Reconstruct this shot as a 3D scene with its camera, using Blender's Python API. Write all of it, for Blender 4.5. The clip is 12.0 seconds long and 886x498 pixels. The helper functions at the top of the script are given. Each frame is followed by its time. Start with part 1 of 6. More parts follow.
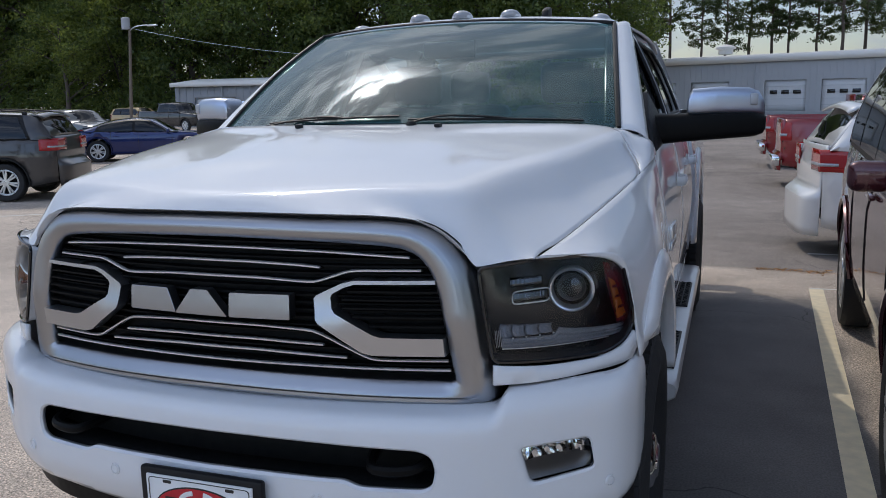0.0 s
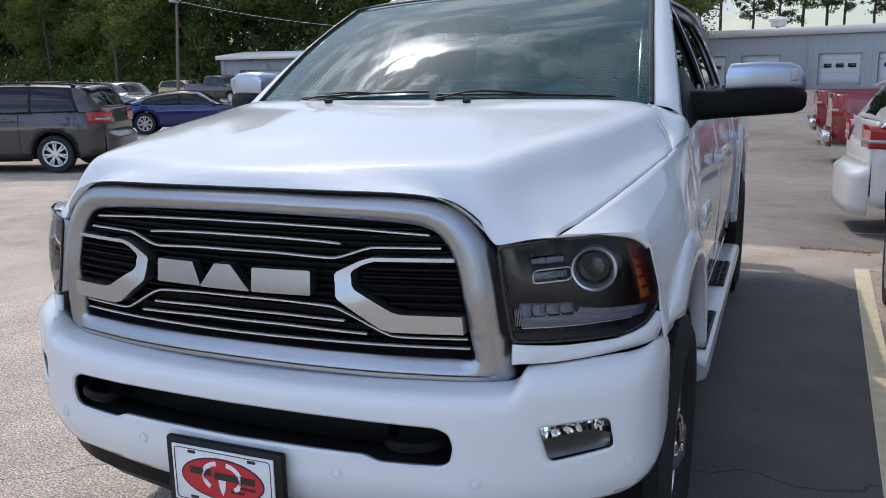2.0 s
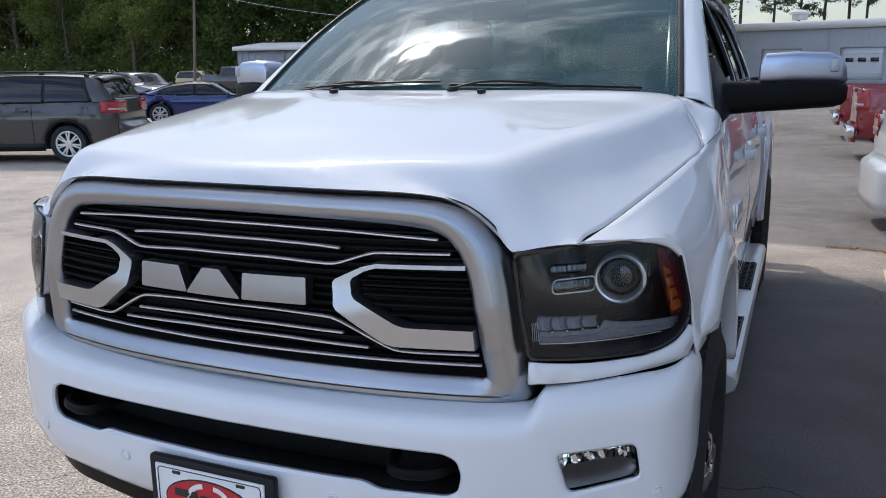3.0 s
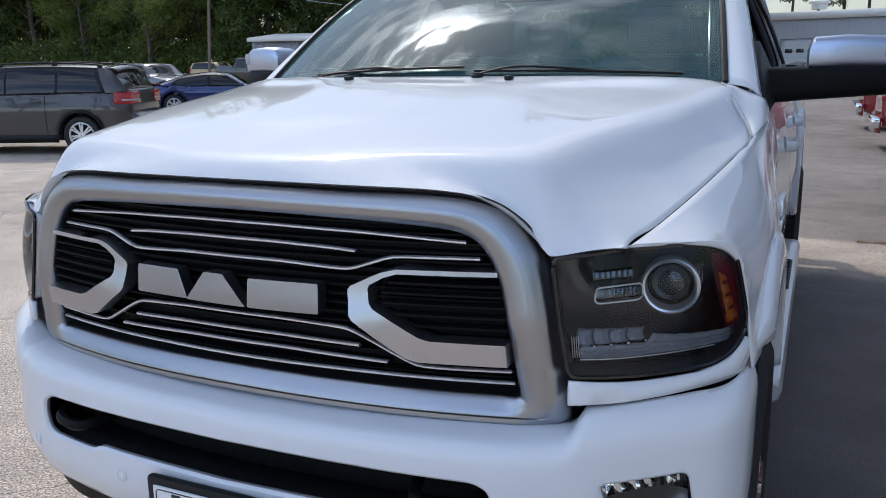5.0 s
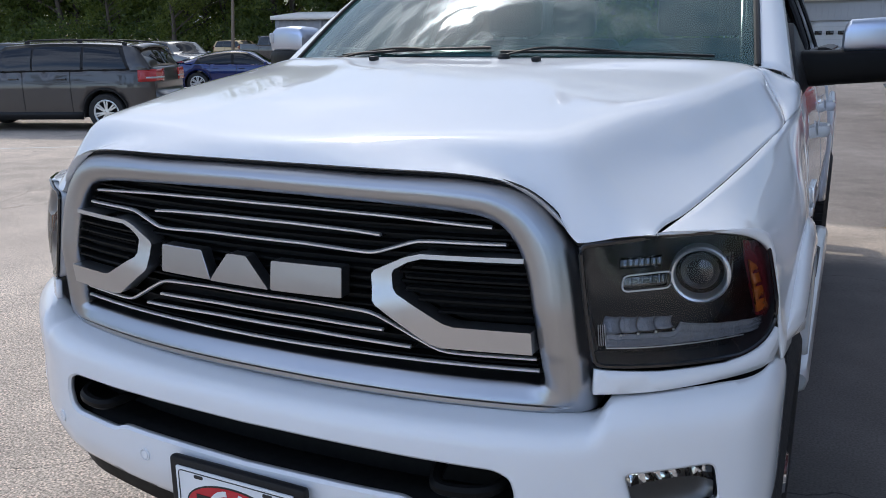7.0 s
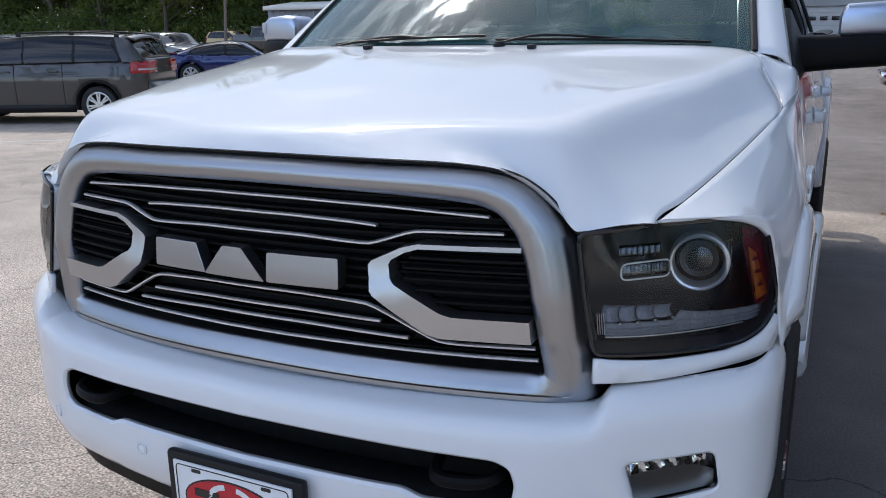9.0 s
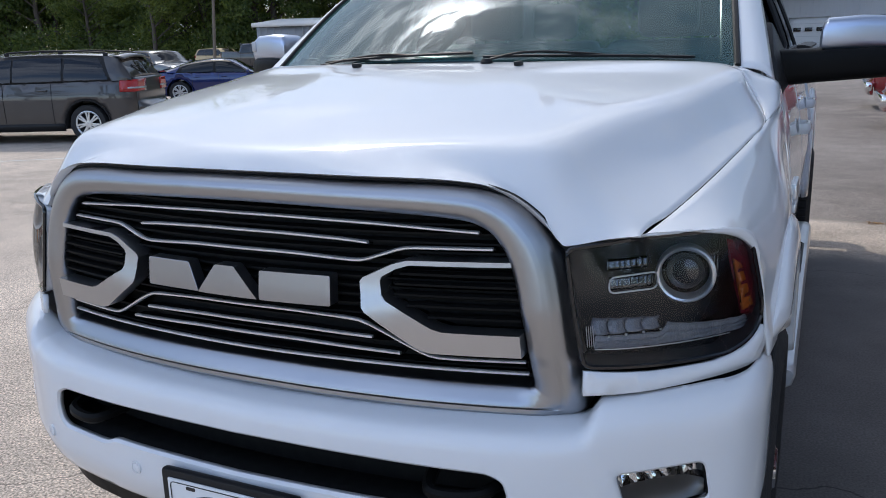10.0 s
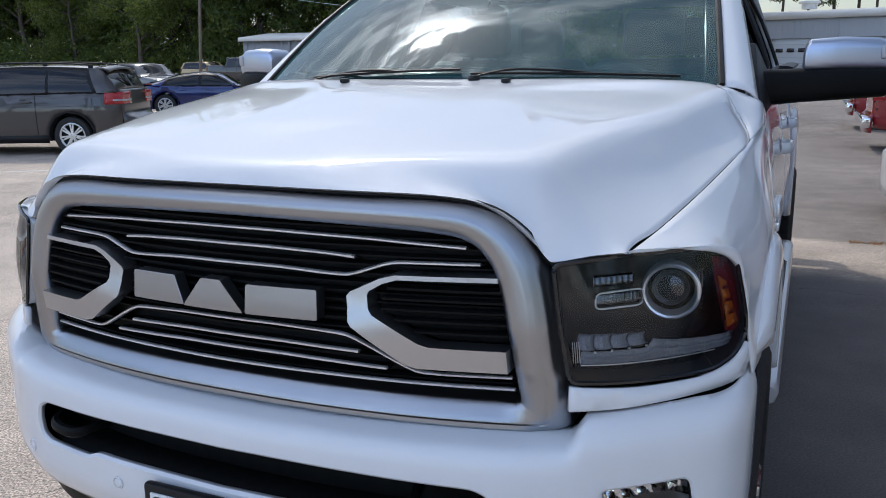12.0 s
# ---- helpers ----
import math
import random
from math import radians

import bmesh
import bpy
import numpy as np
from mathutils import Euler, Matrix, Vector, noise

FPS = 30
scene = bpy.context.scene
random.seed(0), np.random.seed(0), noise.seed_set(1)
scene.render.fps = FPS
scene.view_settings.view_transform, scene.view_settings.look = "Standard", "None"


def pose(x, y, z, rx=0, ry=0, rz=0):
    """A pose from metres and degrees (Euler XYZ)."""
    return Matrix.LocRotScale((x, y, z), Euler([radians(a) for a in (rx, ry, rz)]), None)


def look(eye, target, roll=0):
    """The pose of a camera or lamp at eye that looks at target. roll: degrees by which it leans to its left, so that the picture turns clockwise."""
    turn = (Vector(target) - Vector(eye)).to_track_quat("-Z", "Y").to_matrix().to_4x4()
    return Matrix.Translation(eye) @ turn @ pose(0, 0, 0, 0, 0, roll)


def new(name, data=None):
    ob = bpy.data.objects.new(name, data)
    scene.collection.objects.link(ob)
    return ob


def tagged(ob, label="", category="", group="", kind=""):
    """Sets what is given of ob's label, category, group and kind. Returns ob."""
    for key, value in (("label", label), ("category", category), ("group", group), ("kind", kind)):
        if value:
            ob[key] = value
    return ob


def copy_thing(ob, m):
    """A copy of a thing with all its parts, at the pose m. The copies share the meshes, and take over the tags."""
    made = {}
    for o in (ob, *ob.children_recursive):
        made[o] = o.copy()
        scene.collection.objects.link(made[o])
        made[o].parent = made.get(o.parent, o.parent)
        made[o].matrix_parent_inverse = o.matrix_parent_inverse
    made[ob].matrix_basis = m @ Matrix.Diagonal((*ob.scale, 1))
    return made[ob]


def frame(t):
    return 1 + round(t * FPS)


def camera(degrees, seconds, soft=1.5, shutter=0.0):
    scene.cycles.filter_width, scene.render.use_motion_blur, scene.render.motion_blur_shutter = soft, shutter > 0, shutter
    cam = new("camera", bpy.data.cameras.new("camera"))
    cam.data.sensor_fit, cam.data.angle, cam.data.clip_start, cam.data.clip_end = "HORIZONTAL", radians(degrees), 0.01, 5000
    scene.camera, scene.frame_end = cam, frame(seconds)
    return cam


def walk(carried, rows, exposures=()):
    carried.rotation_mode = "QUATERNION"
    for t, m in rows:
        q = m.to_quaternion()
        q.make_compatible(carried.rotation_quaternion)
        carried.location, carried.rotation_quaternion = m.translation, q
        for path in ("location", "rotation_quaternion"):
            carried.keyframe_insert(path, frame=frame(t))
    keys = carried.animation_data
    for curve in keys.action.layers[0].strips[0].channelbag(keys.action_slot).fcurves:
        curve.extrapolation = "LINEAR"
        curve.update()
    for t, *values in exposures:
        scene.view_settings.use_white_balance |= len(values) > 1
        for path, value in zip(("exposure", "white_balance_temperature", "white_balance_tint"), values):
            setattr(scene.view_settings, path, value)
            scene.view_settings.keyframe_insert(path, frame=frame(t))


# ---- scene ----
cam = camera(56.4, 12.0, soft=0.9)
PATH = [
    (0, (1.191, -1.695, 1.578), (0.543, 0.164, 1.226), -1.1),
    (0.5, (1.199, -1.754, 1.584), (0.438, 0.055, 1.196), -1.0),
    (1, (1.219, -1.755, 1.586), (0.464, 0.055, 1.192), -1.3),
    (1.5, (1.219, -1.737, 1.582), (0.491, 0.082, 1.181), -1.1),
    (2, (1.236, -1.667, 1.584), (0.495, 0.145, 1.172), -1.0),
    (2.5, (1.249, -1.586, 1.58), (0.473, 0.209, 1.158), -1.2),
    (2.7, (1.223, -1.544, 1.576), (0.446, 0.249, 1.149), -1.0),
    (4.3, (1.068, -1.326, 1.563), (0.31, 0.474, 1.131), 0.2),
    (4.5, (1.063, -1.321, 1.558), (0.282, 0.467, 1.123), 0.0),
    (5, (1.072, -1.317, 1.554), (0.269, 0.459, 1.105), -0.8),
    (5.5, (1.085, -1.316, 1.554), (0.279, 0.454, 1.086), -1.3),
    (6, (1.064, -1.313, 1.553), (0.238, 0.441, 1.063), -0.9),
    (6.5, (1.054, -1.313, 1.556), (0.202, 0.427, 1.061), -0.8),
    (7, (1.055, -1.301, 1.557), (0.211, 0.444, 1.063), -0.4),
    (9, (1.047, -1.29, 1.554), (0.215, 0.453, 1.036), -0.9),
    (9.5, (1.051, -1.299, 1.555), (0.224, 0.447, 1.038), -1.1),
    (10, (1.057, -1.307, 1.563), (0.241, 0.453, 1.077), -1.5),
    (10.5, (1.059, -1.303, 1.568), (0.265, 0.478, 1.125), -1.8),
    (11, (1.058, -1.304, 1.567), (0.28, 0.486, 1.132), -1.6),
    (11.5, (1.06, -1.308, 1.567), (0.287, 0.483, 1.128), -1.4),
    (12, (1.054, -1.312, 1.563), (0.269, 0.471, 1.113), -0.8),
]
LIGHTING = [(0.0, -0.36, 6300, 10.5), (0.4, -0.20, 6300, 10.5), (1.0, 0.0, 6300, 10.5), (2.7, 0.0, 6300, 10.5), (4.3, -0.05, 6200, 10), (12.0, -0.05, 6200, 10)]
walk(cam, [(t, look(eye, target, roll)) for t, eye, target, roll in PATH], LIGHTING)

# ---- world and sun ----
SUN_DIR = Vector((-0.60, 0.66, 1.0)).normalized()
world = bpy.data.worlds.new("world")
scene.world = world
world.use_nodes = True
wn = world.node_tree
wn.nodes.clear()
sky = wn.nodes.new("ShaderNodeTexSky")
sky.sky_type = 'NISHITA'
sky.sun_disc = False
sky.sun_elevation = math.asin(SUN_DIR.z)
sky.sun_rotation = math.atan2(SUN_DIR.x, SUN_DIR.y)
sky.air_density, sky.dust_density, sky.ozone_density = 1.0, 1.0, 1.5
# a broken layer of thin white cloud over the clear sky
coord = wn.nodes.new("ShaderNodeTexCoord")
stretch = wn.nodes.new("ShaderNodeMapping")
stretch.inputs["Scale"].default_value = (1.0, 1.0, 2.6)
wn.links.new(coord.outputs["Generated"], stretch.inputs["Vector"])
puffs = wn.nodes.new("ShaderNodeTexNoise")
puffs.inputs["Scale"].default_value, puffs.inputs["Detail"].default_value, puffs.inputs["Roughness"].default_value = 4.2, 9.0, 0.6
wn.links.new(stretch.outputs[0], puffs.inputs["Vector"])
cover = wn.nodes.new("ShaderNodeMapRange")
cover.inputs["From Min"].default_value, cover.inputs["From Max"].default_value = 0.45, 0.60
cover.inputs["To Min"].default_value, cover.inputs["To Max"].default_value = 0.08, 0.95
wn.links.new(puffs.outputs["Fac"], cover.inputs["Value"])
dim = wn.nodes.new("ShaderNodeVectorMath")
dim.operation = 'SCALE'
dim.inputs["Scale"].default_value = 0.17
wn.links.new(sky.outputs[0], dim.inputs[0])
veil = wn.nodes.new("ShaderNodeMix")
veil.data_type = 'RGBA'
veil.inputs["B"].default_value = (0.70, 0.79, 0.95, 1)
wn.links.new(dim.outputs[0], veil.inputs["A"])
# brightening of the hazy sky towards the sun
toward = wn.nodes.new("ShaderNodeVectorMath")
toward.operation = 'DOT_PRODUCT'
toward.inputs[1].default_value = SUN_DIR
wn.links.new(coord.outputs["Generated"], toward.inputs[0])
# the cloud is thickest on the sun's side and thins out across from it
thick_side = wn.nodes.new("ShaderNodeMapRange")
thick_side.inputs["From Min"].default_value, thick_side.inputs["From Max"].default_value = -0.6, 0.4
thick_side.inputs["To Min"].default_value, thick_side.inputs["To Max"].default_value = 0.5, 1.0
wn.links.new(toward.outputs["Value"], thick_side.inputs["Value"])
cover_by_side = wn.nodes.new("ShaderNodeMath")
cover_by_side.operation = 'MULTIPLY'
wn.links.new(cover.outputs[0], cover_by_side.inputs[0])
wn.links.new(thick_side.outputs[0], cover_by_side.inputs[1])
wn.links.new(cover_by_side.outputs[0], veil.inputs["Factor"])
glows = []
for power, gain in ((5.0, 0.22), (14.0, 0.42), (30.0, 0.5), (160.0, 3.5), (700.0, 24.0)):
    p = wn.nodes.new("ShaderNodeMath")
    p.operation = 'POWER'
    p.use_clamp = False
    q = wn.nodes.new("ShaderNodeMath")
    q.operation = 'MAXIMUM'
    q.inputs[1].default_value = 0.0
    wn.links.new(toward.outputs["Value"], q.inputs[0])
    wn.links.new(q.outputs[0], p.inputs[0])
    p.inputs[1].default_value = power
    g = wn.nodes.new("ShaderNodeMath")
    g.operation = 'MULTIPLY'
    g.inputs[1].default_value = gain
    wn.links.new(p.outputs[0], g.inputs[0])
    glows.append(g)
total = glows[0]
for g in glows[1:]:
    a = wn.nodes.new("ShaderNodeMath")
    a.operation = 'ADD'
    wn.links.new(total.outputs[0], a.inputs[0])
    wn.links.new(g.outputs[0], a.inputs[1])
    total = a
# the glow breaks up on the cloud's own texture
ragged = wn.nodes.new("ShaderNodeMapRange")
ragged.inputs["From Min"].default_value, ragged.inputs["From Max"].default_value = 0.47, 0.57
ragged.inputs["To Min"].default_value, ragged.inputs["To Max"].default_value = 0.08, 2.3
wn.links.new(puffs.outputs["Fac"], ragged.inputs["Value"])
broken = wn.nodes.new("ShaderNodeMath")
broken.operation = 'MULTIPLY'
wn.links.new(total.outputs[0], broken.inputs[0])
wn.links.new(ragged.outputs[0], broken.inputs[1])
total = broken
aureole = wn.nodes.new("ShaderNodeVectorMath")
aureole.operation = 'ADD'
wn.links.new(veil.outputs["Result"], aureole.inputs[0])
wn.links.new(total.outputs[0], aureole.inputs[1])
# sky brightened on the unseen open side, added to fill the truck's front
across = wn.nodes.new("ShaderNodeMapRange")
open_side = wn.nodes.new("ShaderNodeVectorMath")
open_side.operation = 'DOT_PRODUCT'
open_side.inputs[1].default_value = (-0.15, -0.98, 0.12)
wn.links.new(coord.outputs["Generated"], open_side.inputs[0])
across.inputs["From Min"].default_value, across.inputs["From Max"].default_value = 0.05, 0.95
wn.links.new(open_side.outputs["Value"], across.inputs["Value"])
fill = wn.nodes.new("ShaderNodeMix")
fill.data_type = 'RGBA'
fill.inputs["A"].default_value, fill.inputs["B"].default_value = (0.66, 0.66, 0.66, 1), (2.12, 2.12, 2.22, 1)
wn.links.new(across.outputs[0], fill.inputs["Factor"])
lit = wn.nodes.new("ShaderNodeVectorMath")
lit.operation = 'MULTIPLY'
wn.links.new(veil.outputs["Result"], lit.inputs[0])
wn.links.new(fill.outputs["Result"], lit.inputs[1])
wn.links.new(lit.outputs[0], aureole.inputs[0])
bg = wn.nodes.new("ShaderNodeBackground")
bg.inputs["Strength"].default_value = 1.0
wout = wn.nodes.new("ShaderNodeOutputWorld")
wn.links.new(aureole.outputs[0], bg.inputs[0])
wn.links.new(bg.outputs[0], wout.inputs[0])
sun_data = bpy.data.lights.new("sun", 'SUN')
sun_data.energy, sun_data.angle, sun_data.color = 1.6, radians(0.6), (1.0, 0.91, 0.78)
sun = new("sun", sun_data)
sun.matrix_world = look((0, 0, 30), Vector((0, 0, 30)) - SUN_DIR)


# ---- materials ----
def material(name, color, rough=0.5, metal=0.0, coat=0.0, var=0.0, scale=20.0, bump=0.0, bump_scale=200.0, spec=0.5, trans=0.0, ior=1.45, detail=4.0):
    m = bpy.data.materials.new(name)
    m.use_nodes = True
    t = m.node_tree
    b = t.nodes["Principled BSDF"]
    b.inputs["Base Color"].default_value = (*color, 1)
    b.inputs["Roughness"].default_value = rough
    b.inputs["Metallic"].default_value = metal
    b.inputs["Coat Weight"].default_value = coat
    b.inputs["Coat Roughness"].default_value = 0.03
    b.inputs["Specular IOR Level"].default_value = spec
    b.inputs["Transmission Weight"].default_value = trans
    b.inputs["IOR"].default_value = ior
    if var or bump:
        co = t.nodes.new("ShaderNodeTexCoord")
    if var:
        n = t.nodes.new("ShaderNodeTexNoise")
        n.inputs["Scale"].default_value = scale
        n.inputs["Detail"].default_value = detail
        t.links.new(co.outputs["Object"], n.inputs["Vector"])
        mp = t.nodes.new("ShaderNodeMapRange")
        mp.inputs["To Min"].default_value = 1 - var
        mp.inputs["To Max"].default_value = 1 + var
        t.links.new(n.outputs["Fac"], mp.inputs["Value"])
        mx = t.nodes.new("ShaderNodeMix")
        mx.data_type, mx.blend_type = 'RGBA', 'MULTIPLY'
        mx.inputs["Factor"].default_value = 1
        mx.inputs["A"].default_value = (*color, 1)
        t.links.new(mp.outputs[0], mx.inputs["B"])
        t.links.new(mx.outputs["Result"], b.inputs["Base Color"])
        mr = t.nodes.new("ShaderNodeMapRange")
        mr.inputs["To Min"].default_value = max(0.02, rough * (1 - var))
        mr.inputs["To Max"].default_value = min(1, rough * (1 + var))
        t.links.new(n.outputs["Fac"], mr.inputs["Value"])
        t.links.new(mr.outputs[0], b.inputs["Roughness"])
    if bump:
        n2 = t.nodes.new("ShaderNodeTexNoise")
        n2.inputs["Scale"].default_value = bump_scale
        n2.inputs["Detail"].default_value = 3
        t.links.new(co.outputs["Object"], n2.inputs["Vector"])
        bp = t.nodes.new("ShaderNodeBump")
        bp.inputs["Strength"].default_value = bump
        bp.inputs["Distance"].default_value = 0.01
        t.links.new(n2.outputs["Fac"], bp.inputs["Height"])
        t.links.new(bp.outputs[0], b.inputs["Normal"])
    return m


def glass_material(name, tint, gloss_rough=0.0, ior=1.5, film=0.0):
    """Thin pane: tinted see-through with a Fresnel gloss."""
    m = bpy.data.materials.new(name)
    m.use_nodes = True
    t = m.node_tree
    t.nodes.clear()
    out = t.nodes.new("ShaderNodeOutputMaterial")
    tr = t.nodes.new("ShaderNodeBsdfTransparent")
    tr.inputs[0].default_value = (*tint, 1)
    gl = t.nodes.new("ShaderNodeBsdfGlossy")
    gl.inputs["Roughness"].default_value = gloss_rough
    fr = t.nodes.new("ShaderNodeFresnel")
    fr.inputs["IOR"].default_value = ior
    mix = t.nodes.new("ShaderNodeMixShader")
    t.links.new(fr.outputs[0], mix.inputs[0])
    t.links.new(tr.outputs[0], mix.inputs[1])
    t.links.new(gl.outputs[0], mix.inputs[2])
    last = mix
    if film:
        # patchy dirt film, tinted teal to paint in the sky's veil on the glass
        teal_film = t.nodes.new("ShaderNodeBsdfDiffuse")
        teal_film.inputs[0].default_value = (0.24, 0.55, 0.53, 1)
        co = t.nodes.new("ShaderNodeTexCoord")
        nz = t.nodes.new("ShaderNodeTexNoise")
        nz.inputs["Scale"].default_value, nz.inputs["Detail"].default_value = 3.0, 5.0
        t.links.new(co.outputs["Object"], nz.inputs["Vector"])
        rg = t.nodes.new("ShaderNodeMapRange")
        rg.inputs["To Min"].default_value, rg.inputs["To Max"].default_value = film * 0.5, film * 1.5
        t.links.new(nz.outputs["Fac"], rg.inputs["Value"])
        last = t.nodes.new("ShaderNodeMixShader")
        t.links.new(rg.outputs[0], last.inputs[0])
        t.links.new(mix.outputs[0], last.inputs[1])
        t.links.new(teal_film.outputs[0], last.inputs[2])
    t.links.new(last.outputs[0], out.inputs[0])
    return m


WHITE = material("white_paint", (0.735, 0.74, 0.75), 0.6, 0.0, 1.0, var=0.02, scale=6, spec=0.2)
SATIN = material("satin_silver", (0.39, 0.40, 0.42), 0.30, 1.0, 0.0, var=0.03, scale=9, bump=0.02, bump_scale=900)
SILVER = material("brushed_silver", (0.52, 0.53, 0.55), 0.33, 1.0, 0.0, var=0.03, scale=9)
CHROME = material("chrome", (0.82, 0.83, 0.85), 0.06, 1.0, var=0.05, scale=15)
CHROME_BLUE = material("mirror_chrome", (0.50, 0.56, 0.68), 0.34, 1.0, var=0.03, scale=8)
BRIGHT = material("bright_trim", (0.86, 0.87, 0.88), 0.36, 0.9, var=0.04, scale=30)
BLACK = material("black_plastic", (0.010, 0.010, 0.011), 0.46, var=0.15, scale=60, bump=0.1, bump_scale=600, spec=0.3)
GLOSSBLACK = material("gloss_black", (0.008, 0.008, 0.009), 0.12, 0.0, 0.6, var=0.1, scale=20)
SLATBLACK = material("slat_black", (0.006, 0.006, 0.006), 0.5, var=0.2, scale=40, spec=0.12)
RUBBER = material("tyre_rubber", (0.018, 0.018, 0.019), 0.75, var=0.25, scale=25, bump=0.2, bump_scale=150)
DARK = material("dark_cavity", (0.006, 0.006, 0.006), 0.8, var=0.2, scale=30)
RINGSILVER = material("lamp_ring_silver", (0.72, 0.73, 0.75), 0.3, 0.35, 0.5, var=0.05, scale=40)
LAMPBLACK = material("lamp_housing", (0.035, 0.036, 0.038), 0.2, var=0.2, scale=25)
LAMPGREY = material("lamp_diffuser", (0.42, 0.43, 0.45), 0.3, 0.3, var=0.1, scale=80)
PRISM = material("smoked_prism", (0.21, 0.22, 0.245), 0.14, 0.3, 0.5, var=0.45, scale=170, bump=0.35, bump_scale=260)
DARKCHROME = material("smoked_chrome", (0.15, 0.155, 0.165), 0.12, 1.0, var=0.2, scale=60)
BOWLSHADE = material("shaded_reflector_bowl", (0.22, 0.21, 0.20), 0.35, 0.8, var=0.2, scale=30)
DARKRED = material("dark_red_lens", (0.10, 0.008, 0.012), 0.15, 0.0, 0.6, var=0.2, scale=60)
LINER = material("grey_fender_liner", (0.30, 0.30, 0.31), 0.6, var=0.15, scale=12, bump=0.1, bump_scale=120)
AMBER = material("amber_lens", (0.34, 0.085, 0.015), 0.2, 0.0, 0.5, var=0.3, scale=90)
REDLENS = material("red_lens", (0.34, 0.010, 0.012), 0.15, 0.0, 0.5, var=0.2, scale=60)
CLEAR = glass_material("clear_lens", (0.93, 0.94, 0.95), 0.0, 1.45)
WINDSHIELD = glass_material("windshield_glass", (0.52, 0.80, 0.78), 0.012, 1.7, 0.10)
REARGLASS = glass_material("rear_glass", (0.85, 0.90, 0.89), 0.01, 1.5)
TINT = glass_material("tinted_glass", (0.10, 0.11, 0.11), 0.01, 1.9)
CARGLASS = glass_material("car_glass", (0.12, 0.14, 0.15), 0.02, 1.6)
LENSGLASS = material("projector_glass", (0.016, 0.018, 0.022), 0.02, 0.0, 1.0)
SEAT = material("seat_leather", (0.09, 0.09, 0.095), 0.5, var=0.15, scale=10)
SEATGREY = material("seat_grey", (0.24, 0.235, 0.23), 0.6, var=0.15, scale=10)
PLATEWHITE = material("plate_white", (0.75, 0.75, 0.74), 0.35, var=0.05, scale=40)
PLATERED = material("plate_red", (0.50, 0.02, 0.03), 0.35, var=0.08, scale=40)
PLATEBLACK = material("plate_black", (0.02, 0.02, 0.02), 0.4)
STEPWHITE = material("step_silver", (0.66, 0.67, 0.68), 0.3, 0.4, 0.4, var=0.06, scale=12)
PAINT_GREY = material("granite_grey_paint", (0.036, 0.032, 0.031), 0.4, 0.2, 1.0, var=0.06, scale=8)
PAINT_BLUE = material("blue_paint", (0.005, 0.017, 0.105), 0.25, 0.3, 1.0, var=0.06, scale=8)
PAINT_RED = material("red_paint", (0.22, 0.009, 0.014), 0.25, 0.1, 1.0, var=0.06, scale=8)
PAINT_MAROON = material("maroon_paint", (0.085, 0.018, 0.022), 0.25, 0.4, 1.0, var=0.06, scale=8)
PAINT_PEARL = material("pearl_white_paint", (0.72, 0.71, 0.69), 0.3, 0.1, 1.0, var=0.04, scale=8)
PAINT_SLATE = material("slate_paint", (0.09, 0.10, 0.11), 0.3, 0.4, 1.0, var=0.06, scale=8)
PAINT_BLACK = material("black_paint", (0.012, 0.012, 0.014), 0.25, 0.2, 1.0, var=0.06, scale=8)
PAINT_TAN = material("tan_paint", (0.42, 0.30, 0.14), 0.35, 0.1, 0.6, var=0.06, scale=8)
RIM = material("alloy_rim", (0.60, 0.61, 0.62), 0.28, 0.85, var=0.08, scale=20)
BARK = material("bark", (0.085, 0.065, 0.05), 0.9, var=0.35, scale=8, bump=0.5, bump_scale=30)
POLE = material("weathered_pole", (0.16, 0.13, 0.10), 0.85, var=0.25, scale=10, bump=0.3, bump_scale=40)
METALWALL = material("ribbed_metal_wall", (0.37, 0.375, 0.385), 0.5, 0.0, 0, var=0.06, scale=0.6)
ANNEXWALL = material("dull_grey_metal_wall", (0.27, 0.275, 0.285), 0.55, 0.0, 0, var=0.08, scale=0.6)
ROOFMETAL = material("roof_metal", (0.70, 0.67, 0.62), 0.5, 0.0, 0, var=0.06, scale=0.5)
DOORWHITE = material("garage_door_white", (0.55, 0.55, 0.55), 0.5, var=0.05, scale=1.2)
LINEPAINT = material("line_paint", (0.62, 0.60, 0.55), 0.7, var=0.25, scale=18, bump=0.3, bump_scale=120)
YELLOWLINE = material("yellow_line_paint", (0.80, 0.69, 0.48), 0.75, var=0.25, scale=14, bump=0.3, bump_scale=120)


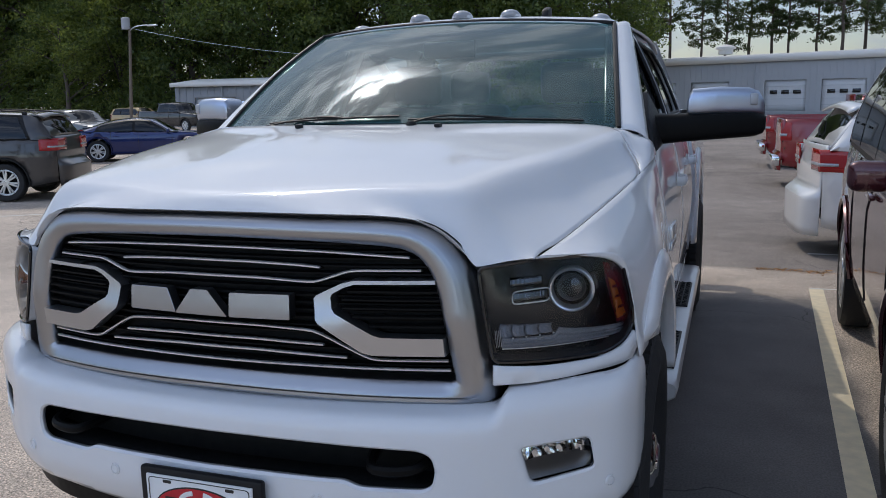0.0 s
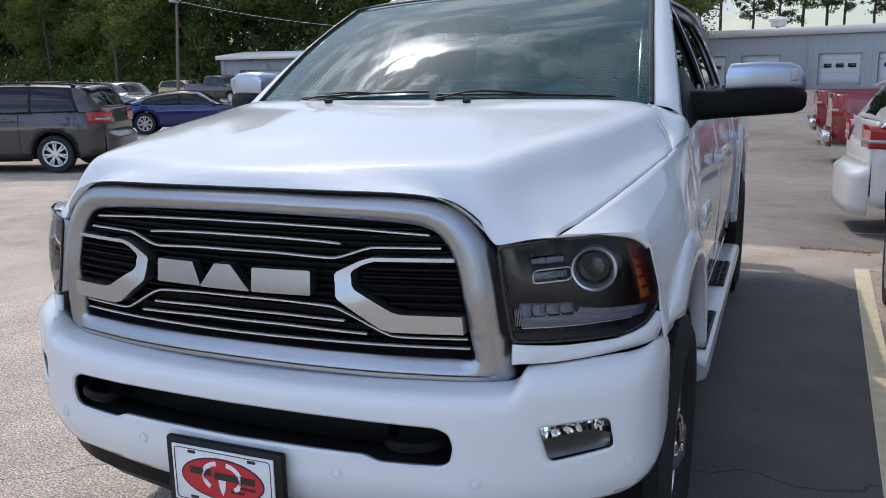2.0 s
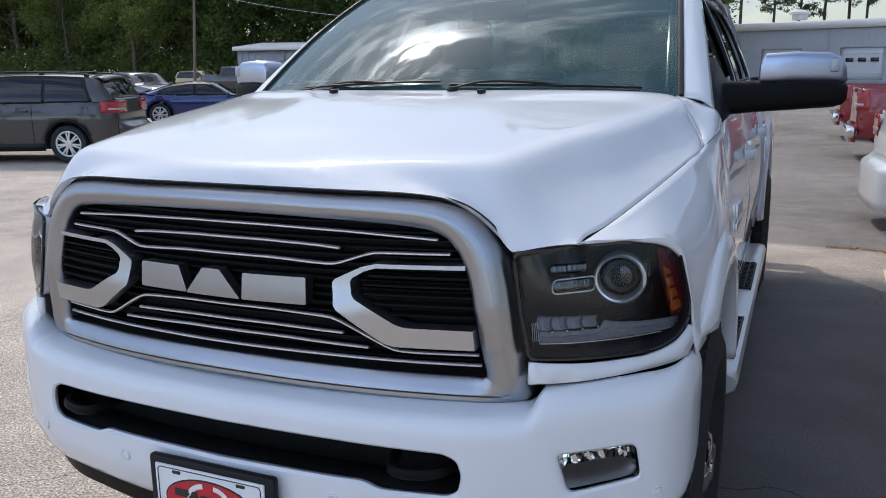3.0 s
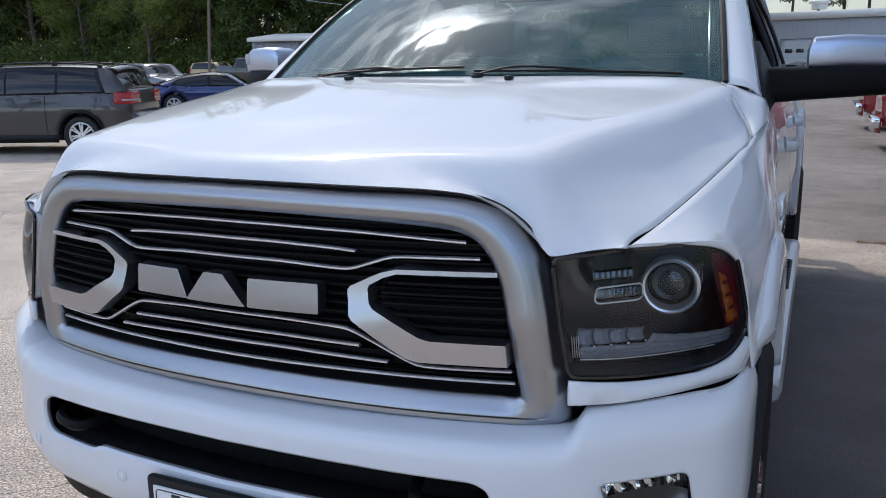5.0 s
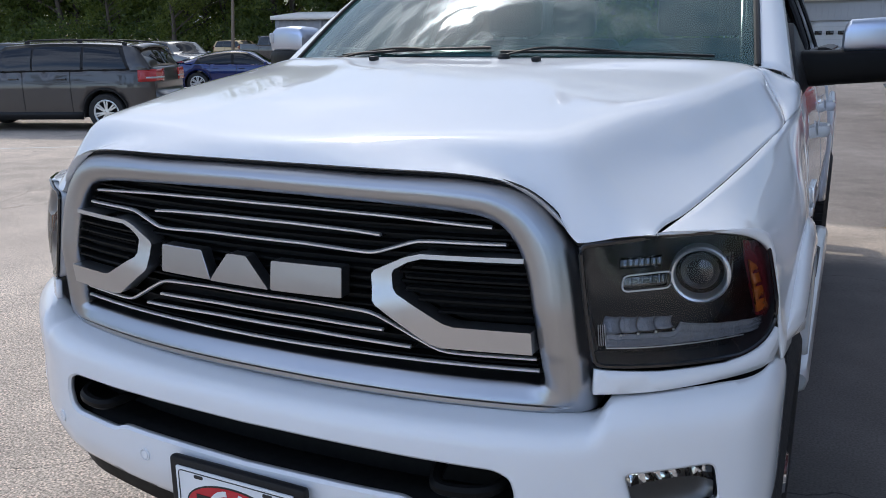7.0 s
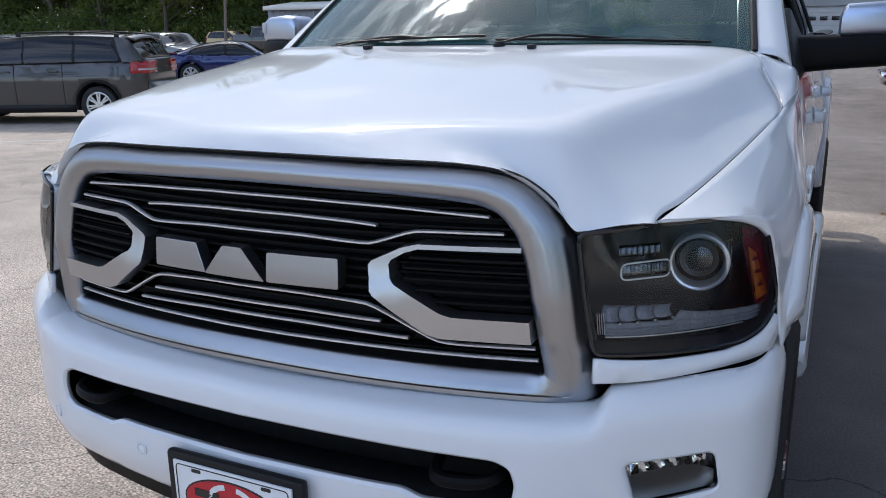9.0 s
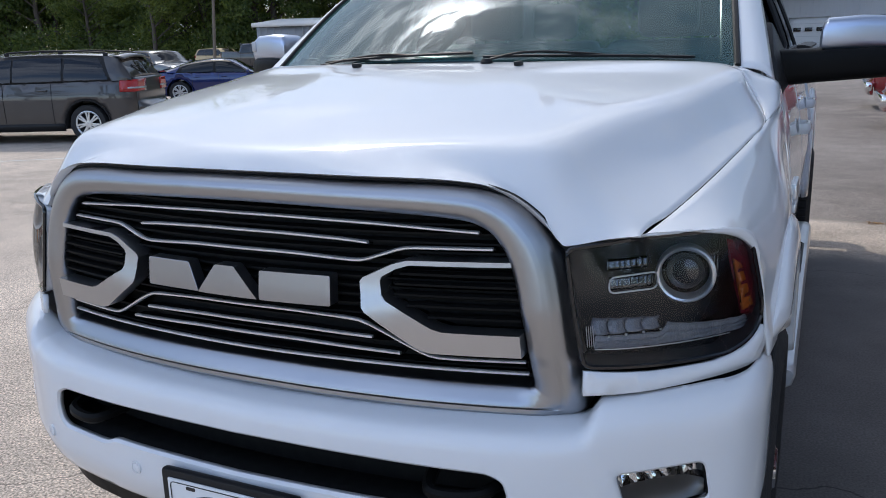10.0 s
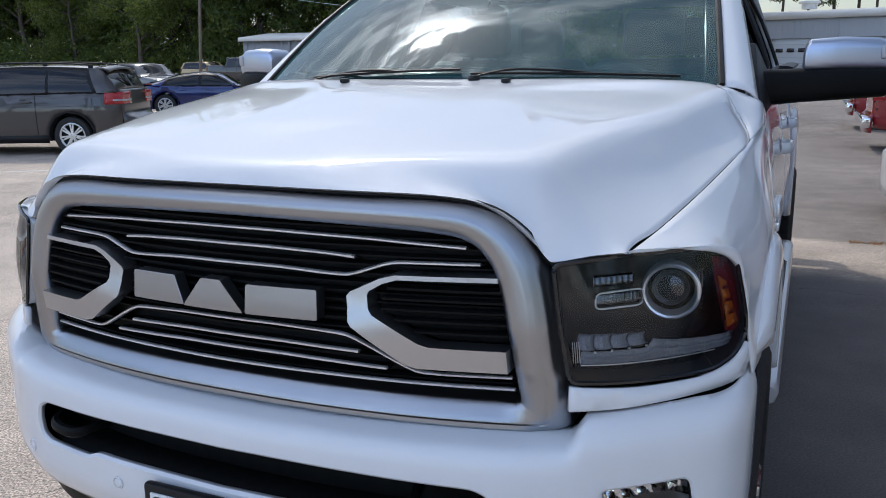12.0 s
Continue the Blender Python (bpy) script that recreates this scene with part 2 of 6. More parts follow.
def leaf_material(name, color):
    m = material(name, color, 0.55, var=0.0)
    t = m.node_tree
    b = t.nodes["Principled BSDF"]
    g = t.nodes.new("ShaderNodeNewGeometry")
    ramp = t.nodes.new("ShaderNodeValToRGB")
    ramp.color_ramp.elements[0].color = (color[0] * 0.55, color[1] * 0.6, color[2] * 0.6, 1)
    ramp.color_ramp.elements[1].color = (color[0] * 1.5, color[1] * 1.35, color[2] * 1.2, 1)
    t.links.new(g.outputs["Random Per Island"], ramp.inputs[0])
    t.links.new(ramp.outputs[0], b.inputs["Base Color"])
    tl = t.nodes.new("ShaderNodeBsdfTranslucent")
    glow = t.nodes.new("ShaderNodeMix")
    glow.data_type, glow.blend_type = 'RGBA', 'MULTIPLY'
    glow.inputs["Factor"].default_value = 1
    glow.inputs["B"].default_value = (2.1, 2.0, 0.95, 1)
    t.links.new(ramp.outputs[0], glow.inputs["A"])
    t.links.new(glow.outputs["Result"], tl.inputs["Color"])
    mx = t.nodes.new("ShaderNodeMixShader")
    mx.inputs[0].default_value = 0.5
    t.links.new(b.outputs[0], mx.inputs[1])
    t.links.new(tl.outputs[0], mx.inputs[2])
    t.links.new(mx.outputs[0], t.nodes["Material Output"].inputs[0])
    return m


LEAF = leaf_material("broad_leaves", (0.085, 0.122, 0.042))
LEAF2 = leaf_material("light_leaves", (0.115, 0.150, 0.046))
DRYLEAF = leaf_material("dry_leaves", (0.26, 0.15, 0.08))
NEEDLE = leaf_material("pine_needles", (0.040, 0.062, 0.026))


def asphalt_material():
    m = bpy.data.materials.new("asphalt")
    m.use_nodes = True
    t = m.node_tree
    b = t.nodes["Principled BSDF"]
    co = t.nodes.new("ShaderNodeTexCoord")

    def noise_node(scale, detail):
        n = t.nodes.new("ShaderNodeTexNoise")
        n.inputs["Scale"].default_value, n.inputs["Detail"].default_value = scale, detail
        t.links.new(co.outputs["Object"], n.inputs["Vector"])
        return n
    big, mid, fine = noise_node(0.22, 5), noise_node(2.2, 5), noise_node(105, 3)
    ramp = t.nodes.new("ShaderNodeValToRGB")
    ramp.color_ramp.elements[0].position, ramp.color_ramp.elements[0].color = 0.37, (0.29, 0.243, 0.199, 1)
    ramp.color_ramp.elements[1].position, ramp.color_ramp.elements[1].color = 0.63, (0.53, 0.442, 0.36, 1)
    add = t.nodes.new("ShaderNodeMath")
    add.operation = 'MULTIPLY_ADD'
    add.inputs[1].default_value = 0.35
    t.links.new(mid.outputs["Fac"], add.inputs[0])
    sc = t.nodes.new("ShaderNodeMath")
    sc.operation = 'MULTIPLY'
    sc.inputs[1].default_value = 0.65
    t.links.new(big.outputs["Fac"], sc.inputs[0])
    t.links.new(sc.outputs[0], add.inputs[2])
    t.links.new(add.outputs[0], ramp.inputs[0])
    speck = t.nodes.new("ShaderNodeMapRange")
    speck.inputs["From Min"].default_value, speck.inputs["From Max"].default_value = 0.34, 0.68
    speck.inputs["To Min"].default_value, speck.inputs["To Max"].default_value = 0.5, 1.7
    t.links.new(fine.outputs["Fac"], speck.inputs["Value"])
    # the truck's shade painted into the asphalt beside it, with a ragged edge
    sep = t.nodes.new("ShaderNodeSeparateXYZ")
    t.links.new(co.outputs["Object"], sep.inputs[0])

    def ramp01(sock, a, b_, wave=1.2):
        wob = t.nodes.new("ShaderNodeMath")
        wob.operation = 'MULTIPLY_ADD'
        wob.inputs[1].default_value = wave
        t.links.new(mid.outputs["Fac"], wob.inputs[0])
        t.links.new(sock, wob.inputs[2])
        r = t.nodes.new("ShaderNodeMapRange")
        r.interpolation_type = 'SMOOTHSTEP'
        r.inputs["From Min"].default_value, r.inputs["From Max"].default_value = a + wave / 2, b_ + wave / 2
        t.links.new(wob.outputs[0], r.inputs["Value"])
        return r.outputs[0]
    truck_shade = t.nodes.new("ShaderNodeMath")
    truck_shade.operation = 'MULTIPLY'
    t.links.new(ramp01(sep.outputs["X"], -0.6, 0.4), truck_shade.inputs[0])
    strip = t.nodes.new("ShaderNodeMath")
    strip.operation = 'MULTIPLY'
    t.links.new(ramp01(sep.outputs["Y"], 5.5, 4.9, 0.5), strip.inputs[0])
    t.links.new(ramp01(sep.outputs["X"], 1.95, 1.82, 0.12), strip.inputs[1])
    t.links.new(strip.outputs[0], truck_shade.inputs[1])
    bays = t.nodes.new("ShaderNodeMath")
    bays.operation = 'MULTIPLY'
    t.links.new(truck_shade.outputs[0], bays.inputs[0])
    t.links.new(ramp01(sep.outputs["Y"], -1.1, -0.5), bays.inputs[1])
    truck_shade = bays
    faded = t.nodes.new("ShaderNodeMapRange")
    faded.inputs["To Min"].default_value, faded.inputs["To Max"].default_value = 1.0, 0.35
    t.links.new(truck_shade.outputs[0], faded.inputs["Value"])
    mx = t.nodes.new("ShaderNodeMix")
    mx.data_type, mx.blend_type = 'RGBA', 'MULTIPLY'
    t.links.new(faded.outputs[0], mx.inputs["Factor"])
    t.links.new(ramp.outputs[0], mx.inputs["A"])
    t.links.new(speck.outputs[0], mx.inputs["B"])
    # loose aggregate: light and dark stones, and fine cracks
    stones = t.nodes.new("ShaderNodeTexVoronoi")
    stones.inputs["Scale"].default_value = 130
    t.links.new(co.outputs["Object"], stones.inputs["Vector"])
    stone = t.nodes.new("ShaderNodeSeparateColor")
    t.links.new(stones.outputs["Color"], stone.inputs[0])
    grit = t.nodes.new("ShaderNodeMapRange")
    grit.inputs["To Min"].default_value, grit.inputs["To Max"].default_value = 0.68, 1.38
    t.links.new(stone.outputs[0], grit.inputs["Value"])
    mg = t.nodes.new("ShaderNodeMix")
    mg.data_type, mg.blend_type = 'RGBA', 'MULTIPLY'
    # grit and bumps are held back inside the painted shade
    worn = t.nodes.new("ShaderNodeMapRange")
    worn.inputs["To Min"].default_value, worn.inputs["To Max"].default_value = 1.0, 0.15
    t.links.new(truck_shade.outputs[0], worn.inputs["Value"])
    t.links.new(worn.outputs[0], mg.inputs["Factor"])
    t.links.new(mx.outputs["Result"], mg.inputs["A"])
    t.links.new(grit.outputs[0], mg.inputs["B"])
    bent = t.nodes.new("ShaderNodeVectorMath")
    bent.operation = 'MULTIPLY_ADD'
    bent.inputs[1].default_value = (0.9, 0.9, 0.0)
    t.links.new(noise_node(1.3, 6).outputs["Color"], bent.inputs[0])
    t.links.new(co.outputs["Object"], bent.inputs[2])
    cells = t.nodes.new("ShaderNodeTexVoronoi")
    cells.feature = 'DISTANCE_TO_EDGE'
    cells.inputs["Scale"].default_value = 0.34
    t.links.new(bent.outputs[0], cells.inputs["Vector"])
    crack = t.nodes.new("ShaderNodeMapRange")
    crack.inputs["From Min"].default_value, crack.inputs["From Max"].default_value = 0.0006, 0.0022
    crack.inputs["To Min"].default_value, crack.inputs["To Max"].default_value = 0.45, 1.0
    t.links.new(cells.outputs["Distance"], crack.inputs["Value"])
    mc = t.nodes.new("ShaderNodeMix")
    mc.data_type, mc.blend_type = 'RGBA', 'MULTIPLY'
    mc.inputs["Factor"].default_value = 1
    t.links.new(mg.outputs["Result"], mc.inputs["A"])
    t.links.new(crack.outputs[0], mc.inputs["B"])
    mx = mc
    # dark bluish tone of the painted shade
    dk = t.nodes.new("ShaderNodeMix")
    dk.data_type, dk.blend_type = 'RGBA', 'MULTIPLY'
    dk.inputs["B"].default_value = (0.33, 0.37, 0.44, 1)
    t.links.new(truck_shade.outputs[0], dk.inputs["Factor"])
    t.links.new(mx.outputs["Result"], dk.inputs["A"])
    # older, darker paving beyond the seam on the workshop's side
    old = t.nodes.new("ShaderNodeMath")
    old.operation = 'MULTIPLY'
    t.links.new(ramp01(sep.outputs["X"], -3.0, -1.5), old.inputs[0])
    edge = t.nodes.new("ShaderNodeMapRange")
    edge.inputs["From Min"].default_value, edge.inputs["From Max"].default_value = 6.45, 6.6
    t.links.new(sep.outputs["Y"], edge.inputs["Value"])
    t.links.new(edge.outputs[0], old.inputs[1])
    dk2 = t.nodes.new("ShaderNodeMix")
    dk2.data_type, dk2.blend_type = 'RGBA', 'MULTIPLY'
    dk2.inputs["B"].default_value = (0.52, 0.53, 0.56, 1)
    t.links.new(old.outputs[0], dk2.inputs["Factor"])
    t.links.new(dk.outputs["Result"], dk2.inputs["A"])
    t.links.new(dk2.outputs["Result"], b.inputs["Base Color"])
    b.inputs["Roughness"].default_value = 0.8
    b.inputs["Specular IOR Level"].default_value = 0.3
    bp = t.nodes.new("ShaderNodeBump")
    bp.inputs["Distance"].default_value = 0.004
    rough_top = t.nodes.new("ShaderNodeMath")
    rough_top.operation = 'MULTIPLY'
    rough_top.inputs[1].default_value = 0.55
    t.links.new(worn.outputs[0], rough_top.inputs[0])
    t.links.new(rough_top.outputs[0], bp.inputs["Strength"])
    t.links.new(fine.outputs["Fac"], bp.inputs["Height"])
    t.links.new(bp.outputs[0], b.inputs["Normal"])
    return m


ASPHALT = asphalt_material()


# ---- mesh helpers ----
def lerp(a, b, t):
    return a + (b - a) * t


def smooth(t):
    t = max(0.0, min(1.0, t))
    return t * t * (3 - 2 * t)


def curve_at(xs, ys):
    """A smooth 1D curve through the knots."""
    def f(x):
        return spline_value(xs, ys, x)
    return f


def spline_value(xs, ys, x):
    if x <= xs[0]:
        return ys[0]
    if x >= xs[-1]:
        return ys[-1]
    i = max(k for k in range(len(xs) - 1) if xs[k] <= x)

    def slope(k):
        if 0 < k < len(xs) - 1:
            a = (ys[k] - ys[k - 1]) / (xs[k] - xs[k - 1])
            b = (ys[k + 1] - ys[k]) / (xs[k + 1] - xs[k])
            return 0.0 if a * b <= 0 else 2 * a * b / (a + b)
        j = 0 if k == 0 else len(xs) - 2
        return (ys[j + 1] - ys[j]) / (xs[j + 1] - xs[j])
    h = xs[i + 1] - xs[i]
    t = (x - xs[i]) / h
    m0, m1 = slope(i) * h, slope(i + 1) * h
    return (2 * t**3 - 3 * t**2 + 1) * ys[i] + (t**3 - 2 * t**2 + t) * m0 + (-2 * t**3 + 3 * t**2) * ys[i + 1] + (t**3 - t**2) * m1


def spline(points, n, closed=False):
    """n points a span along a Catmull-Rom curve."""
    p = [Vector(q) for q in points]
    out = []
    count = len(p) if closed else len(p) - 1
    for i in range(count):
        if closed:
            a, b, c, d = p[i - 1], p[i], p[(i + 1) % len(p)], p[(i + 2) % len(p)]
        else:
            a, b, c, d = p[max(i - 1, 0)], p[i], p[i + 1], p[min(i + 2, len(p) - 1)]
        for k in range(n):
            t = k / n
            out.append(0.5 * ((2 * b) + (c - a) * t + (2 * a - 5 * b + 4 * c - d) * t * t + (3 * b - a - 3 * c + d) * t**3))
    if not closed:
        out.append(p[-1])
    return out


def part(name, bm, mat, parent=None, label="", thick=0.0, angle=35.0, kind="", category="", group="", bevel=0.0):
    """Links bm as one mesh object, under parent if there is one."""
    me = bpy.data.meshes.new(name)
    bm.to_mesh(me)
    bm.free()
    me.materials.append(mat)
    me.polygons.foreach_set("use_smooth", [True] * len(me.polygons))
    me.set_sharp_from_angle(angle=radians(angle))
    ob = new(name, me)
    if parent:
        ob.parent = parent
    if bevel:
        md = ob.modifiers.new("bevel", 'BEVEL')
        md.width, md.segments, md.limit_method, md.angle_limit = bevel, 2, 'ANGLE', radians(40)
    if thick:
        md = ob.modifiers.new("shell", 'SOLIDIFY')
        md.thickness, md.offset = thick, -1
    return tagged(ob, label, category, group, kind)


def empty(name, label, category, group="", kind="", at=(0, 0, 0)):
    ob = new(name)
    ob.location = at
    return tagged(ob, label, category, group, kind)


def face_out(bm, out):
    """Turns all faces so that they look along out, a vector or a function of the face's centre."""
    bm.normal_update()
    total = 0
    for f in bm.faces:
        c = f.calc_center_median()
        o = out(c) if callable(out) else Vector(out)
        total += f.normal.dot(o) * f.calc_area()
    if total < 0:
        bmesh.ops.reverse_faces(bm, faces=bm.faces)
    return bm


def grid(rows, closed=False, out=None, bm=None):
    bm = bm or bmesh.new()
    vs = [[bm.verts.new(p) for p in r] for r in rows]
    for a, b in zip(vs, vs[1:]):
        n = len(a)
        for j in range(n if closed else n - 1):
            q = [a[j], a[(j + 1) % n], b[(j + 1) % n], b[j]]
            try:
                bm.faces.new(q)
            except ValueError:
                pass
    if out is not None:
        face_out(bm, out)
    return bm


def resample(pts, step):
    out = []
    n = len(pts)
    for i in range(n):
        a, b = Vector(pts[i]), Vector(pts[(i + 1) % n])
        k = max(1, round((b - a).length / step))
        out += [a.lerp(b, j / k) for j in range(k)]
    return out


def inside(p, poly):
    x, y, hit = p[0], p[1], False
    j = len(poly) - 1
    for i in range(len(poly)):
        a, b = poly[i], poly[j]
        if (a[1] > y) != (b[1] > y) and x < (b[0] - a[0]) * (y - a[1]) / (b[1] - a[1]) + a[0]:
            hit = not hit
        j = i
    return hit


def patch(outer, holes, surface, step=0.03, out=(0, -1, 0), lip=None, chamfer=0.0):
    """A sheet cut to outer with holes, both in the surface's own two coordinates, laid on surface(a, b).
    lip: the vector by which the rims of the holes are drawn inwards; chamfer: the width of a slanted edge before that."""
    from mathutils import geometry
    loops = [resample(outer, step)] + [resample(h, step) for h in holes]
    verts, edges = [], []
    for lp in loops:
        k = len(verts)
        verts += [Vector((p[0], p[1])) for p in lp]
        edges += [(k + i, k + (i + 1) % len(lp)) for i in range(len(lp))]
    rim = np.array([(p.x, p.y) for p in verts])
    xs, ys = [p[0] for p in outer], [p[1] for p in outer]
    y, row = min(ys), 0
    while y < max(ys):
        x = min(xs) + (0.5 * step if row % 2 else 0)
        while x < max(xs):
            q = (x, y)
            if inside(q, loops[0]) and not any(inside(q, h) for h in loops[1:]) and np.min((rim[:, 0] - x)**2 + (rim[:, 1] - y)**2) > (0.55 * step)**2:
                verts.append(Vector(q))
            x += step
        y += step * 0.87
        row += 1
    v2, _, faces, *_ = geometry.delaunay_2d_cdt(verts, edges, [], 0, 1e-6)
    bm = bmesh.new()
    vs = [bm.verts.new(surface(p[0], p[1])) for p in v2]
    for f in faces:
        c = sum((v2[i] for i in f), Vector((0, 0))) / len(f)
        if inside(c, loops[0]) and not any(inside(c, h) for h in loops[1:]):
            bm.faces.new([vs[i] for i in f])
    bmesh.ops.delete(bm, geom=[v for v in bm.verts if not v.link_faces], context='VERTS')
    face_out(bm, out)
    if lip is not None:
        lip = Vector(lip)
        rim_edges = []
        for e in bm.edges:
            if e.is_boundary:
                rim_edges.append(e)
        hole_pts = [Vector(surface(p[0], p[1])) for h in loops[1:] for p in h]
        hole_set = {(round(p.x, 4), round(p.y, 4), round(p.z, 4)) for p in hole_pts}
        near = [e for e in rim_edges if all((round(v.co.x, 4), round(v.co.y, 4), round(v.co.z, 4)) in hole_set for v in e.verts)]
        if near and chamfer:
            inward = {}
            for e in near:
                f = e.link_faces[0]
                a, b = e.verts
                side = f.normal.cross(b.co - a.co).normalized()
                if side.dot((a.co + b.co) / 2 - f.calc_center_median()) < 0:
                    side = -side
                for v in (a, b):
                    key = (round(v.co.x, 5), round(v.co.y, 5), round(v.co.z, 5))
                    inward[key] = inward.get(key, Vector((0, 0, 0))) + side
            r = bmesh.ops.extrude_edge_only(bm, edges=near)
            near = [g for g in r["geom"] if isinstance(g, bmesh.types.BMEdge)]
            for v in [g for g in r["geom"] if isinstance(g, bmesh.types.BMVert)]:
                key = (round(v.co.x, 5), round(v.co.y, 5), round(v.co.z, 5))
                v.co += inward[key].normalized() * chamfer + lip.normalized() * chamfer
        if near:
            r = bmesh.ops.extrude_edge_only(bm, edges=near)
            bmesh.ops.translate(bm, vec=lip, verts=[v for v in r["geom"] if isinstance(v, bmesh.types.BMVert)])
            bmesh.ops.recalc_face_normals(bm, faces=bm.faces)
            face_out(bm, out)
    return bm


def box(size, at=(0, 0, 0), bevel=0.0, seg=2, turn=None, bm=None):
    bm2 = bmesh.new()
    bmesh.ops.create_cube(bm2, size=1.0)
    bmesh.ops.scale(bm2, vec=size, verts=bm2.verts)
    if bevel:
        bmesh.ops.bevel(bm2, geom=bm2.edges[:], offset=bevel, segments=seg, affect='EDGES', profile=0.5)
    if turn is not None:
        bmesh.ops.transform(bm2, matrix=turn, verts=bm2.verts)
    bmesh.ops.translate(bm2, vec=at, verts=bm2.verts)
    if bm is None:
        return bm2
    me = bpy.data.meshes.new("tmp")
    bm2.to_mesh(me)
    bm2.free()
    bm.from_mesh(me)
    bpy.data.meshes.remove(me)
    return bm


def tube(points, radius, sides=8, closed=False, flat=None, caps=True, bm=None):
    """A round bar along points; radius a number or a function of 0..1; flat: (half width, half height) across y and z instead."""
    bm = bm or bmesh.new()
    pts = [Vector(p) for p in points]
    n = len(pts)
    rings = []
    for i, p in enumerate(pts):
        a = pts[i - 1] if (i or closed) else p
        b = pts[(i + 1) % n] if (i < n - 1 or closed) else p
        d = (b - a).normalized()
        up = Vector((0, 0, 1)) if abs(d.z) < 0.95 else Vector((0, 1, 0))
        s = d.cross(up).normalized()
        u = s.cross(d).normalized()
        r = radius(i / max(1, n - 1)) if callable(radius) else radius
        ring = []
        for k in range(sides):
            t = 2 * math.pi * (k + 0.5) / sides
            if flat:
                ring.append(bm.verts.new(p + s * (flat[0] * math.cos(t) * 1.414) + u * (flat[1] * math.sin(t) * 1.414)))
            else:
                ring.append(bm.verts.new(p + s * (r * math.cos(t)) + u * (r * math.sin(t))))
        rings.append(ring)
    for i in range(n if closed else n - 1):
        a, b = rings[i], rings[(i + 1) % n]
        for k in range(sides):
            bm.faces.new((a[k], a[(k + 1) % sides], b[(k + 1) % sides], b[k]))
    if caps and not closed:
        bm.faces.new(rings[0])
        bm.faces.new(rings[-1][::-1])
    bmesh.ops.recalc_face_normals(bm, faces=bm.faces)
    return bm


def prism(outline, surface, depth, bevel=0.0):
    """A plate: the outline in (a, b) laid on surface and drawn back by the vector depth, with chamfered front edges."""
    bm = bmesh.new()
    front = [bm.verts.new(surface(a, b)) for a, b in outline]
    f = bm.faces.new(front)
    d = Vector(depth)
    r = bmesh.ops.extrude_face_region(bm, geom=[f])
    bmesh.ops.translate(bm, vec=d, verts=[v for v in r["geom"] if isinstance(v, bmesh.types.BMVert)])
    bmesh.ops.recalc_face_normals(bm, faces=bm.faces)
    if bevel:
        es = [e for e in bm.edges if len(e.link_faces) == 2 and e.calc_face_angle(0) > 0.6]
        bmesh.ops.bevel(bm, geom=es, offset=bevel, segments=2, affect='EDGES', profile=0.5)
    return bm


def lathe(profile, turns=32, axis='X', at=(0, 0, 0), bm=None):
    """Turns the profile of (along, radius) round an axis."""
    bm = bm or bmesh.new()
    rows = []
    for a, r in profile:
        ring = []
        for k in range(turns):
            t = 2 * math.pi * k / turns
            c, s = r * math.cos(t), r * math.sin(t)
            p = (a, c, s) if axis == 'X' else (c, a, s) if axis == 'Y' else (c, s, a)
            ring.append(Vector(p) + Vector(at))
        rows.append(ring)
    grid(rows, closed=True, bm=bm)
    bmesh.ops.recalc_face_normals(bm, faces=bm.faces)
    return bm


def rounded(poly, r, n=4):
    """The polygon with its corners rounded."""
    out = []
    m = len(poly)
    for i in range(m):
        p, a, b = Vector(poly[i]), Vector(poly[i - 1]), Vector(poly[(i + 1) % m])
        ra = min(r, 0.45 * (a - p).length)
        rb = min(r, 0.45 * (b - p).length)
        p0, p1 = p + (a - p).normalized() * ra, p + (b - p).normalized() * rb
        for k in range(n + 1):
            t = k / n
            out.append(tuple((1 - t)**2 * p0 + 2 * t * (1 - t) * p + t * t * p1))
    return out


# ---- ground ----
def ground_z(x, y):
    """Level round the parked truck, falling gently beyond it towards the building and the wood."""
    u = max(0.0, y - 4.0)
    u = u * u / (u + 3.0)
    return -0.4 * (1 - math.exp(-u / 10.0)) * smooth((x + 14.0) / 12.0) - 0.07 * smooth((-6.0 - x) / 5.0)


def build_ground():
    ax = [-400, -150, -70] + [-45 + 1.5 * i for i in range(61)] + [70, 150, 400]
    ay = [-200, -60] + [-20 + 1.5 * i for i in range(81)] + [120, 180, 500]
    bm = grid([[(x, y, ground_z(x, y)) for x in ax] for y in ay], out=(0, 0, 1))
    part("ground", bm, ASPHALT, kind="structure", label="weathered grey asphalt car park with worn patches and shade painted beside the truck")


build_ground()

# ---- the white pickup truck ----
truck = empty("pickup_truck", "white heavy-duty crew cab pickup truck with silver grille surround", "pickup truck")
AX_F, AX_R, HUB_Z, TYRE_R = 0.89, 4.69, 0.425, 0.425


def grille_y(x, z):
    return -0.02 + 0.085 * (x / 0.62)**2 + 0.12 * (z - 1.1)


# plan of the bumper's face, from the middle to the corner
BUMPER_PLAN = spline([(0, -0.08, 0), (0.3, -0.066, 0), (0.52, -0.032, 0), (0.63, -0.004, 0), (0.75, 0.058, 0), (0.85, 0.130, 0), (0.92, 0.190, 0), (0.965, 0.245, 0), (0.992, 0.32, 0), (1.0, 0.41, 0), (1.0, 0.50, 0)], 12)
BUMPER_S = [0.0]
for a, b in zip(BUMPER_PLAN, BUMPER_PLAN[1:]):
    BUMPER_S.append(BUMPER_S[-1] + (b - a).length)


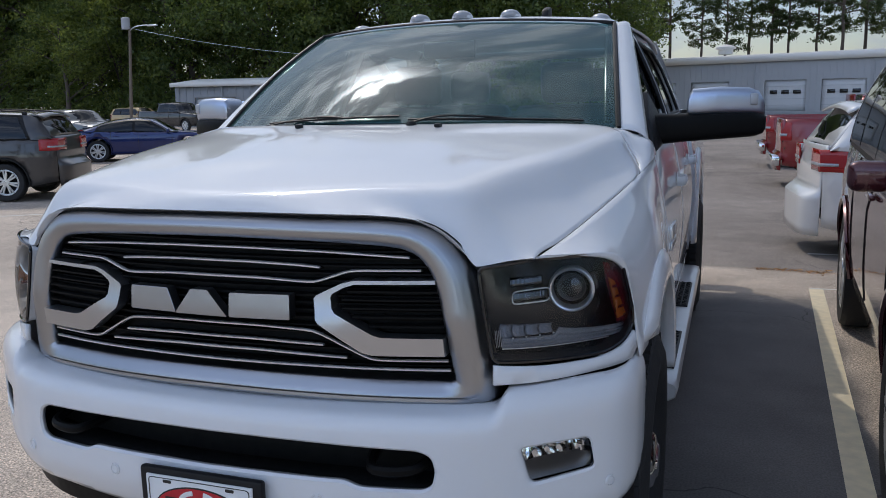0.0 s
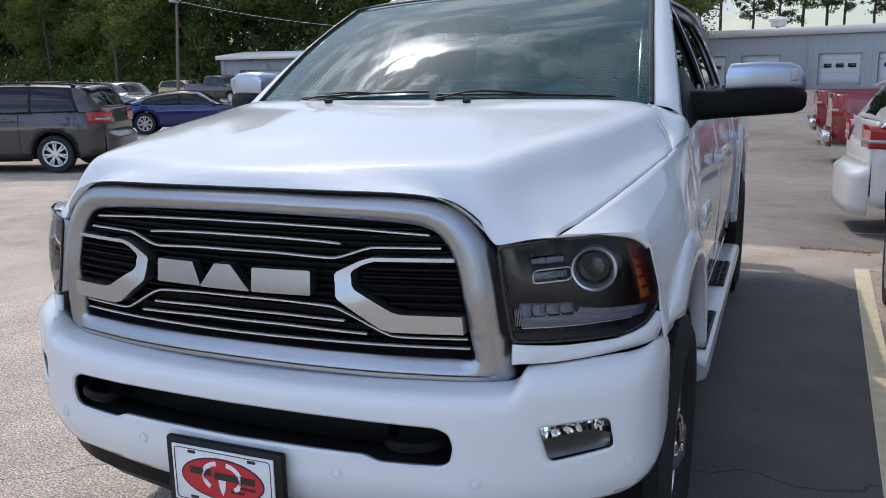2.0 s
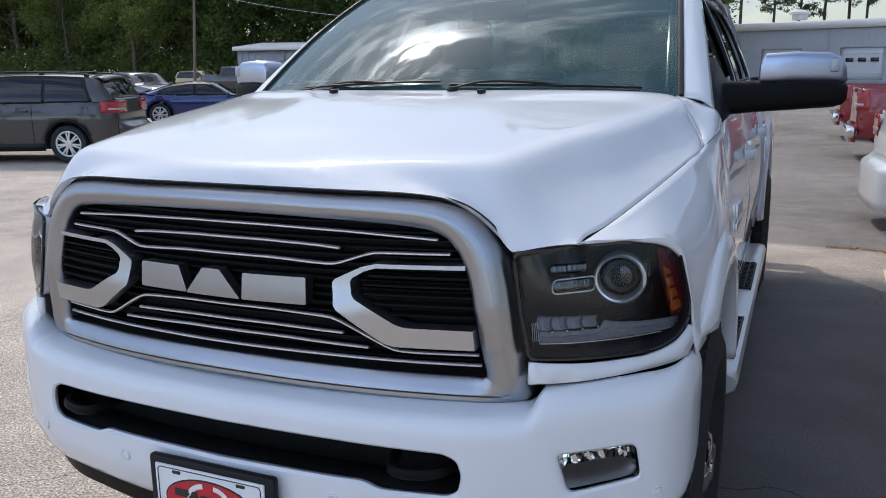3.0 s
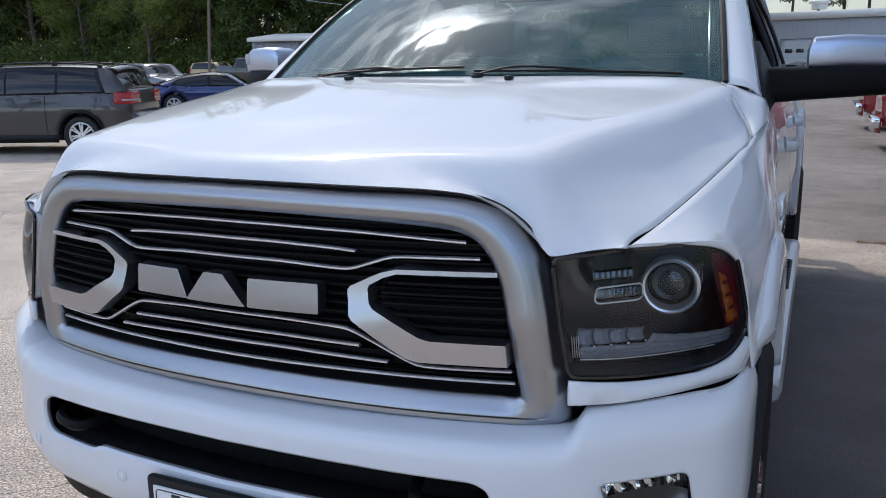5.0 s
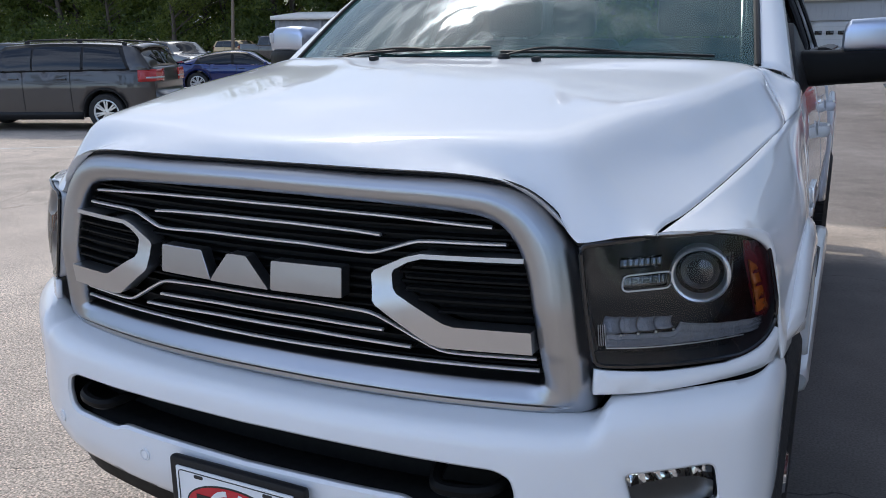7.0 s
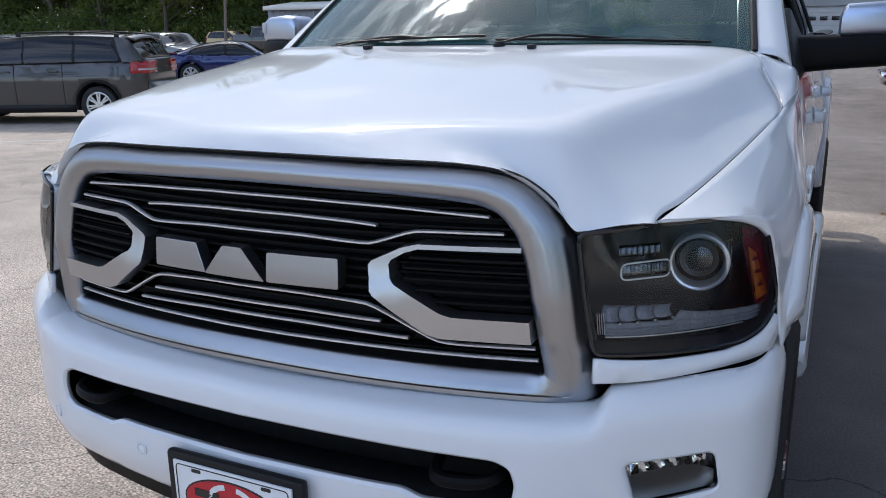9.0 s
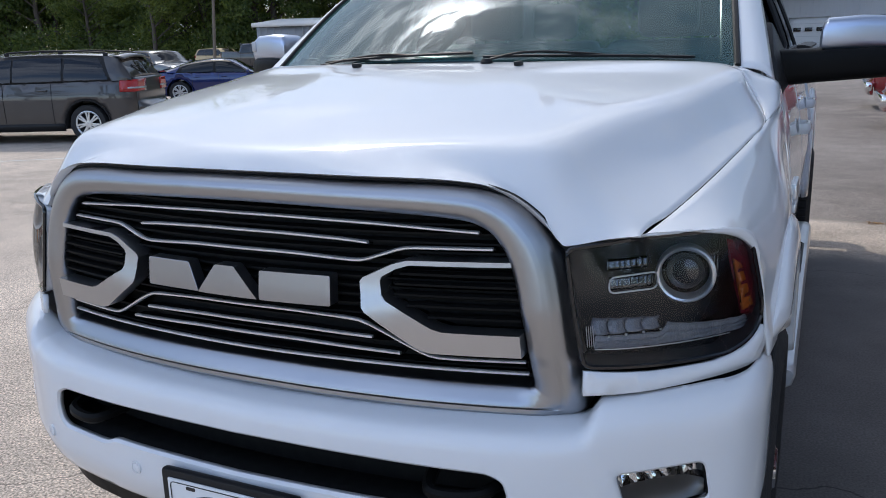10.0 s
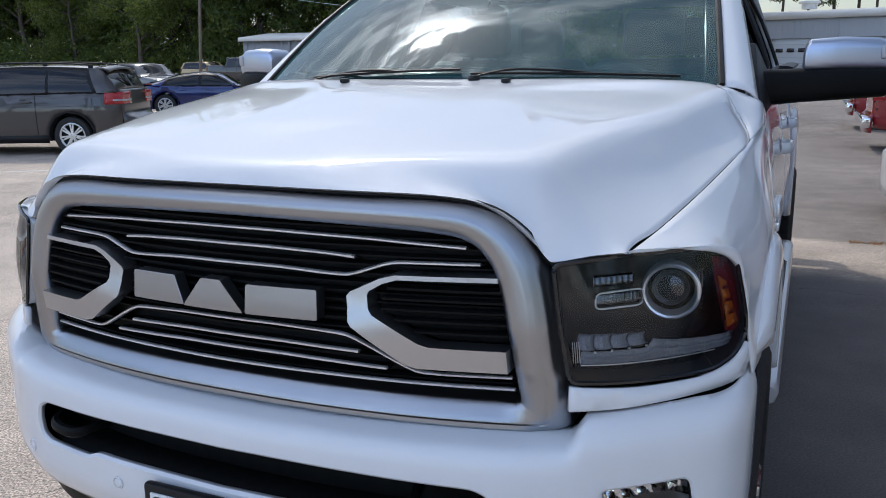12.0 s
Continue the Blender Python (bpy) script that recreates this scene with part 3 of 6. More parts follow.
def along_bumper(s):
    i = int(np.searchsorted(BUMPER_S, abs(s), side="right")) - 1
    i = max(0, min(i, len(BUMPER_S) - 2))
    t = (abs(s) - BUMPER_S[i]) / (BUMPER_S[i + 1] - BUMPER_S[i])
    p = BUMPER_PLAN[i].lerp(BUMPER_PLAN[i + 1], t)
    return math.copysign(p.x, s), p.y


def bumper_s(x):
    return math.copysign(float(np.interp(abs(x), [p.x for p in BUMPER_PLAN], BUMPER_S)), x)


# section of the bumper by the height along its skin: how far back, and how high
SKIN = [0.52, 0.57, 0.64, 0.80, 0.83, 0.85, 0.87, 0.89, 0.92, 0.96]
mid_back = curve_at(SKIN, [0.06, 0.02, 0.0, 0.0, 0.003, 0.011, 0.024, 0.042, 0.071, 0.110])
mid_high = curve_at(SKIN, [0.52, 0.57, 0.64, 0.80, 0.8298, 0.847, 0.858, 0.863, 0.867, 0.871])
end_back = curve_at(SKIN, [0.06, 0.02, 0.0, 0.0, 0.0, 0.001, 0.005, 0.015, 0.038, 0.075])
end_high = curve_at(SKIN, [0.52, 0.57, 0.64, 0.80, 0.83, 0.85, 0.8695, 0.888, 0.907, 0.917])


def bumper_surface(s, v):
    x, y = along_bumper(s)
    # the ends stand up as shoulders beside the lower shelf under the grille
    ends = smooth((abs(x) - 0.685) / 0.04)
    back, high = lerp(mid_back(v), end_back(v), ends), lerp(mid_high(v), end_high(v), ends)
    k = 1 - 0.04 * back / 0.07 * smooth((abs(x) - 0.8) / 0.2)
    return Vector((x * k, y + back * smooth((1.1 - abs(x)) / 0.2), high))


def build_bumper():
    sx = bumper_s
    half = [(sx(0.0), 0.96), (sx(0.45), 0.96), (sx(0.67), 0.96), (sx(0.73), 0.96), (sx(0.85), 0.958), (sx(0.965), 0.95), (BUMPER_S[-1], 0.93),
            (BUMPER_S[-1], 0.66), (sx(0.99), 0.60), (sx(0.93), 0.572), (sx(0.7), 0.565), (sx(0.5), 0.556), (sx(0.3), 0.535), (0.0, 0.53)]
    outer = half + [(-a, b) for a, b in half[-2:0:-1]]
    slot_half = [(sx(0.0), 0.799), (sx(0.30), 0.797), (sx(0.54), 0.789), (sx(0.571), 0.774), (sx(0.582), 0.738), (sx(0.574), 0.697), (sx(0.548), 0.682), (sx(0.395), 0.682), (sx(0.36), 0.697), (sx(0.0), 0.697)]
    slot = rounded(slot_half + [(-a, b) for a, b in slot_half[-2:0:-1]], 0.014)
    fog = rounded([(sx(0.749), 0.786), (sx(0.904), 0.790), (sx(0.917), 0.700), (sx(0.774), 0.683)], 0.024)
    bm = patch(outer, [slot, fog, [(-a, b) for a, b in fog[::-1]]], bumper_surface, 0.014, out=lambda c: Vector((c.x * 0.6, -1, 0)), lip=(0, 0.010, 0), chamfer=0.006)
    bumper = part("front_bumper", bm, WHITE, truck, "white painted front bumper with a long dark slot", thick=0.004)
    # cavity behind the slot and the tow hooks in it
    rows = []
    for z in (0.68, 0.80):
        rows.append([Vector((x, along_bumper(bumper_s(x))[1] + 0.13, z)) for x in np.linspace(-0.80, 0.80, 24)])
    part("slot_backing", grid(rows, out=(0, -1, 0)), DARK, bumper, thick=0.01)
    for z in (0.81, 0.672):
        rows = [[Vector((x, along_bumper(bumper_s(x))[1] + d, z)) for x in np.linspace(-0.80, 0.80, 24)] for d in (0.018, 0.14)]
        part("slot_shelf", grid(rows, out=(0, 0, -1 if z > 0.75 else 1)), DARK, bumper, thick=0.008)
    for sg in (-1, 1):
        loop = [(sg * x, along_bumper(x)[1] + d, z) for x, d, z in ((0.40, 0.11, 0.742), (0.415, 0.035, 0.737), (0.44, 0.004, 0.734), (0.50, 0.004, 0.734), (0.535, 0.03, 0.737), (0.55, 0.11, 0.742))]
        part("tow_hook", tube(spline(loop, 5), 0.013, 8), SLATBLACK, bumper, "black tow hook")
        # parking sensors, three a side
        for x, z in ((0.294, 0.65), (0.627, 0.652), (0.945, 0.66)):
            c = bumper_surface(bumper_s(sg * x), z)
            c2 = bumper_surface(bumper_s(sg * (x - 0.02)), z)
            c3 = bumper_surface(bumper_s(sg * min(x + 0.02, 0.97)), z)
            t = (c3 - c2).normalized() * sg
            nrm = Vector((t.y, -t.x, 0)).normalized()
            if nrm.y > 0:
                nrm = -nrm
            q = nrm.to_track_quat('Z', 'Y').to_matrix().to_4x4()
            bs = lathe([(0.0, 0.0155), (0.003, 0.0150), (0.0035, 0.0125), (0.001, 0.0115), (0.001, 0.0105), (0.003, 0.010), (0.0038, 0.006), (0.004, 0.0001)], 20, 'Z')
            bmesh.ops.transform(bs, matrix=Matrix.Translation(c) @ q, verts=bs.verts)
            part("parking_sensor", bs, WHITE, bumper)
        build_fog_lamp(sg, fog, bumper)
    # black lower valance
    rows = []
    for z, d in ((0.578, 0.035), (0.535, 0.05), (0.525, 0.062), (0.47, 0.075), (0.46, 0.09), (0.40, 0.15)):
        rows.append([bumper_surface(s, 0.60) * 1 + Vector((0, d, z - 0.60)) for s in np.linspace(-bumper_s(0.97), bumper_s(0.97), 50)])
    part("lower_valance", grid(rows, out=(0, -1, 0)), SLATBLACK, bumper, "black plastic lower valance", thick=0.006)
    return bumper


def build_fog_lamp(sg, outline, bumper):
    cx = sum(a for a, b in outline) / len(outline)
    cz = sum(b for a, b in outline) / len(outline)

    def lay(d, k):
        def f(a, b):
            p = bumper_surface(sg * (cx + (a - cx) * k), cz + (b - cz) * k)
            return p + Vector((-sg * 0.45, 0.88, 0)) * (d + 0.010)
        return f
    lamp = part("fog_lamp", patch(outline, [], lay(0.012, 0.985), 0.03, out=(0, -1, 0)), CLEAR, bumper, "clear rectangular fog lamp with faceted reflector")
    lamp.visible_shadow = False
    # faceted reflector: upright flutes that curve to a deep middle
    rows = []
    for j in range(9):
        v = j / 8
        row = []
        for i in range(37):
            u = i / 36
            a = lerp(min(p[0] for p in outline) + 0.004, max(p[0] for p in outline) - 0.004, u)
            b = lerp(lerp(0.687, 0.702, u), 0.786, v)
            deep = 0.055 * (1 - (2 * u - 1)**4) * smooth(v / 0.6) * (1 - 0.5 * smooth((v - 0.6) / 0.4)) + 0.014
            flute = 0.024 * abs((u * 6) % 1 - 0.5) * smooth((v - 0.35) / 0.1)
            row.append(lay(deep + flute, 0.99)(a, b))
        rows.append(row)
    part("reflector", grid(rows[3:], out=(0, -1, 0)), CHROME, lamp, angle=12)
    # lower rows in a dull grey that stands in for their dark reflection
    part("reflector_bowl", grid(rows[:4], out=(0, -1, 0)), BOWLSHADE, lamp, "lower bowl of the reflector with its dark reflection painted in grey")
    ring = [lay(0.008, 1.0)(a, b) for a, b in outline]
    part("lamp_rim", tube(ring, 0.004, 6, closed=True), GLOSSBLACK, lamp)


def build_grille():
    # pairs of (inner, outer) points round the surround, right half from the top middle to the bottom middle
    pairs = [((0.0, 1.262), (0.0, 1.319)), ((0.25, 1.257), (0.25, 1.317)), ((0.43, 1.247), (0.44, 1.313)), ((0.502, 1.232), (0.53, 1.298)), ((0.54, 1.195), (0.592, 1.258)),
             ((0.562, 1.14), (0.636, 1.19)), ((0.578, 1.06), (0.664, 1.06)), ((0.588, 0.985), (0.682, 0.972)), ((0.594, 0.949), (0.691, 0.917)), ((0.588, 0.9405), (0.680, 0.890)), ((0.56, 0.9385), (0.62, 0.885)),
             ((0.40, 0.940), (0.40, 0.886)), ((0.2, 0.943), (0.2, 0.889)), ((0.0, 0.945), (0.0, 0.891))]
    full = pairs + [((-a[0], a[1]), (-b[0], b[1])) for a, b in pairs[-2:0:-1]]
    inner = spline([(p[0][0], 0, p[0][1]) for p in full], 8, True)
    outer = spline([(p[1][0], 0, p[1][1]) for p in full], 8, True)
    rows = []
    # across the band: share of the width, depth on the sides and top, depth along the foot with its two tiers
    section = [(-0.03, 0.075, 0.075), (0.0, 0.020, 0.022), (0.03, 0.006, 0.014), (0.08, -0.002, 0.009), (0.25, -0.011, 0.000), (0.42, -0.015, -0.008), (0.55, -0.015, -0.014), (0.60, -0.014, -0.015),
               (0.63, -0.013, -0.003), (0.67, -0.012, -0.002), (0.70, -0.011, -0.011), (0.83, -0.003, -0.013), (0.92, 0.007, -0.009), (1.0, 0.022, 0.020), (1.0, 0.06, 0.06)]
    for w, d, foot in section:
        row = []
        for a, b in zip(inner, outer):
            x, z = lerp(a.x, b.x, w), lerp(a.z, b.z, w)
            low = smooth((0.60 - abs(a.x)) / 0.05) if a.z < 1.0 else 0.0
            row.append(Vector((x, grille_y(x, z) + lerp(d, foot, low), z)))
        rows.append(row)
    bm = grid(rows, closed=True)
    bmesh.ops.recalc_face_normals(bm, faces=bm.faces)
    face_out(bm, (0, -1, 0))
    grille = part("grille", bm, SATIN, truck, "satin silver grille surround with black insert and bright bars", angle=40)
    # black insert
    line = [(p.x * 1.02, (p.z - 1.1) * 1.02 + 1.1) for p in inner]
    bm = patch(line, [], lambda x, z: Vector((x, grille_y(x, z) + 0.055, z)), 0.05, out=(0, -1, 0))
    part("grille_backing", bm, DARK, grille, "black grille backing", thick=0.01)
    for z in np.linspace(0.968, 1.25, 17):
        if any(abs(z - q) < 0.006 for q in (1.018, 0.99)):
            continue
        lim = 0.575 - max(0, z - 1.13) * 0.45
        pts = [(x, grille_y(x, z) + 0.040, z) for x in np.linspace(-lim, lim, 25)]
        part("black_slat", tube(pts, 0.004, 6, flat=(0.012, 0.0028)), SLATBLACK, grille)

    def bar(points, w=0.0026, deep=0.0045, mat=BRIGHT):
        dense = []
        for a, b in zip(points, points[1:]):
            k = max(2, int(abs(b[0] - a[0]) / 0.03))
            dense += [(lerp(a[0], b[0], i / k), lerp(a[1], b[1], i / k)) for i in range(k)]
        dense.append(points[-1])
        # soften the kinks
        for _ in range(1):
            dense = [dense[0]] + [((a[0] + 2 * b[0] + c[0]) / 4, (a[1] + 2 * b[1] + c[1]) / 4) for a, b, c in zip(dense, dense[1:], dense[2:])] + [dense[-1]]
        pts = [(x, grille_y(x, z) + 0.016, z) for x, z in dense]
        part("bright_bar", tube(pts, 0.004, 8, flat=(deep, w)), mat, grille)
        base = [(x, grille_y(x, z) + 0.034, z - 0.002) for x, z in dense]
        part("bar_base", tube(base, 0.004, 6, flat=(0.010, w)), SLATBLACK, grille)

    def both(half):
        return [(-x, z) for x, z in half[::-1]] + half
    bar(both([(0.10, 1.2385), (0.30, 1.233), (0.495, 1.221)]))
    bar(both([(0.10, 1.205), (0.23, 1.2005), (0.282, 1.196)]))
    bar(both([(0.12, 1.1675), (0.255, 1.1605), (0.28, 1.163), (0.345, 1.187), (0.37, 1.190), (0.522, 1.191)]))
    bar(both([(0.12, 1.053), (0.245, 1.0475), (0.275, 1.043), (0.385, 0.989), (0.41, 0.982), (0.58, 0.983)]))
    bar(both([(0.12, 1.020), (0.285, 1.014)]))
    bar(both([(0.12, 0.9945), (0.34, 0.986)]))
    bar(both([(0.20, 0.964), (0.40, 0.962), (0.585, 0.961)]))
    # the two bright prongs and the dark inlets they frame
    for sg in (-1, 1):
        out = [(0.565, 1.172), (0.375, 1.170), (0.345, 1.162), (0.287, 1.134), (0.281, 1.126), (0.288, 1.078), (0.294, 1.070), (0.395, 1.008), (0.42, 1.002), (0.588, 1.002)]
        inn = [(0.586, 1.042), (0.445, 1.043), (0.425, 1.048), (0.334, 1.093), (0.326, 1.103), (0.322, 1.130), (0.326, 1.138), (0.352, 1.153), (0.378, 1.161), (0.565, 1.163)]
        poly = [(sg * (x - 0.004), z) for x, z in out + inn]

        def lay(x, z):
            return Vector((x, grille_y(x, z) - 0.006 - 0.014 * smooth((1.12 - z) / 0.08), z))
        bm = patch(poly, [], lay, 0.02, out=(0, -1, 0))
        edges = [e for e in bm.edges if e.is_boundary]
        r = bmesh.ops.extrude_edge_only(bm, edges=edges)
        cx, cz = sg * 0.45, 1.09
        for v in [v for v in r["geom"] if isinstance(v, bmesh.types.BMVert)]:
            v.co.y += 0.045
        bmesh.ops.recalc_face_normals(bm, faces=bm.faces)
        face_out(bm, (0, -1, 0))
        part("grille_prong", bm, SILVER, grille, "thick silver prong framing a side inlet", angle=30, bevel=0.003)
        hole = [(sg * x, z) for x, z in inn]
        part("side_inlet", patch(hole, [], lambda x, z: Vector((x, grille_y(x, z) + 0.036, z)), 0.04, out=(0, -1, 0)), DARK, grille, thick=0.006)
        for z in (1.062, 1.082, 1.102, 1.122, 1.142):
            x0 = 0.34 + max(0, 1.095 - z) * 1.9 + max(0, z - 1.135) * 1.5
            pts = [(sg * x, grille_y(x, z) + 0.018, z) for x in np.linspace(x0, 0.575, 8)]
            part("black_slat", tube(pts, 0.004, 6, flat=(0.01, 0.003)), SLATBLACK, grille)
    # plain silver emblem blocks
    def emblem(poly):
        poly = [(x - 0.008, z) for x, z in poly]
        bm = patch(rounded(poly, 0.004, 2), [], lambda x, z: Vector((x, grille_y(x, z) - 0.012, z)), 0.02, out=(0, -1, 0))
        r = bmesh.ops.extrude_edge_only(bm, edges=[e for e in bm.edges if e.is_boundary])
        for v in [v for v in r["geom"] if isinstance(v, bmesh.types.BMVert)]:
            v.co.y += 0.03
        bmesh.ops.recalc_face_normals(bm, faces=bm.faces)
        face_out(bm, (0, -1, 0))
        part("emblem_block", bm, SATIN, grille, "raised silver emblem block", angle=30, bevel=0.003)
    emblem([(-0.228, 1.135), (-0.112, 1.135), (-0.086, 1.076), (-0.228, 1.076)])
    emblem([(-0.042, 1.136), (0.005, 1.136), (0.062, 1.074), (-0.088, 1.075)])
    emblem([(0.068, 1.133), (0.226, 1.134), (0.228, 1.075), (0.067, 1.074)])
    # the lower half tucks back over the bumper
    for ob in (grille, *grille.children_recursive):
        for v in ob.data.vertices:
            tuck = 0.26 * max(0.0, 1.08 - v.co.z)
            v.co.y += tuck
            v.co.z -= 0.40 * tuck
    return grille


LAMP_PLAN = spline([(0.60, 0.055, 0), (0.65, 0.072, 0), (0.70, 0.095, 0), (0.775, 0.150, 0), (0.86, 0.240, 0), (0.935, 0.344, 0), (0.968, 0.42, 0), (0.99, 0.52, 0)], 10)


def lamp_y(x):
    return float(np.interp(x, [p.x for p in LAMP_PLAN], [p.y for p in LAMP_PLAN]))


def build_headlight(sg):
    outline = [(0.655, 1.197), (0.772, 1.211), (0.86, 1.207), (0.930, 1.195), (0.943, 1.182), (0.960, 1.09), (0.969, 1.035), (0.969, 1.00), (0.955, 0.973), (0.92, 0.957), (0.80, 0.969), (0.70, 0.979), (0.690, 0.988), (0.672, 1.08)]
    outline = rounded(outline, 0.014, 3)

    def lay(d, k=1.0, lean=0.0):
        def f(x, z):
            cx, cz = 0.82, 1.085
            x, z = cx + (x - cx) * k, cz + (z - cz) * k
            return Vector((sg * (x - d * 0.45), lamp_y(x) + d * 0.9 + 0.10 * (z - 1.08), z))
        return f
    lens = part("headlight", patch(outline, [], lambda x, z: lay(-0.016 * max(0.0, 1 - ((x - 0.82) / 0.15)**2) * max(0.0, 1 - ((z - 1.085) / 0.115)**2))(x, z), 0.02, out=(0, -1, 0)), CLEAR, truck, "clear-lensed headlight with black housing, painted lighter on the passenger side")
    lens.visible_shadow = False
    rows = []
    for d, k in ((0.004, 1.0), (0.06, 0.98), (0.15, 0.93)):
        rows.append([lay(d, k)(x, z) for x, z in resample(outline, 0.03)])
    bm = grid(rows, closed=True)
    # passenger housing painted pale grey for the light seen through its lens
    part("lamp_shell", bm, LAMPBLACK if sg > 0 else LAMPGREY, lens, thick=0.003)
    part("lamp_back", patch(outline, [], lay(0.145, 0.94), 0.03, out=(0, -1, 0)), LAMPBLACK if sg > 0 else LAMPGREY, lens, "lamp housing, smoked black, painted lighter on the passenger side", thick=0.004)
    part("lamp_gasket", tube([lay(-0.001, 1.004)(x, z) for x, z in resample(outline, 0.03)], 0.0045, 6, closed=True), GLOSSBLACK, lens)
    face = Vector((sg * 0.16, -1, -0.03)).normalized()
    q = face.to_track_quat('Z', 'Y').to_matrix().to_4x4()
    c = Vector((sg * 0.838, 0.265, 1.122))
    at = Matrix.Translation(c) @ q

    def turned(profile, n=40):
        bm = lathe(profile, n, 'Z')
        bmesh.ops.transform(bm, matrix=at, verts=bm.verts)
        return bm
    ringpart = part("projector_ring", turned([(-0.03, 0.053), (0.004, 0.0562), (0.010, 0.0555), (0.013, 0.0525), (0.011, 0.0485), (0.004, 0.0462), (-0.03, 0.044)]), BRIGHT, lens, "bright chrome ring round the projector lamp")
    dome = [(-0.022 + 0.024 * math.cos(t), 0.038 * math.sin(t) + 0.0001) for t in np.linspace(0, math.pi / 2, 9)]
    part("projector_lens", turned(dome), LENSGLASS, ringpart)
    part("projector_bowl", turned([(-0.004, 0.049), (-0.016, 0.046), (-0.028, 0.040), (-0.03, 0.02)]), GLOSSBLACK, ringpart)
    # bright outlined bar beside the projector, with fluted reflectors in and over it
    path = rounded([(0.736, 1.129), (0.812, 1.131), (0.812, 1.099), (0.736, 1.099)], 0.011, 4)
    part("side_bar_rim", tube([lay(0.045)(x, z) for x, z in path], 0.0018, 6, closed=True), RINGSILVER, lens)

    def fluted(x0, x1, z0, z1, deep, pitch):
        rows = [[lay(deep + 0.0015 * abs(math.sin(math.pi * (x - x0) / pitch)) + 0.004 * v)(x, lerp(z0, z1, v)) for x in np.linspace(x0, x1, 49)] for v in (0, 0.33, 0.34, 0.66, 0.67, 1)]
        return grid(rows, out=(0, -1, 0))
    part("side_reflector", fluted(0.738, 0.808, 1.102, 1.127, 0.052, 0.0065), DARKCHROME, lens, thick=0.002)
    part("side_reflector", fluted(0.735, 0.800, 1.137, 1.158, 0.062, 0.009), DARKCHROME, lens, thick=0.002)
    part("side_reflector", fluted(0.885, 0.912, 1.10, 1.15, 0.05, 0.005), DARKCHROME, lens, thick=0.002)
    # row of prism cells over a ribbed strip that tapers outwards
    for i in range(4):
        a0, a1 = lerp(0.713, 0.822, i / 4), lerp(0.713, 0.822, (i + 1) / 4) - 0.001
        t0, t1 = lerp(1.053, 1.042, i / 4), lerp(1.053, 1.042, (i + 1) / 4)
        rows = []
        for v in np.linspace(0, 1, 7):
            row = []
            for k in range(9):
                h = k / 8
                z = lerp(1.023, lerp(t0, t1, h), v)
                row.append(lay(0.036 + 0.005 * (2 * h - 1)**2 + 0.012 * v + 0.0012 * abs(math.sin(h * 12.57)))(lerp(a0, a1, h) - 0.004 * math.sin(math.pi * v), z))
            rows.append(row)
        part("lamp_cell", grid(rows, out=(0, -1, 0)), PRISM, lens, thick=0.002)
        part("lamp_bead", box((0.004, 0.004, 0.003), lay(0.03)(a1 - 0.003, 1.0225)), BRIGHT, lens)
    rows = []
    for v in np.linspace(0, 1, 9):
        row = []
        for k in range(31):
            h = k / 30
            x = lerp(0.714, 0.962, h)
            z0, z1 = lerp(1.001, 0.982, h), lerp(1.023, 1.008, h) if x < 0.822 else spline_value([0.822, 0.85, 0.89, 0.962], [1.036, 1.026, 1.017, 1.006], x)
            row.append(lay(0.032 + 0.003 * abs(math.sin(v * 9.4)) + 0.002 * math.sin(h * 60))(x, lerp(z0, z1, v)))
        rows.append(row)
    part("lamp_strip", grid(rows, out=(0, -1, 0)), PRISM, lens, "ribbed smoky lamp strip", thick=0.002)
    part("strip_edge", tube([lay(0.028)(x, lerp(1.000, 0.981, (x - 0.714) / 0.248)) for x in np.linspace(0.714, 0.93, 16)], 0.0012, 5), BRIGHT, lens)
    for k in range(4):
        x = 0.699 + 0.0035 * k
        part("end_rib", tube([lay(0.034)(x, 1.043), lay(0.034)(x + 0.004, 1.003)], 0.0009, 5), LAMPGREY, lens)
    # amber side reflector with dark dots in a deep red corner
    part("red_reflector", patch([(0.912, 1.178), (0.934, 1.172), (0.957, 1.121), (0.967, 1.07), (0.970, 1.030), (0.960, 1.012), (0.944, 1.020), (0.922, 1.12)], [], lay(0.018), 0.012, out=(0, -1, 0)), DARKRED, lens, thick=0.004)
    amber = part("amber_reflector", patch([(0.922, 1.140), (0.935, 1.126), (0.960, 1.032), (0.943, 1.030)], [], lay(0.010), 0.008, out=(0, -1, 0)), AMBER, lens, "amber corner reflector", thick=0.004)
    for x, z in ((0.933, 1.115), (0.940, 1.088), (0.947, 1.060)):
        part("reflector_dot", prism([(x - 0.005, z - 0.003), (x + 0.005, z - 0.003), (x + 0.004, z + 0.003), (x - 0.004, z + 0.003)], lay(0.006), (0, 0.004, 0)), DARKRED, amber)
    # white strip under the lamp
    under = [(0.692, 0.972), (0.80, 0.957), (0.90, 0.949), (0.950, 0.960), (0.972, 0.985), (0.985, 0.955), (0.972, 0.915), (0.90, 0.918), (0.80, 0.921), (0.692, 0.926)]
    part("lamp_filler_panel", patch(under, [], lay(-0.004), 0.02, out=(0, -1, 0)), WHITE, truck, thick=0.012)
    # dark sheet added behind the lamp to blacken the gaps round it
    backing = [(0.68, 1.17), (0.93, 1.15), (0.97, 1.0), (0.97, 0.86), (0.68, 0.86)]
    part("front_inner_panel", patch(backing, [], lay(0.19), 0.05, out=(0, -1, 0)), DARK, truck, thick=0.01)


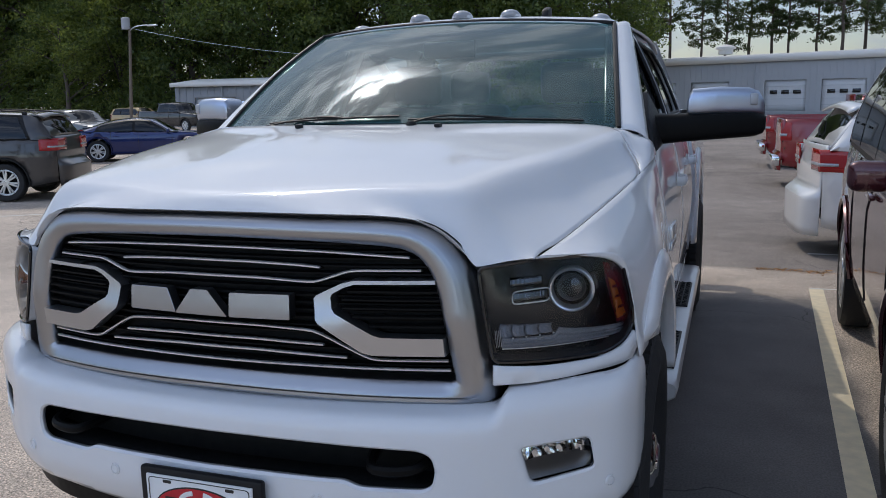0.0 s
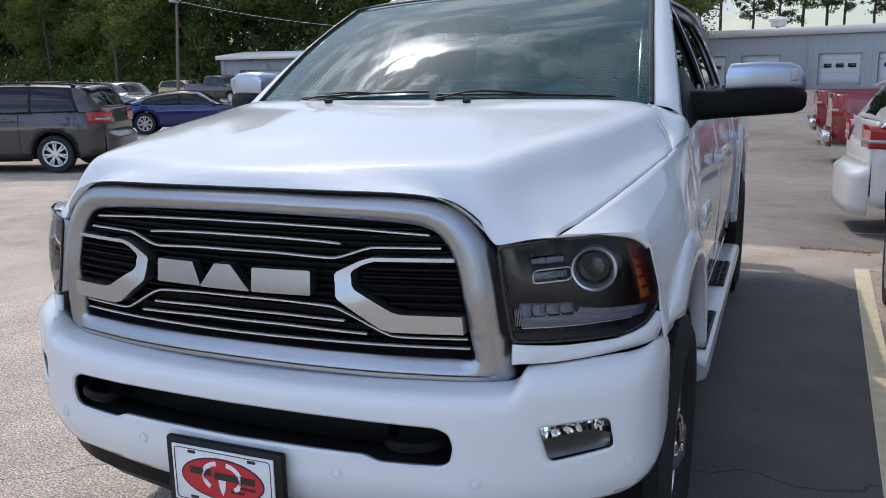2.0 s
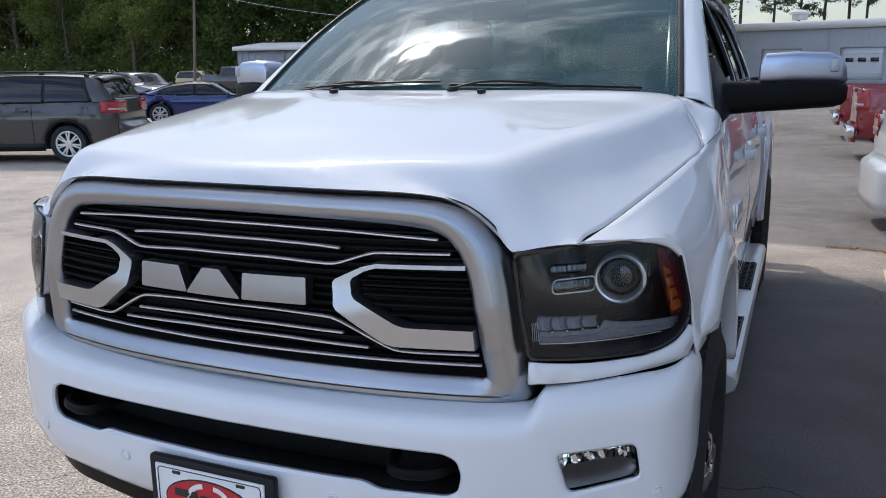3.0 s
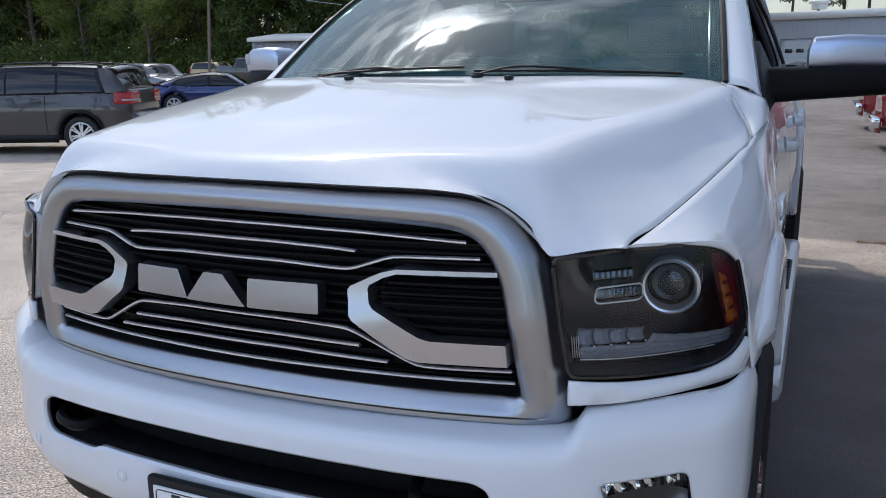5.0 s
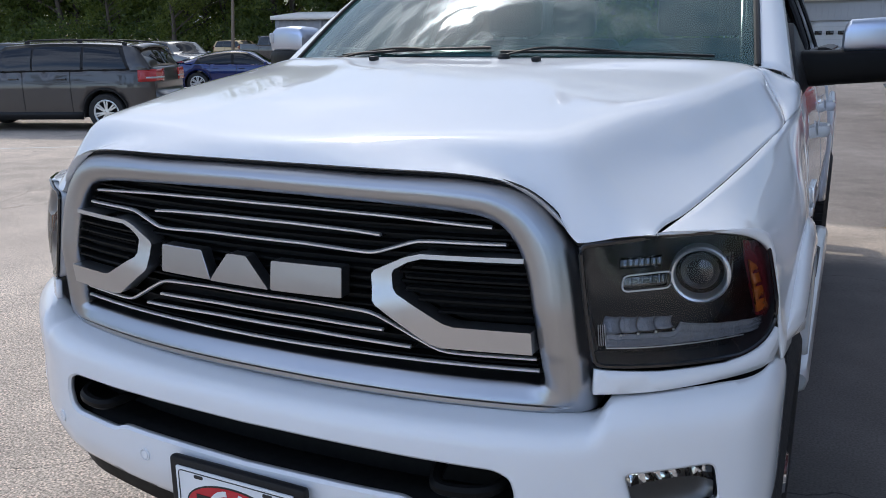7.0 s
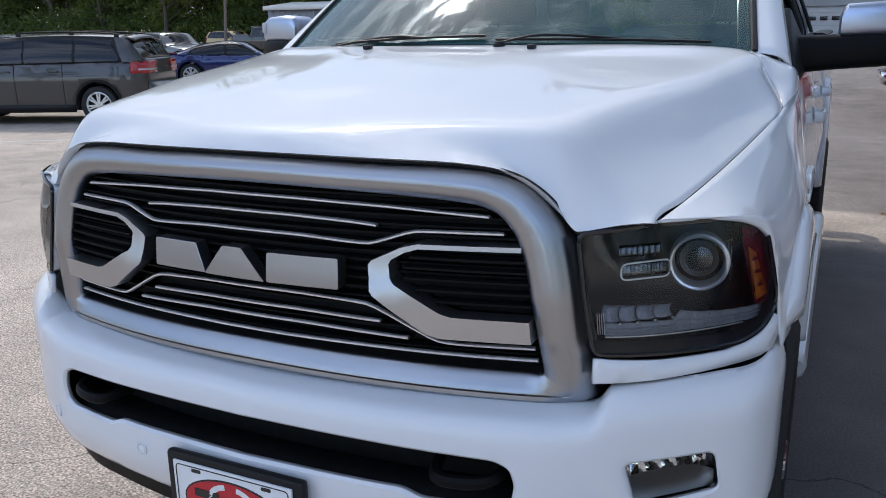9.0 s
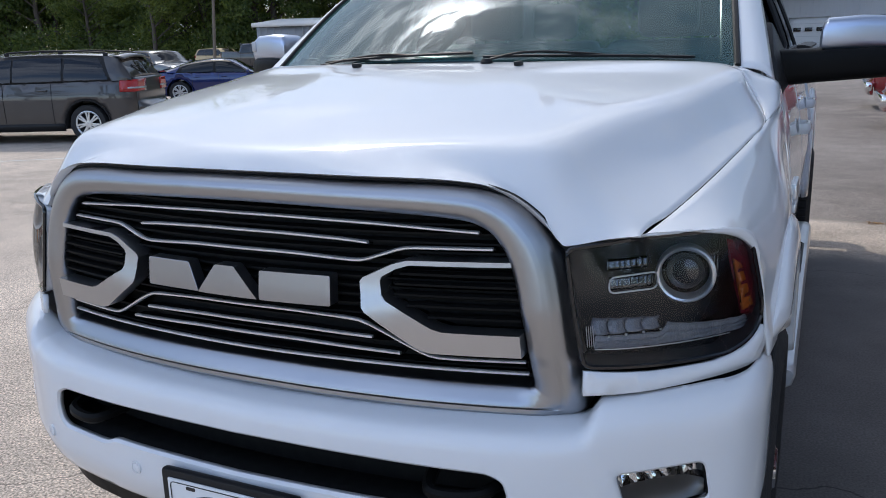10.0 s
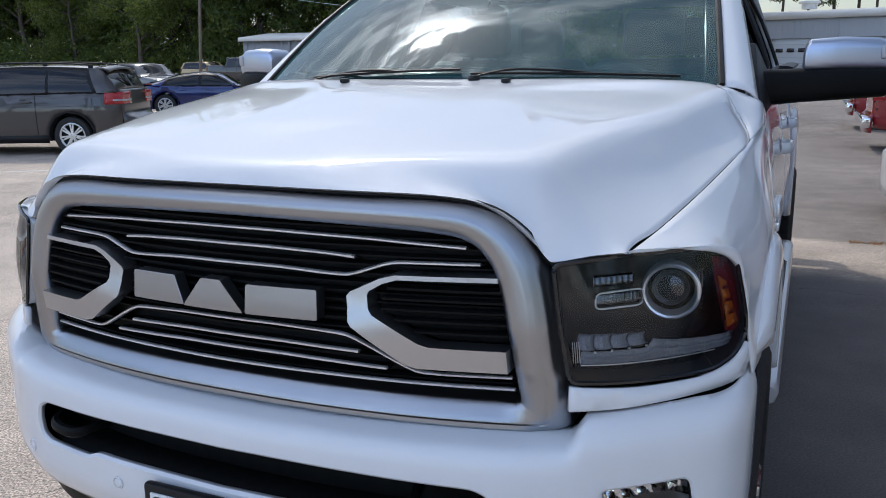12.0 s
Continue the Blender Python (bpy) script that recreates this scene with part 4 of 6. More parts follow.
# ---- hood ----
crease_z = curve_at([0.0, 0.08, 0.14, 0.38, 0.60, 0.95, 1.15, 1.3], [1.335, 1.352, 1.371, 1.402, 1.421, 1.450, 1.462, 1.466])
centre_z = curve_at([0.0, 0.03, 0.2, 0.5, 0.9, 1.05, 1.3], [1.359, 1.364, 1.392, 1.432, 1.487, 1.506, 1.51])
crease_x = curve_at([0.0, 0.08, 0.14, 0.38, 0.60, 0.95, 1.15, 1.3], [0.53, 0.575, 0.597, 0.657, 0.735, 0.803, 0.84, 0.855])
seam_x = curve_at([0.0, 0.133, 0.6, 1.08, 1.4], [0.75, 0.775, 0.862, 0.915, 0.935])
seam_z = curve_at([0.0, 0.133, 0.6, 1.08, 1.4], [1.212, 1.219, 1.282, 1.336, 1.37])
UC = 0.68
HOOD_FRONT = spline([(0, 0.004, 1.3265), (0.25, 0.014, 1.325), (0.44, 0.045, 1.320), (0.535, 0.065, 1.304), (0.598, 0.078, 1.264), (0.640, 0.088, 1.21), (0.66, 0.092, 1.203), (0.72, 0.115, 1.214), (0.775, 0.138, 1.219)], 6)
HOOD_REAR = spline([(0, 1.00, 0), (0.3, 1.01, 0), (0.6, 1.09, 0), (0.76, 1.19, 0), (0.83, 1.215, 0), (0.885, 1.17, 0), (0.913, 1.085, 0)], 8)


def on_curve(pts, u):
    k = u * (len(pts) - 1)
    i = min(int(k), len(pts) - 2)
    return pts[i].lerp(pts[i + 1], k - i)


def hood_section(u, y):
    xc, zc = crease_x(y), crease_z(y)
    if u <= UC:
        f = u / UC
        x = xc * f
        z = zc + (centre_z(y) - zc) * (1 - f**2.4) + 0.005 * smooth((0.40 - x + 0.06 * y) / 0.20) * smooth((y - 0.12) / 0.3) * smooth((1.0 - y) / 0.2)
    else:
        t = (u - UC) / (1 - UC)
        x = lerp(xc, seam_x(y), t)
        z = lerp(zc, seam_z(y), t) - 0.024 * math.sin(math.pi * t**0.8) * smooth(y / 0.25)
    return x, z


def hood_point(u, v):
    au = abs(u)
    f, r = on_curve(HOOD_FRONT, au), on_curve(HOOD_REAR, au)
    y = lerp(f.y, r.y, v)
    x, z = hood_section(au, y)
    # the front edge stands upright for a few centimetres before the top begins
    k = min(1.0, v / lerp(0.055, 0.10, smooth((au - 0.58) / 0.2)))
    w = 1 - (1 - k)**2.2
    x, z = lerp(f.x, x, lerp(w, smooth(v / 0.14), smooth((au - 0.70) / 0.2))), lerp(f.z, z, w)
    # the rear corner runs in to the rear edge
    x = lerp(x, r.x, smooth((v - 0.75) / 0.25))
    if u < 0:
        x -= 0.05 * smooth((au - 0.75) / 0.2) * (1 - smooth(y / 0.6))
    return Vector((math.copysign(x, u), y, z))


def build_hood():
    us = [i / 44 for i in range(-44, 45)]
    vs = [0, 0.004, 0.008, 0.013, 0.018, 0.024, 0.03, 0.037, 0.046, 0.058, 0.072, 0.086, 0.10] + [0.10 + 0.9 * i / 36 for i in range(1, 37)]
    rows = []
    lip = [hood_point(u, 0) + Vector((0, 0.03, -0.012)) for u in us]
    rows.append(lip)
    for v in vs:
        rows.append([hood_point(u, v) for u in us])
    bm = grid(rows, out=(0, 0, 1))
    bm.verts.index_update()
    inner = [v for v in bm.verts if not v.is_boundary and v.index >= 3 * len(us)]
    for _ in range(7):
        bmesh.ops.smooth_vert(bm, verts=inner, factor=0.5, use_axis_x=True, use_axis_y=True, use_axis_z=True)
    hood = part("hood", bm, WHITE, truck, "glossy white hood with a raised centre", thick=0.004, angle=60)
    # black rubber along the front edge, seen as the dark gap over the grille
    pts = [hood_point(u, 0) + Vector((0, 0.016, -0.006)) for u in us]
    part("front_seal", tube(pts, 0.005, 6), DARK, hood)
    pts = [Vector((sg_x * (seam_x(y) - 0.002), y, seam_z(y) - 0.010)) for sg_x in (1,) for y in np.linspace(0.145, 1.1, 24)]
    part("side_seal", tube(pts, 0.004, 6), DARK, hood)
    part("side_seal", tube([Vector((-p.x + 0.06 * (1 - smooth(p.y / 0.6)), p.y, p.z - 0.004)) for p in pts], 0.004, 6), DARK, hood)
    # washer nozzles
    for sg in (-1, 1):
        p = Vector((sg * 0.262, 0.945, 0))
        p.z = hood_point(0.2, 0.93).z
        bm = box((0.022, 0.03, 0.014), p + Vector((0, 0, 0.006)), 0.005)
        part("washer_nozzle", bm, BLACK, hood)
    return hood


def side_x(z):
    """Half width of the cab and bed over the height."""
    return spline_value([0.42, 0.6, 0.8, 1.0, 1.15, 1.3, 1.45, 1.52, 1.86, 1.92], [0.90, 0.955, 0.975, 0.985, 0.972, 0.945, 0.905, 0.885, 0.735, 0.70], z)


def arch(cy, a, b, cz, n=22, z0=0.5):
    t0 = math.asin(max(-0.99, min(0.99, (z0 - cz) / b)))
    return [(cy + a * math.cos(t), cz + b * math.sin(t)) for t in np.linspace(math.pi - t0, t0, n)]


def half_arch(cy, a, b, cz, n, z0, z1):
    """An arch that starts at height z0 in front and ends at z1 behind."""
    t0 = math.asin(max(-0.99, min(0.99, (z0 - cz) / b)))
    t1 = math.asin(max(-0.99, min(0.99, (z1 - cz) / b)))
    return [(cy + a * math.cos(t), cz + b * math.sin(t)) for t in np.linspace(math.pi - t0, t1, n)]


def build_fender(sg):
    low = spline([(0.778, 0.142, 1.217), (0.86, 0.246, 1.213), (0.932, 0.347, 1.200), (0.955, 0.384, 1.155), (0.968, 0.405, 1.09), (0.976, 0.425, 1.02), (0.982, 0.437, 0.96), (0.99, 0.455, 0.905)], 5)
    for y, z in half_arch(0.93, 0.56, 0.54, 0.52, 26, 0.88, 0.66)[1:]:
        low.append(Vector((1.0, y, z)))
    for y, z in ((1.44, 0.68), (1.44, 0.58)):
        low.append(Vector((0.985, y, z)))
    n = len(low)
    top = []
    for i in range(n):
        t = i / (n - 1)
        y = 0.142 + 1.30 * t**1.35
        y = min(y, 1.43)
        top.append(Vector((seam_x(y) + 0.003, y, seam_z(y))))
    rows = []
    m = 18
    for j in range(m + 1):
        s = j / m
        row = []
        for a, b in zip(top, low):
            y, z = lerp(a.y, b.y, s), lerp(a.z, b.z, s)
            x = a.x + (b.x - a.x) * (1 - (1 - s)**1.9)
            x = lerp(x, side_x(z) + 0.001, smooth((y - 1.12) / 0.28))
            if sg < 0:
                x -= 0.05 * (1 - smooth(y / 0.6)) * (1 - s) + 0.03 * (1 - smooth((y - 0.14) / 0.2))
            row.append(Vector((sg * x, y, z)))
        rows.append(row)
    bm = grid(rows, out=(sg, 0, 0.2))
    skin = [v for v in bm.verts if not v.is_boundary]
    for _ in range(160):
        bmesh.ops.smooth_vert(bm, verts=skin, factor=0.5, use_axis_x=True, use_axis_y=True, use_axis_z=True)
    bm.verts.index_update()
    for v in skin:
        j, i = divmod(v.index, n)
        v.co.x += sg * 0.020 * math.sin(math.pi * j / m) * math.sin(math.pi * i / (n - 1))**0.6
    fender = part("fender", bm, WHITE, truck, "white front fender", thick=0.005, angle=60)
    build_flare(sg, 0.93, 0.53, 0.49, 0.52, fender, 1.0, 0.925, 0.56)
    # inner liner of the wheel housing; front painted in shade, rear paler for bounced light
    loop = arch(0.93, 0.535, 0.50, 0.52, 25, 0.4)
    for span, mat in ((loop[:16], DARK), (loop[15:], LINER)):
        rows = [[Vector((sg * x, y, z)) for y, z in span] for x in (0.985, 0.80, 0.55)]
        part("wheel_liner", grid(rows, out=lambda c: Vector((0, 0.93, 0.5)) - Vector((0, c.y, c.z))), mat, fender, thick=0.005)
    return fender


def build_flare(sg, cy, a, b, cz, parent, x0, z0=0.6, z1=0.6):
    rows = []
    for w, dx in ((1.195, -0.012), (1.185, 0.002), (1.16, 0.012), (1.08, 0.022), (1.02, 0.024), (0.995, 0.018), (0.985, 0.004), (0.98, -0.05)):
        rows.append([Vector((sg * (x0 + dx - 0.03 * smooth((0.99 - z) / 0.1) * smooth((cy - 0.3 - y) / 0.1) * (z0 > 0.7)), y, z)) for y, z in half_arch(cy, a * w, b * w, cz, 30, z0, z1)])
    part("wheel_arch_flare", grid(rows, out=(sg, 0, 0.3)), WHITE, parent, thick=0.004)


def build_wheel(sg, y, rear=False):
    x0 = sg * 1.012
    wheel = part("wheel", lathe([(-sg * 0.26 + x0, 0.255), (-sg * 0.27 + x0, 0.36), (-sg * 0.25 + x0, 0.405), (-sg * 0.21 + x0, TYRE_R), (-sg * 0.06 + x0, TYRE_R), (-sg * 0.02 + x0, 0.405), (x0, 0.36), (-sg * 0.002 + x0, 0.31), (-sg * 0.02 + x0, 0.275), (-sg * 0.05 + x0, 0.25)], 64, 'X', (0, y, HUB_Z)), RUBBER, truck, "black all-terrain tyre on a chrome wheel", angle=30)
    blocks = bmesh.new()
    for k in range(60):
        t = 2 * math.pi * k / 60
        for j, (dx, off) in enumerate(((-0.045, 0), (-0.10, 0.5), (-0.165, 0), (-0.22, 0.5))):
            tt = t + off * 2 * math.pi / 60
            m = Matrix.Translation((x0 + sg * dx, y, HUB_Z)) @ Matrix.Rotation(tt, 4, 'X') @ Matrix.Translation((0, 0, TYRE_R + 0.003))
            box((0.045, 0.027, 0.014), turn=m, bm=blocks)
    part("tread", blocks, RUBBER, wheel, kind="stuff")
    rim = lathe([(x0 - sg * 0.045, 0.258), (x0 - sg * 0.042, 0.250), (x0 - sg * 0.07, 0.235), (x0 - sg * 0.13, 0.225), (x0 - sg * 0.14, 0.12)], 48, 'X', (0, y, HUB_Z))
    rimo = part("rim", rim, CHROME, wheel, "chrome wheel rim")
    for k in range(8):
        t = 2 * math.pi * k / 8
        m_ = Matrix.Translation((x0 - sg * 0.085, y, HUB_Z)) @ Matrix.Rotation(t, 4, 'X') @ Matrix.Translation((0, 0, 0.155))
        part("spoke", box((0.045, 0.062, 0.17), bevel=0.008, turn=m_), CHROME, wheel)
    out = -0.012 if not rear else -0.03
    part("hub_cap", lathe([(x0 - sg * 0.06, 0.105), (x0 + sg * (out - 0.02), 0.098), (x0 + sg * out, 0.080), (x0 + sg * (out + 0.006), 0.055), (x0 + sg * (out + 0.012), 0.05), (x0 + sg * (out + 0.014), 0.001)], 32, 'X', (0, y, HUB_Z)), CHROME, wheel, "chrome hub cap")


def build_cab():
    # windscreen
    def ws(u, v):
        b = Vector((0.812 * u, 1.03 + 0.28 * abs(u)**2.2, 1.506 - 0.035 * u * u))
        t = Vector((0.696 * u, 1.965 + 0.07 * u * u, 1.925 - 0.03 * u * u))
        p = b.lerp(t, v)
        return p + Vector((0, -0.020, 0.040)) * math.sin(math.pi * v) * (1 - 0.4 * u * u)
    rows = [[ws(-1 + 2 * i / 32, j / 20) for i in range(33)] for j in range(21)]
    glass = part("windshield", grid(rows, out=(0, -1, 1)), WINDSHIELD, truck, "curved windshield with green tint")
    glass.visible_shadow = False
    edge = [ws(-1, j / 20) for j in range(21)] + [ws(-1 + 2 * i / 32, 1) for i in range(1, 33)] + [ws(1, 1 - j / 20) for j in range(1, 21)]
    part("windshield_gasket", tube([p + Vector((0, 0, 0.002)) for p in edge], 0.010, 8), BLACK, glass, "black rubber windshield gasket")
    # black band round the glass
    for sg in (-1, 1):
        rows = [[ws(sg * u, v) + Vector((0, 0.004, -0.006)) for v in np.linspace(0, 1, 21)] for u in (0.945, 1.0)]
        part("glass_border", grid(rows, out=(0, -1, 1)), GLOSSBLACK, glass, thick=0.002)
    rows = [[ws(u, v) + Vector((0, 0.004, -0.006)) for u in np.linspace(-1, 1, 33)] for v in (0.0, 0.07)]
    part("glass_border", grid(rows, out=(0, -1, 1)), GLOSSBLACK, glass, thick=0.002)
    # cowl between hood and glass
    rows = []
    for d in (-0.10, -0.05, 0.0, 0.03):
        rows.append([Vector((x, lerp(0.96, 1.03, 1) + 0.28 * abs(x / 0.812)**2.2 + d, 1.494 - 0.035 * (x / 0.812)**2 - 0.02 * (d < -0.02))) for x in np.linspace(-0.83, 0.83, 40)])
    part("cowl", grid(rows, out=(0, 0, 1)), BLACK, truck, "black plastic wiper cowl", thick=0.006)
    # wipers, parked along the foot of the glass
    for x0, x1 in ((0.12, 0.70), (-0.48, 0.08)):
        arm = [ws(lerp(x0, x1, t) / 0.812, 0.012 + 0.02 * t) + Vector((0, -0.010, 0.006)) for t in np.linspace(0, 1, 12)]
        w = part("wiper", tube(arm, 0.004, 6, flat=(0.005, 0.003)), BLACK, truck, "black windshield wiper")
        hub = ws(lerp(x0, x1, 0.05) / 0.812, 0.0) + Vector((0, -0.05, 0.0))
        part("wiper_hub", lathe([(-0.03, 0.018), (0.0, 0.018), (0.008, 0.012), (0.009, 0.001)], 16, 'Z', hub), BLACK, w)
        stay = [hub + Vector((0, 0, 0.004)), hub + Vector((0.10, 0.035, 0.024)), arm[5] + Vector((0, 0, 0.008)), arm[7]]
        part("wiper_arm", tube(spline(stay, 6), 0.0035, 6), BLACK, w)
    # A pillars
    for sg in (-1, 1):
        rows = []
        for j in range(25):
            v = j / 24
            a = ws(sg, v)
            b = Vector((sg * lerp(0.915, 0.752, v), lerp(1.345, 2.17, v), lerp(1.43, 1.895, v) + 0.02 * math.sin(math.pi * v)))
            row = []
            for k in range(7):
                s = k / 6
                p = a.lerp(b, s)
                bulge = math.sin(math.pi * s) * 0.012
                row.append(p + Vector((sg * bulge, -bulge, bulge)))
            rows.append(row)
        part("pillar", grid(rows, out=(sg, -0.5, 0.5)), WHITE, truck, "white windshield pillar", thick=0.005)
        # cowl corner between hood, pillar and fender
        foot_line = spline([(0.800, 1.305, 1.478), (0.86, 1.325, 1.455), (0.915, 1.345, 1.432), (0.932, 1.375, 1.405), (0.936, 1.41, 1.372)], 5)
        rows = []
        for j in range(21):
            v = j / 20
            a = hood_point(lerp(0.60, 1.0, v), 1.0) + Vector((0.003 * v, 0.005, -0.001))
            b = on_curve(foot_line, v)
            rows.append([Vector((sg * p.x, p.y, p.z)) for p in (a.lerp(b, k / 8) + Vector((0.012, 0, 0.010)) * math.sin(math.pi * k / 8) * v for k in range(9))])
        part("cowl_corner", grid(rows, out=(0, 0, 1)), WHITE, truck, thick=0.005)
    # roof
    rows = []
    for y in [1.955, 1.965, 1.985, 2.03, 2.1] + [2.1 + 0.1 * i for i in range(1, 17)] + [3.78, 3.84]:
        row = []
        for i in range(41):
            u = -1 + 2 * i / 40
            yy = y + 0.075 * u * u * smooth((2.4 - y) / 0.4)
            zc = spline_value([1.9, 1.955, 2.05, 2.4, 3.0, 3.6, 3.84], [1.90, 1.925, 1.952, 1.972, 1.978, 1.96, 1.915], y)
            row.append(Vector((0.735 * u, yy, zc - 0.035 * u * u - 0.035 * smooth((abs(u) - 0.86) / 0.14))))
        rows.append(row)
    part("roof", grid(rows, out=(0, 0, 1)), WHITE, truck, "white cab roof", thick=0.01)
    # amber-free clear clearance lamps and the aerial
    for x in (-0.60, -0.22, 0.0, 0.22, 0.60):
        y = 2.06 + 0.22 * (x / 0.6)**2
        z = 1.957 - 0.035 * (x / 0.735)**2
        bm = bmesh.new()
        bmesh.ops.create_uvsphere(bm, u_segments=16, v_segments=10, radius=1.0)
        bmesh.ops.scale(bm, vec=(0.042, 0.065, 0.024), verts=bm.verts)
        bmesh.ops.translate(bm, vec=(x, y, z + 0.006), verts=bm.verts)
        lamp = part("clearance_lamp", bm, LAMPGREY, truck, "small clear roof clearance lamp")
        part("lamp_base", lathe([(z - 0.006, 0.05), (z + 0.006, 0.048), (z + 0.008, 0.03)], 16, 'Z', (x, y, 0)), WHITE, lamp)
    fin = prism([(2.40, 1.965), (2.43, 2.01), (2.50, 2.03), (2.52, 1.965)], lambda a, b: Vector((0.29, a, b)), (0.035, 0, 0), 0.008)
    part("aerial_fin", fin, BLACK, truck, "black shark-fin aerial")


def side_surface(sg, dx=0.0):
    def f(y, z):
        x = side_x(z) + dx
        # the nose of the cab narrows towards the pillar
        x -= 0.03 * smooth((1.7 - y) / 0.4) * smooth((z - 1.2) / 0.2)
        return Vector((sg * x, y, z))
    return f


FRONT_WINDOW = [(1.53, 1.515), (2.41, 1.492), (2.41, 1.845), (2.20, 1.845), (1.72, 1.66)]
REAR_WINDOW = [(2.52, 1.490), (3.40, 1.495), (3.36, 1.74), (3.22, 1.832), (2.52, 1.845)]


def build_side(sg):
    s = side_surface(sg)
    doors = []
    outlines = (([(1.452, 0.56), (1.440, 1.0), (1.425, 1.40), (1.47, 1.47), (1.70, 1.70), (2.12, 1.885), (2.46, 1.893), (2.46, 0.55)], FRONT_WINDOW, (2.28, 1.20)),
                ([(2.472, 0.55), (2.472, 1.893), (3.22, 1.885), (3.42, 1.78), (3.52, 1.48), (3.50, 1.15), (3.36, 0.85), (3.30, 0.55)], REAR_WINDOW, (3.36, 1.215)))
    for outline, window, (hy, hz) in outlines:
        win = rounded(window, 0.03)
        bm = patch(outline, [win], s, 0.05, out=(sg, 0, 0), lip=(-sg * 0.03, 0, 0))
        door = part("door", bm, WHITE, truck, "white cab door", thick=0.004)
        g = part("window_pane", patch(win, [], side_surface(sg, -0.02), 0.08, out=(sg, 0, 0)), TINT, door, "dark tinted door window")
        g.visible_shadow = False
        part("window_seal", tube([side_surface(sg, -0.004)(a, b) for a, b in resample(win, 0.05)], 0.009, 6, closed=True), BLACK, door)
        # handle
        c = s(hy, hz)
        pts = [c + Vector((sg * d, y, 0)) for y, d in ((-0.085, 0.0), (-0.07, 0.028), (-0.03, 0.036), (0.03, 0.036), (0.07, 0.028), (0.085, 0.0))]
        part("door_handle", tube(spline(pts, 5), 0.012, 8, flat=(0.008, 0.016)), WHITE, door, "white door handle")
        bm = bmesh.new()
        bmesh.ops.create_uvsphere(bm, u_segments=14, v_segments=8, radius=1)
        bmesh.ops.scale(bm, vec=(0.006, 0.075, 0.04), verts=bm.verts)
        bmesh.ops.translate(bm, vec=c + Vector((sg * 0.001, 0, 0)), verts=bm.verts)
        part("handle_cup", bm, WHITE, door)
        doors.append(door)
    # plain raised emblem on the front door
    poly = [(1.62, 1.075), (1.86, 1.055), (1.86, 1.02), (1.62, 1.035)]
    for k in range(3):
        a = 1.60 + 0.085 * k
        q = [(a, 1.08 - 0.004 * k), (a + 0.07, 1.08 - 0.004 * k), (a + 0.07, 1.03), (a, 1.03)]
        part("door_emblem", prism(q, side_surface(sg, 0.010), (-sg * 0.012, 0, 0), 0.003), BRIGHT, doors[0], "bright raised emblem block")
    part("door_emblem", prism([(1.60, 1.015), (1.84, 1.015), (1.84, 0.985), (1.60, 0.985)], side_surface(sg, 0.008), (-sg * 0.01, 0, 0), 0.003), BRIGHT, doors[0])
    # cab side behind the doors
    outline = [(1.43, 0.52), (1.42, 1.42), (1.70, 1.72), (2.12, 1.905), (3.2, 1.905), (3.72, 1.86), (3.88, 1.50), (3.90, 0.52)]
    bm = patch(outline, [rounded(FRONT_WINDOW, 0.02), rounded(REAR_WINDOW, 0.02)], side_surface(sg, -0.012), 0.07, out=(sg, 0, 0), lip=(-sg * 0.03, 0, 0))
    part("cab_side", bm, WHITE, truck, thick=0.004)
    # bed side with its arch
    hole = arch(4.69, 0.55, 0.58, 0.52, 24, 0.58)
    outline = [(3.93, 0.58)] + hole + [(5.86, 0.62), (5.88, 0.9), (5.90, 1.47), (3.93, 1.47)]
    bed = part("bed_side", patch(outline, [], s, 0.06, out=(sg, 0, 0)), WHITE, truck, "white pickup bed side", thick=0.06)
    build_flare(sg, 4.69, 0.55, 0.58, 0.52, bed, 0.975)
    rows = [[Vector((sg * x, y, z)) for y, z in arch(4.69, 0.56, 0.59, 0.52, 20, 0.4)] for x in (0.95, 0.55)]
    part("wheel_liner", grid(rows), DARK, bed, thick=0.005)
    rail = [(sg * 0.90, y, 1.478) for y in (3.93, 4.5, 5.2, 5.9)]
    part("bed_rail_cap", tube(rail, 0.02, 8, flat=(0.04, 0.012)), BLACK, bed)
    # running board with two black treads
    pts = [(sg * 0.98, 1.35, 0.46), (sg * 0.98, 1.5, 0.46), (sg * 0.98, 3.75, 0.46), (sg * 0.97, 3.9, 0.46)]
    rows = []
    for y in (1.50, 1.515, 1.57, 2.0, 2.6, 3.2, 3.8, 3.88, 3.90):
        e = 0.0 if 1.51 < y < 3.89 else -0.02
        sec = [(0.86, 0.47), (0.885, 0.485), (1.00, 0.487), (1.025, 0.478), (1.035, 0.45), (1.025, 0.415), (1.00, 0.40), (0.88, 0.405)]
        rows.append([Vector((sg * (lerp(0.95, x, 1.0) + (0.3 * e if x > 0.95 else 0)), y, z + (e * 0.4 if z > 0.45 else -e * 0.4))) for x, z in sec])
    bm = grid(rows, closed=True)
    bm.faces.new([v for v in bm.verts if abs(v.co.y - 1.50) < 1e-6])
    bm.faces.new([v for v in bm.verts if abs(v.co.y - 3.90) < 1e-6])
    bmesh.ops.recalc_face_normals(bm, faces=bm.faces)
    step = part("running_board", bm, STEPWHITE, truck, "silver-white running board with black treads", angle=50)
    for y0, y1 in ((1.66, 2.22), (2.72, 3.30)):
        pad = box((0.130, y1 - y0, 0.012), (sg * 0.945, (y0 + y1) / 2, 0.489), 0.005)
        po = part("tread_pad", pad, BLACK, step, "black rubber tread pad with raised studs")
        nub = bmesh.new()
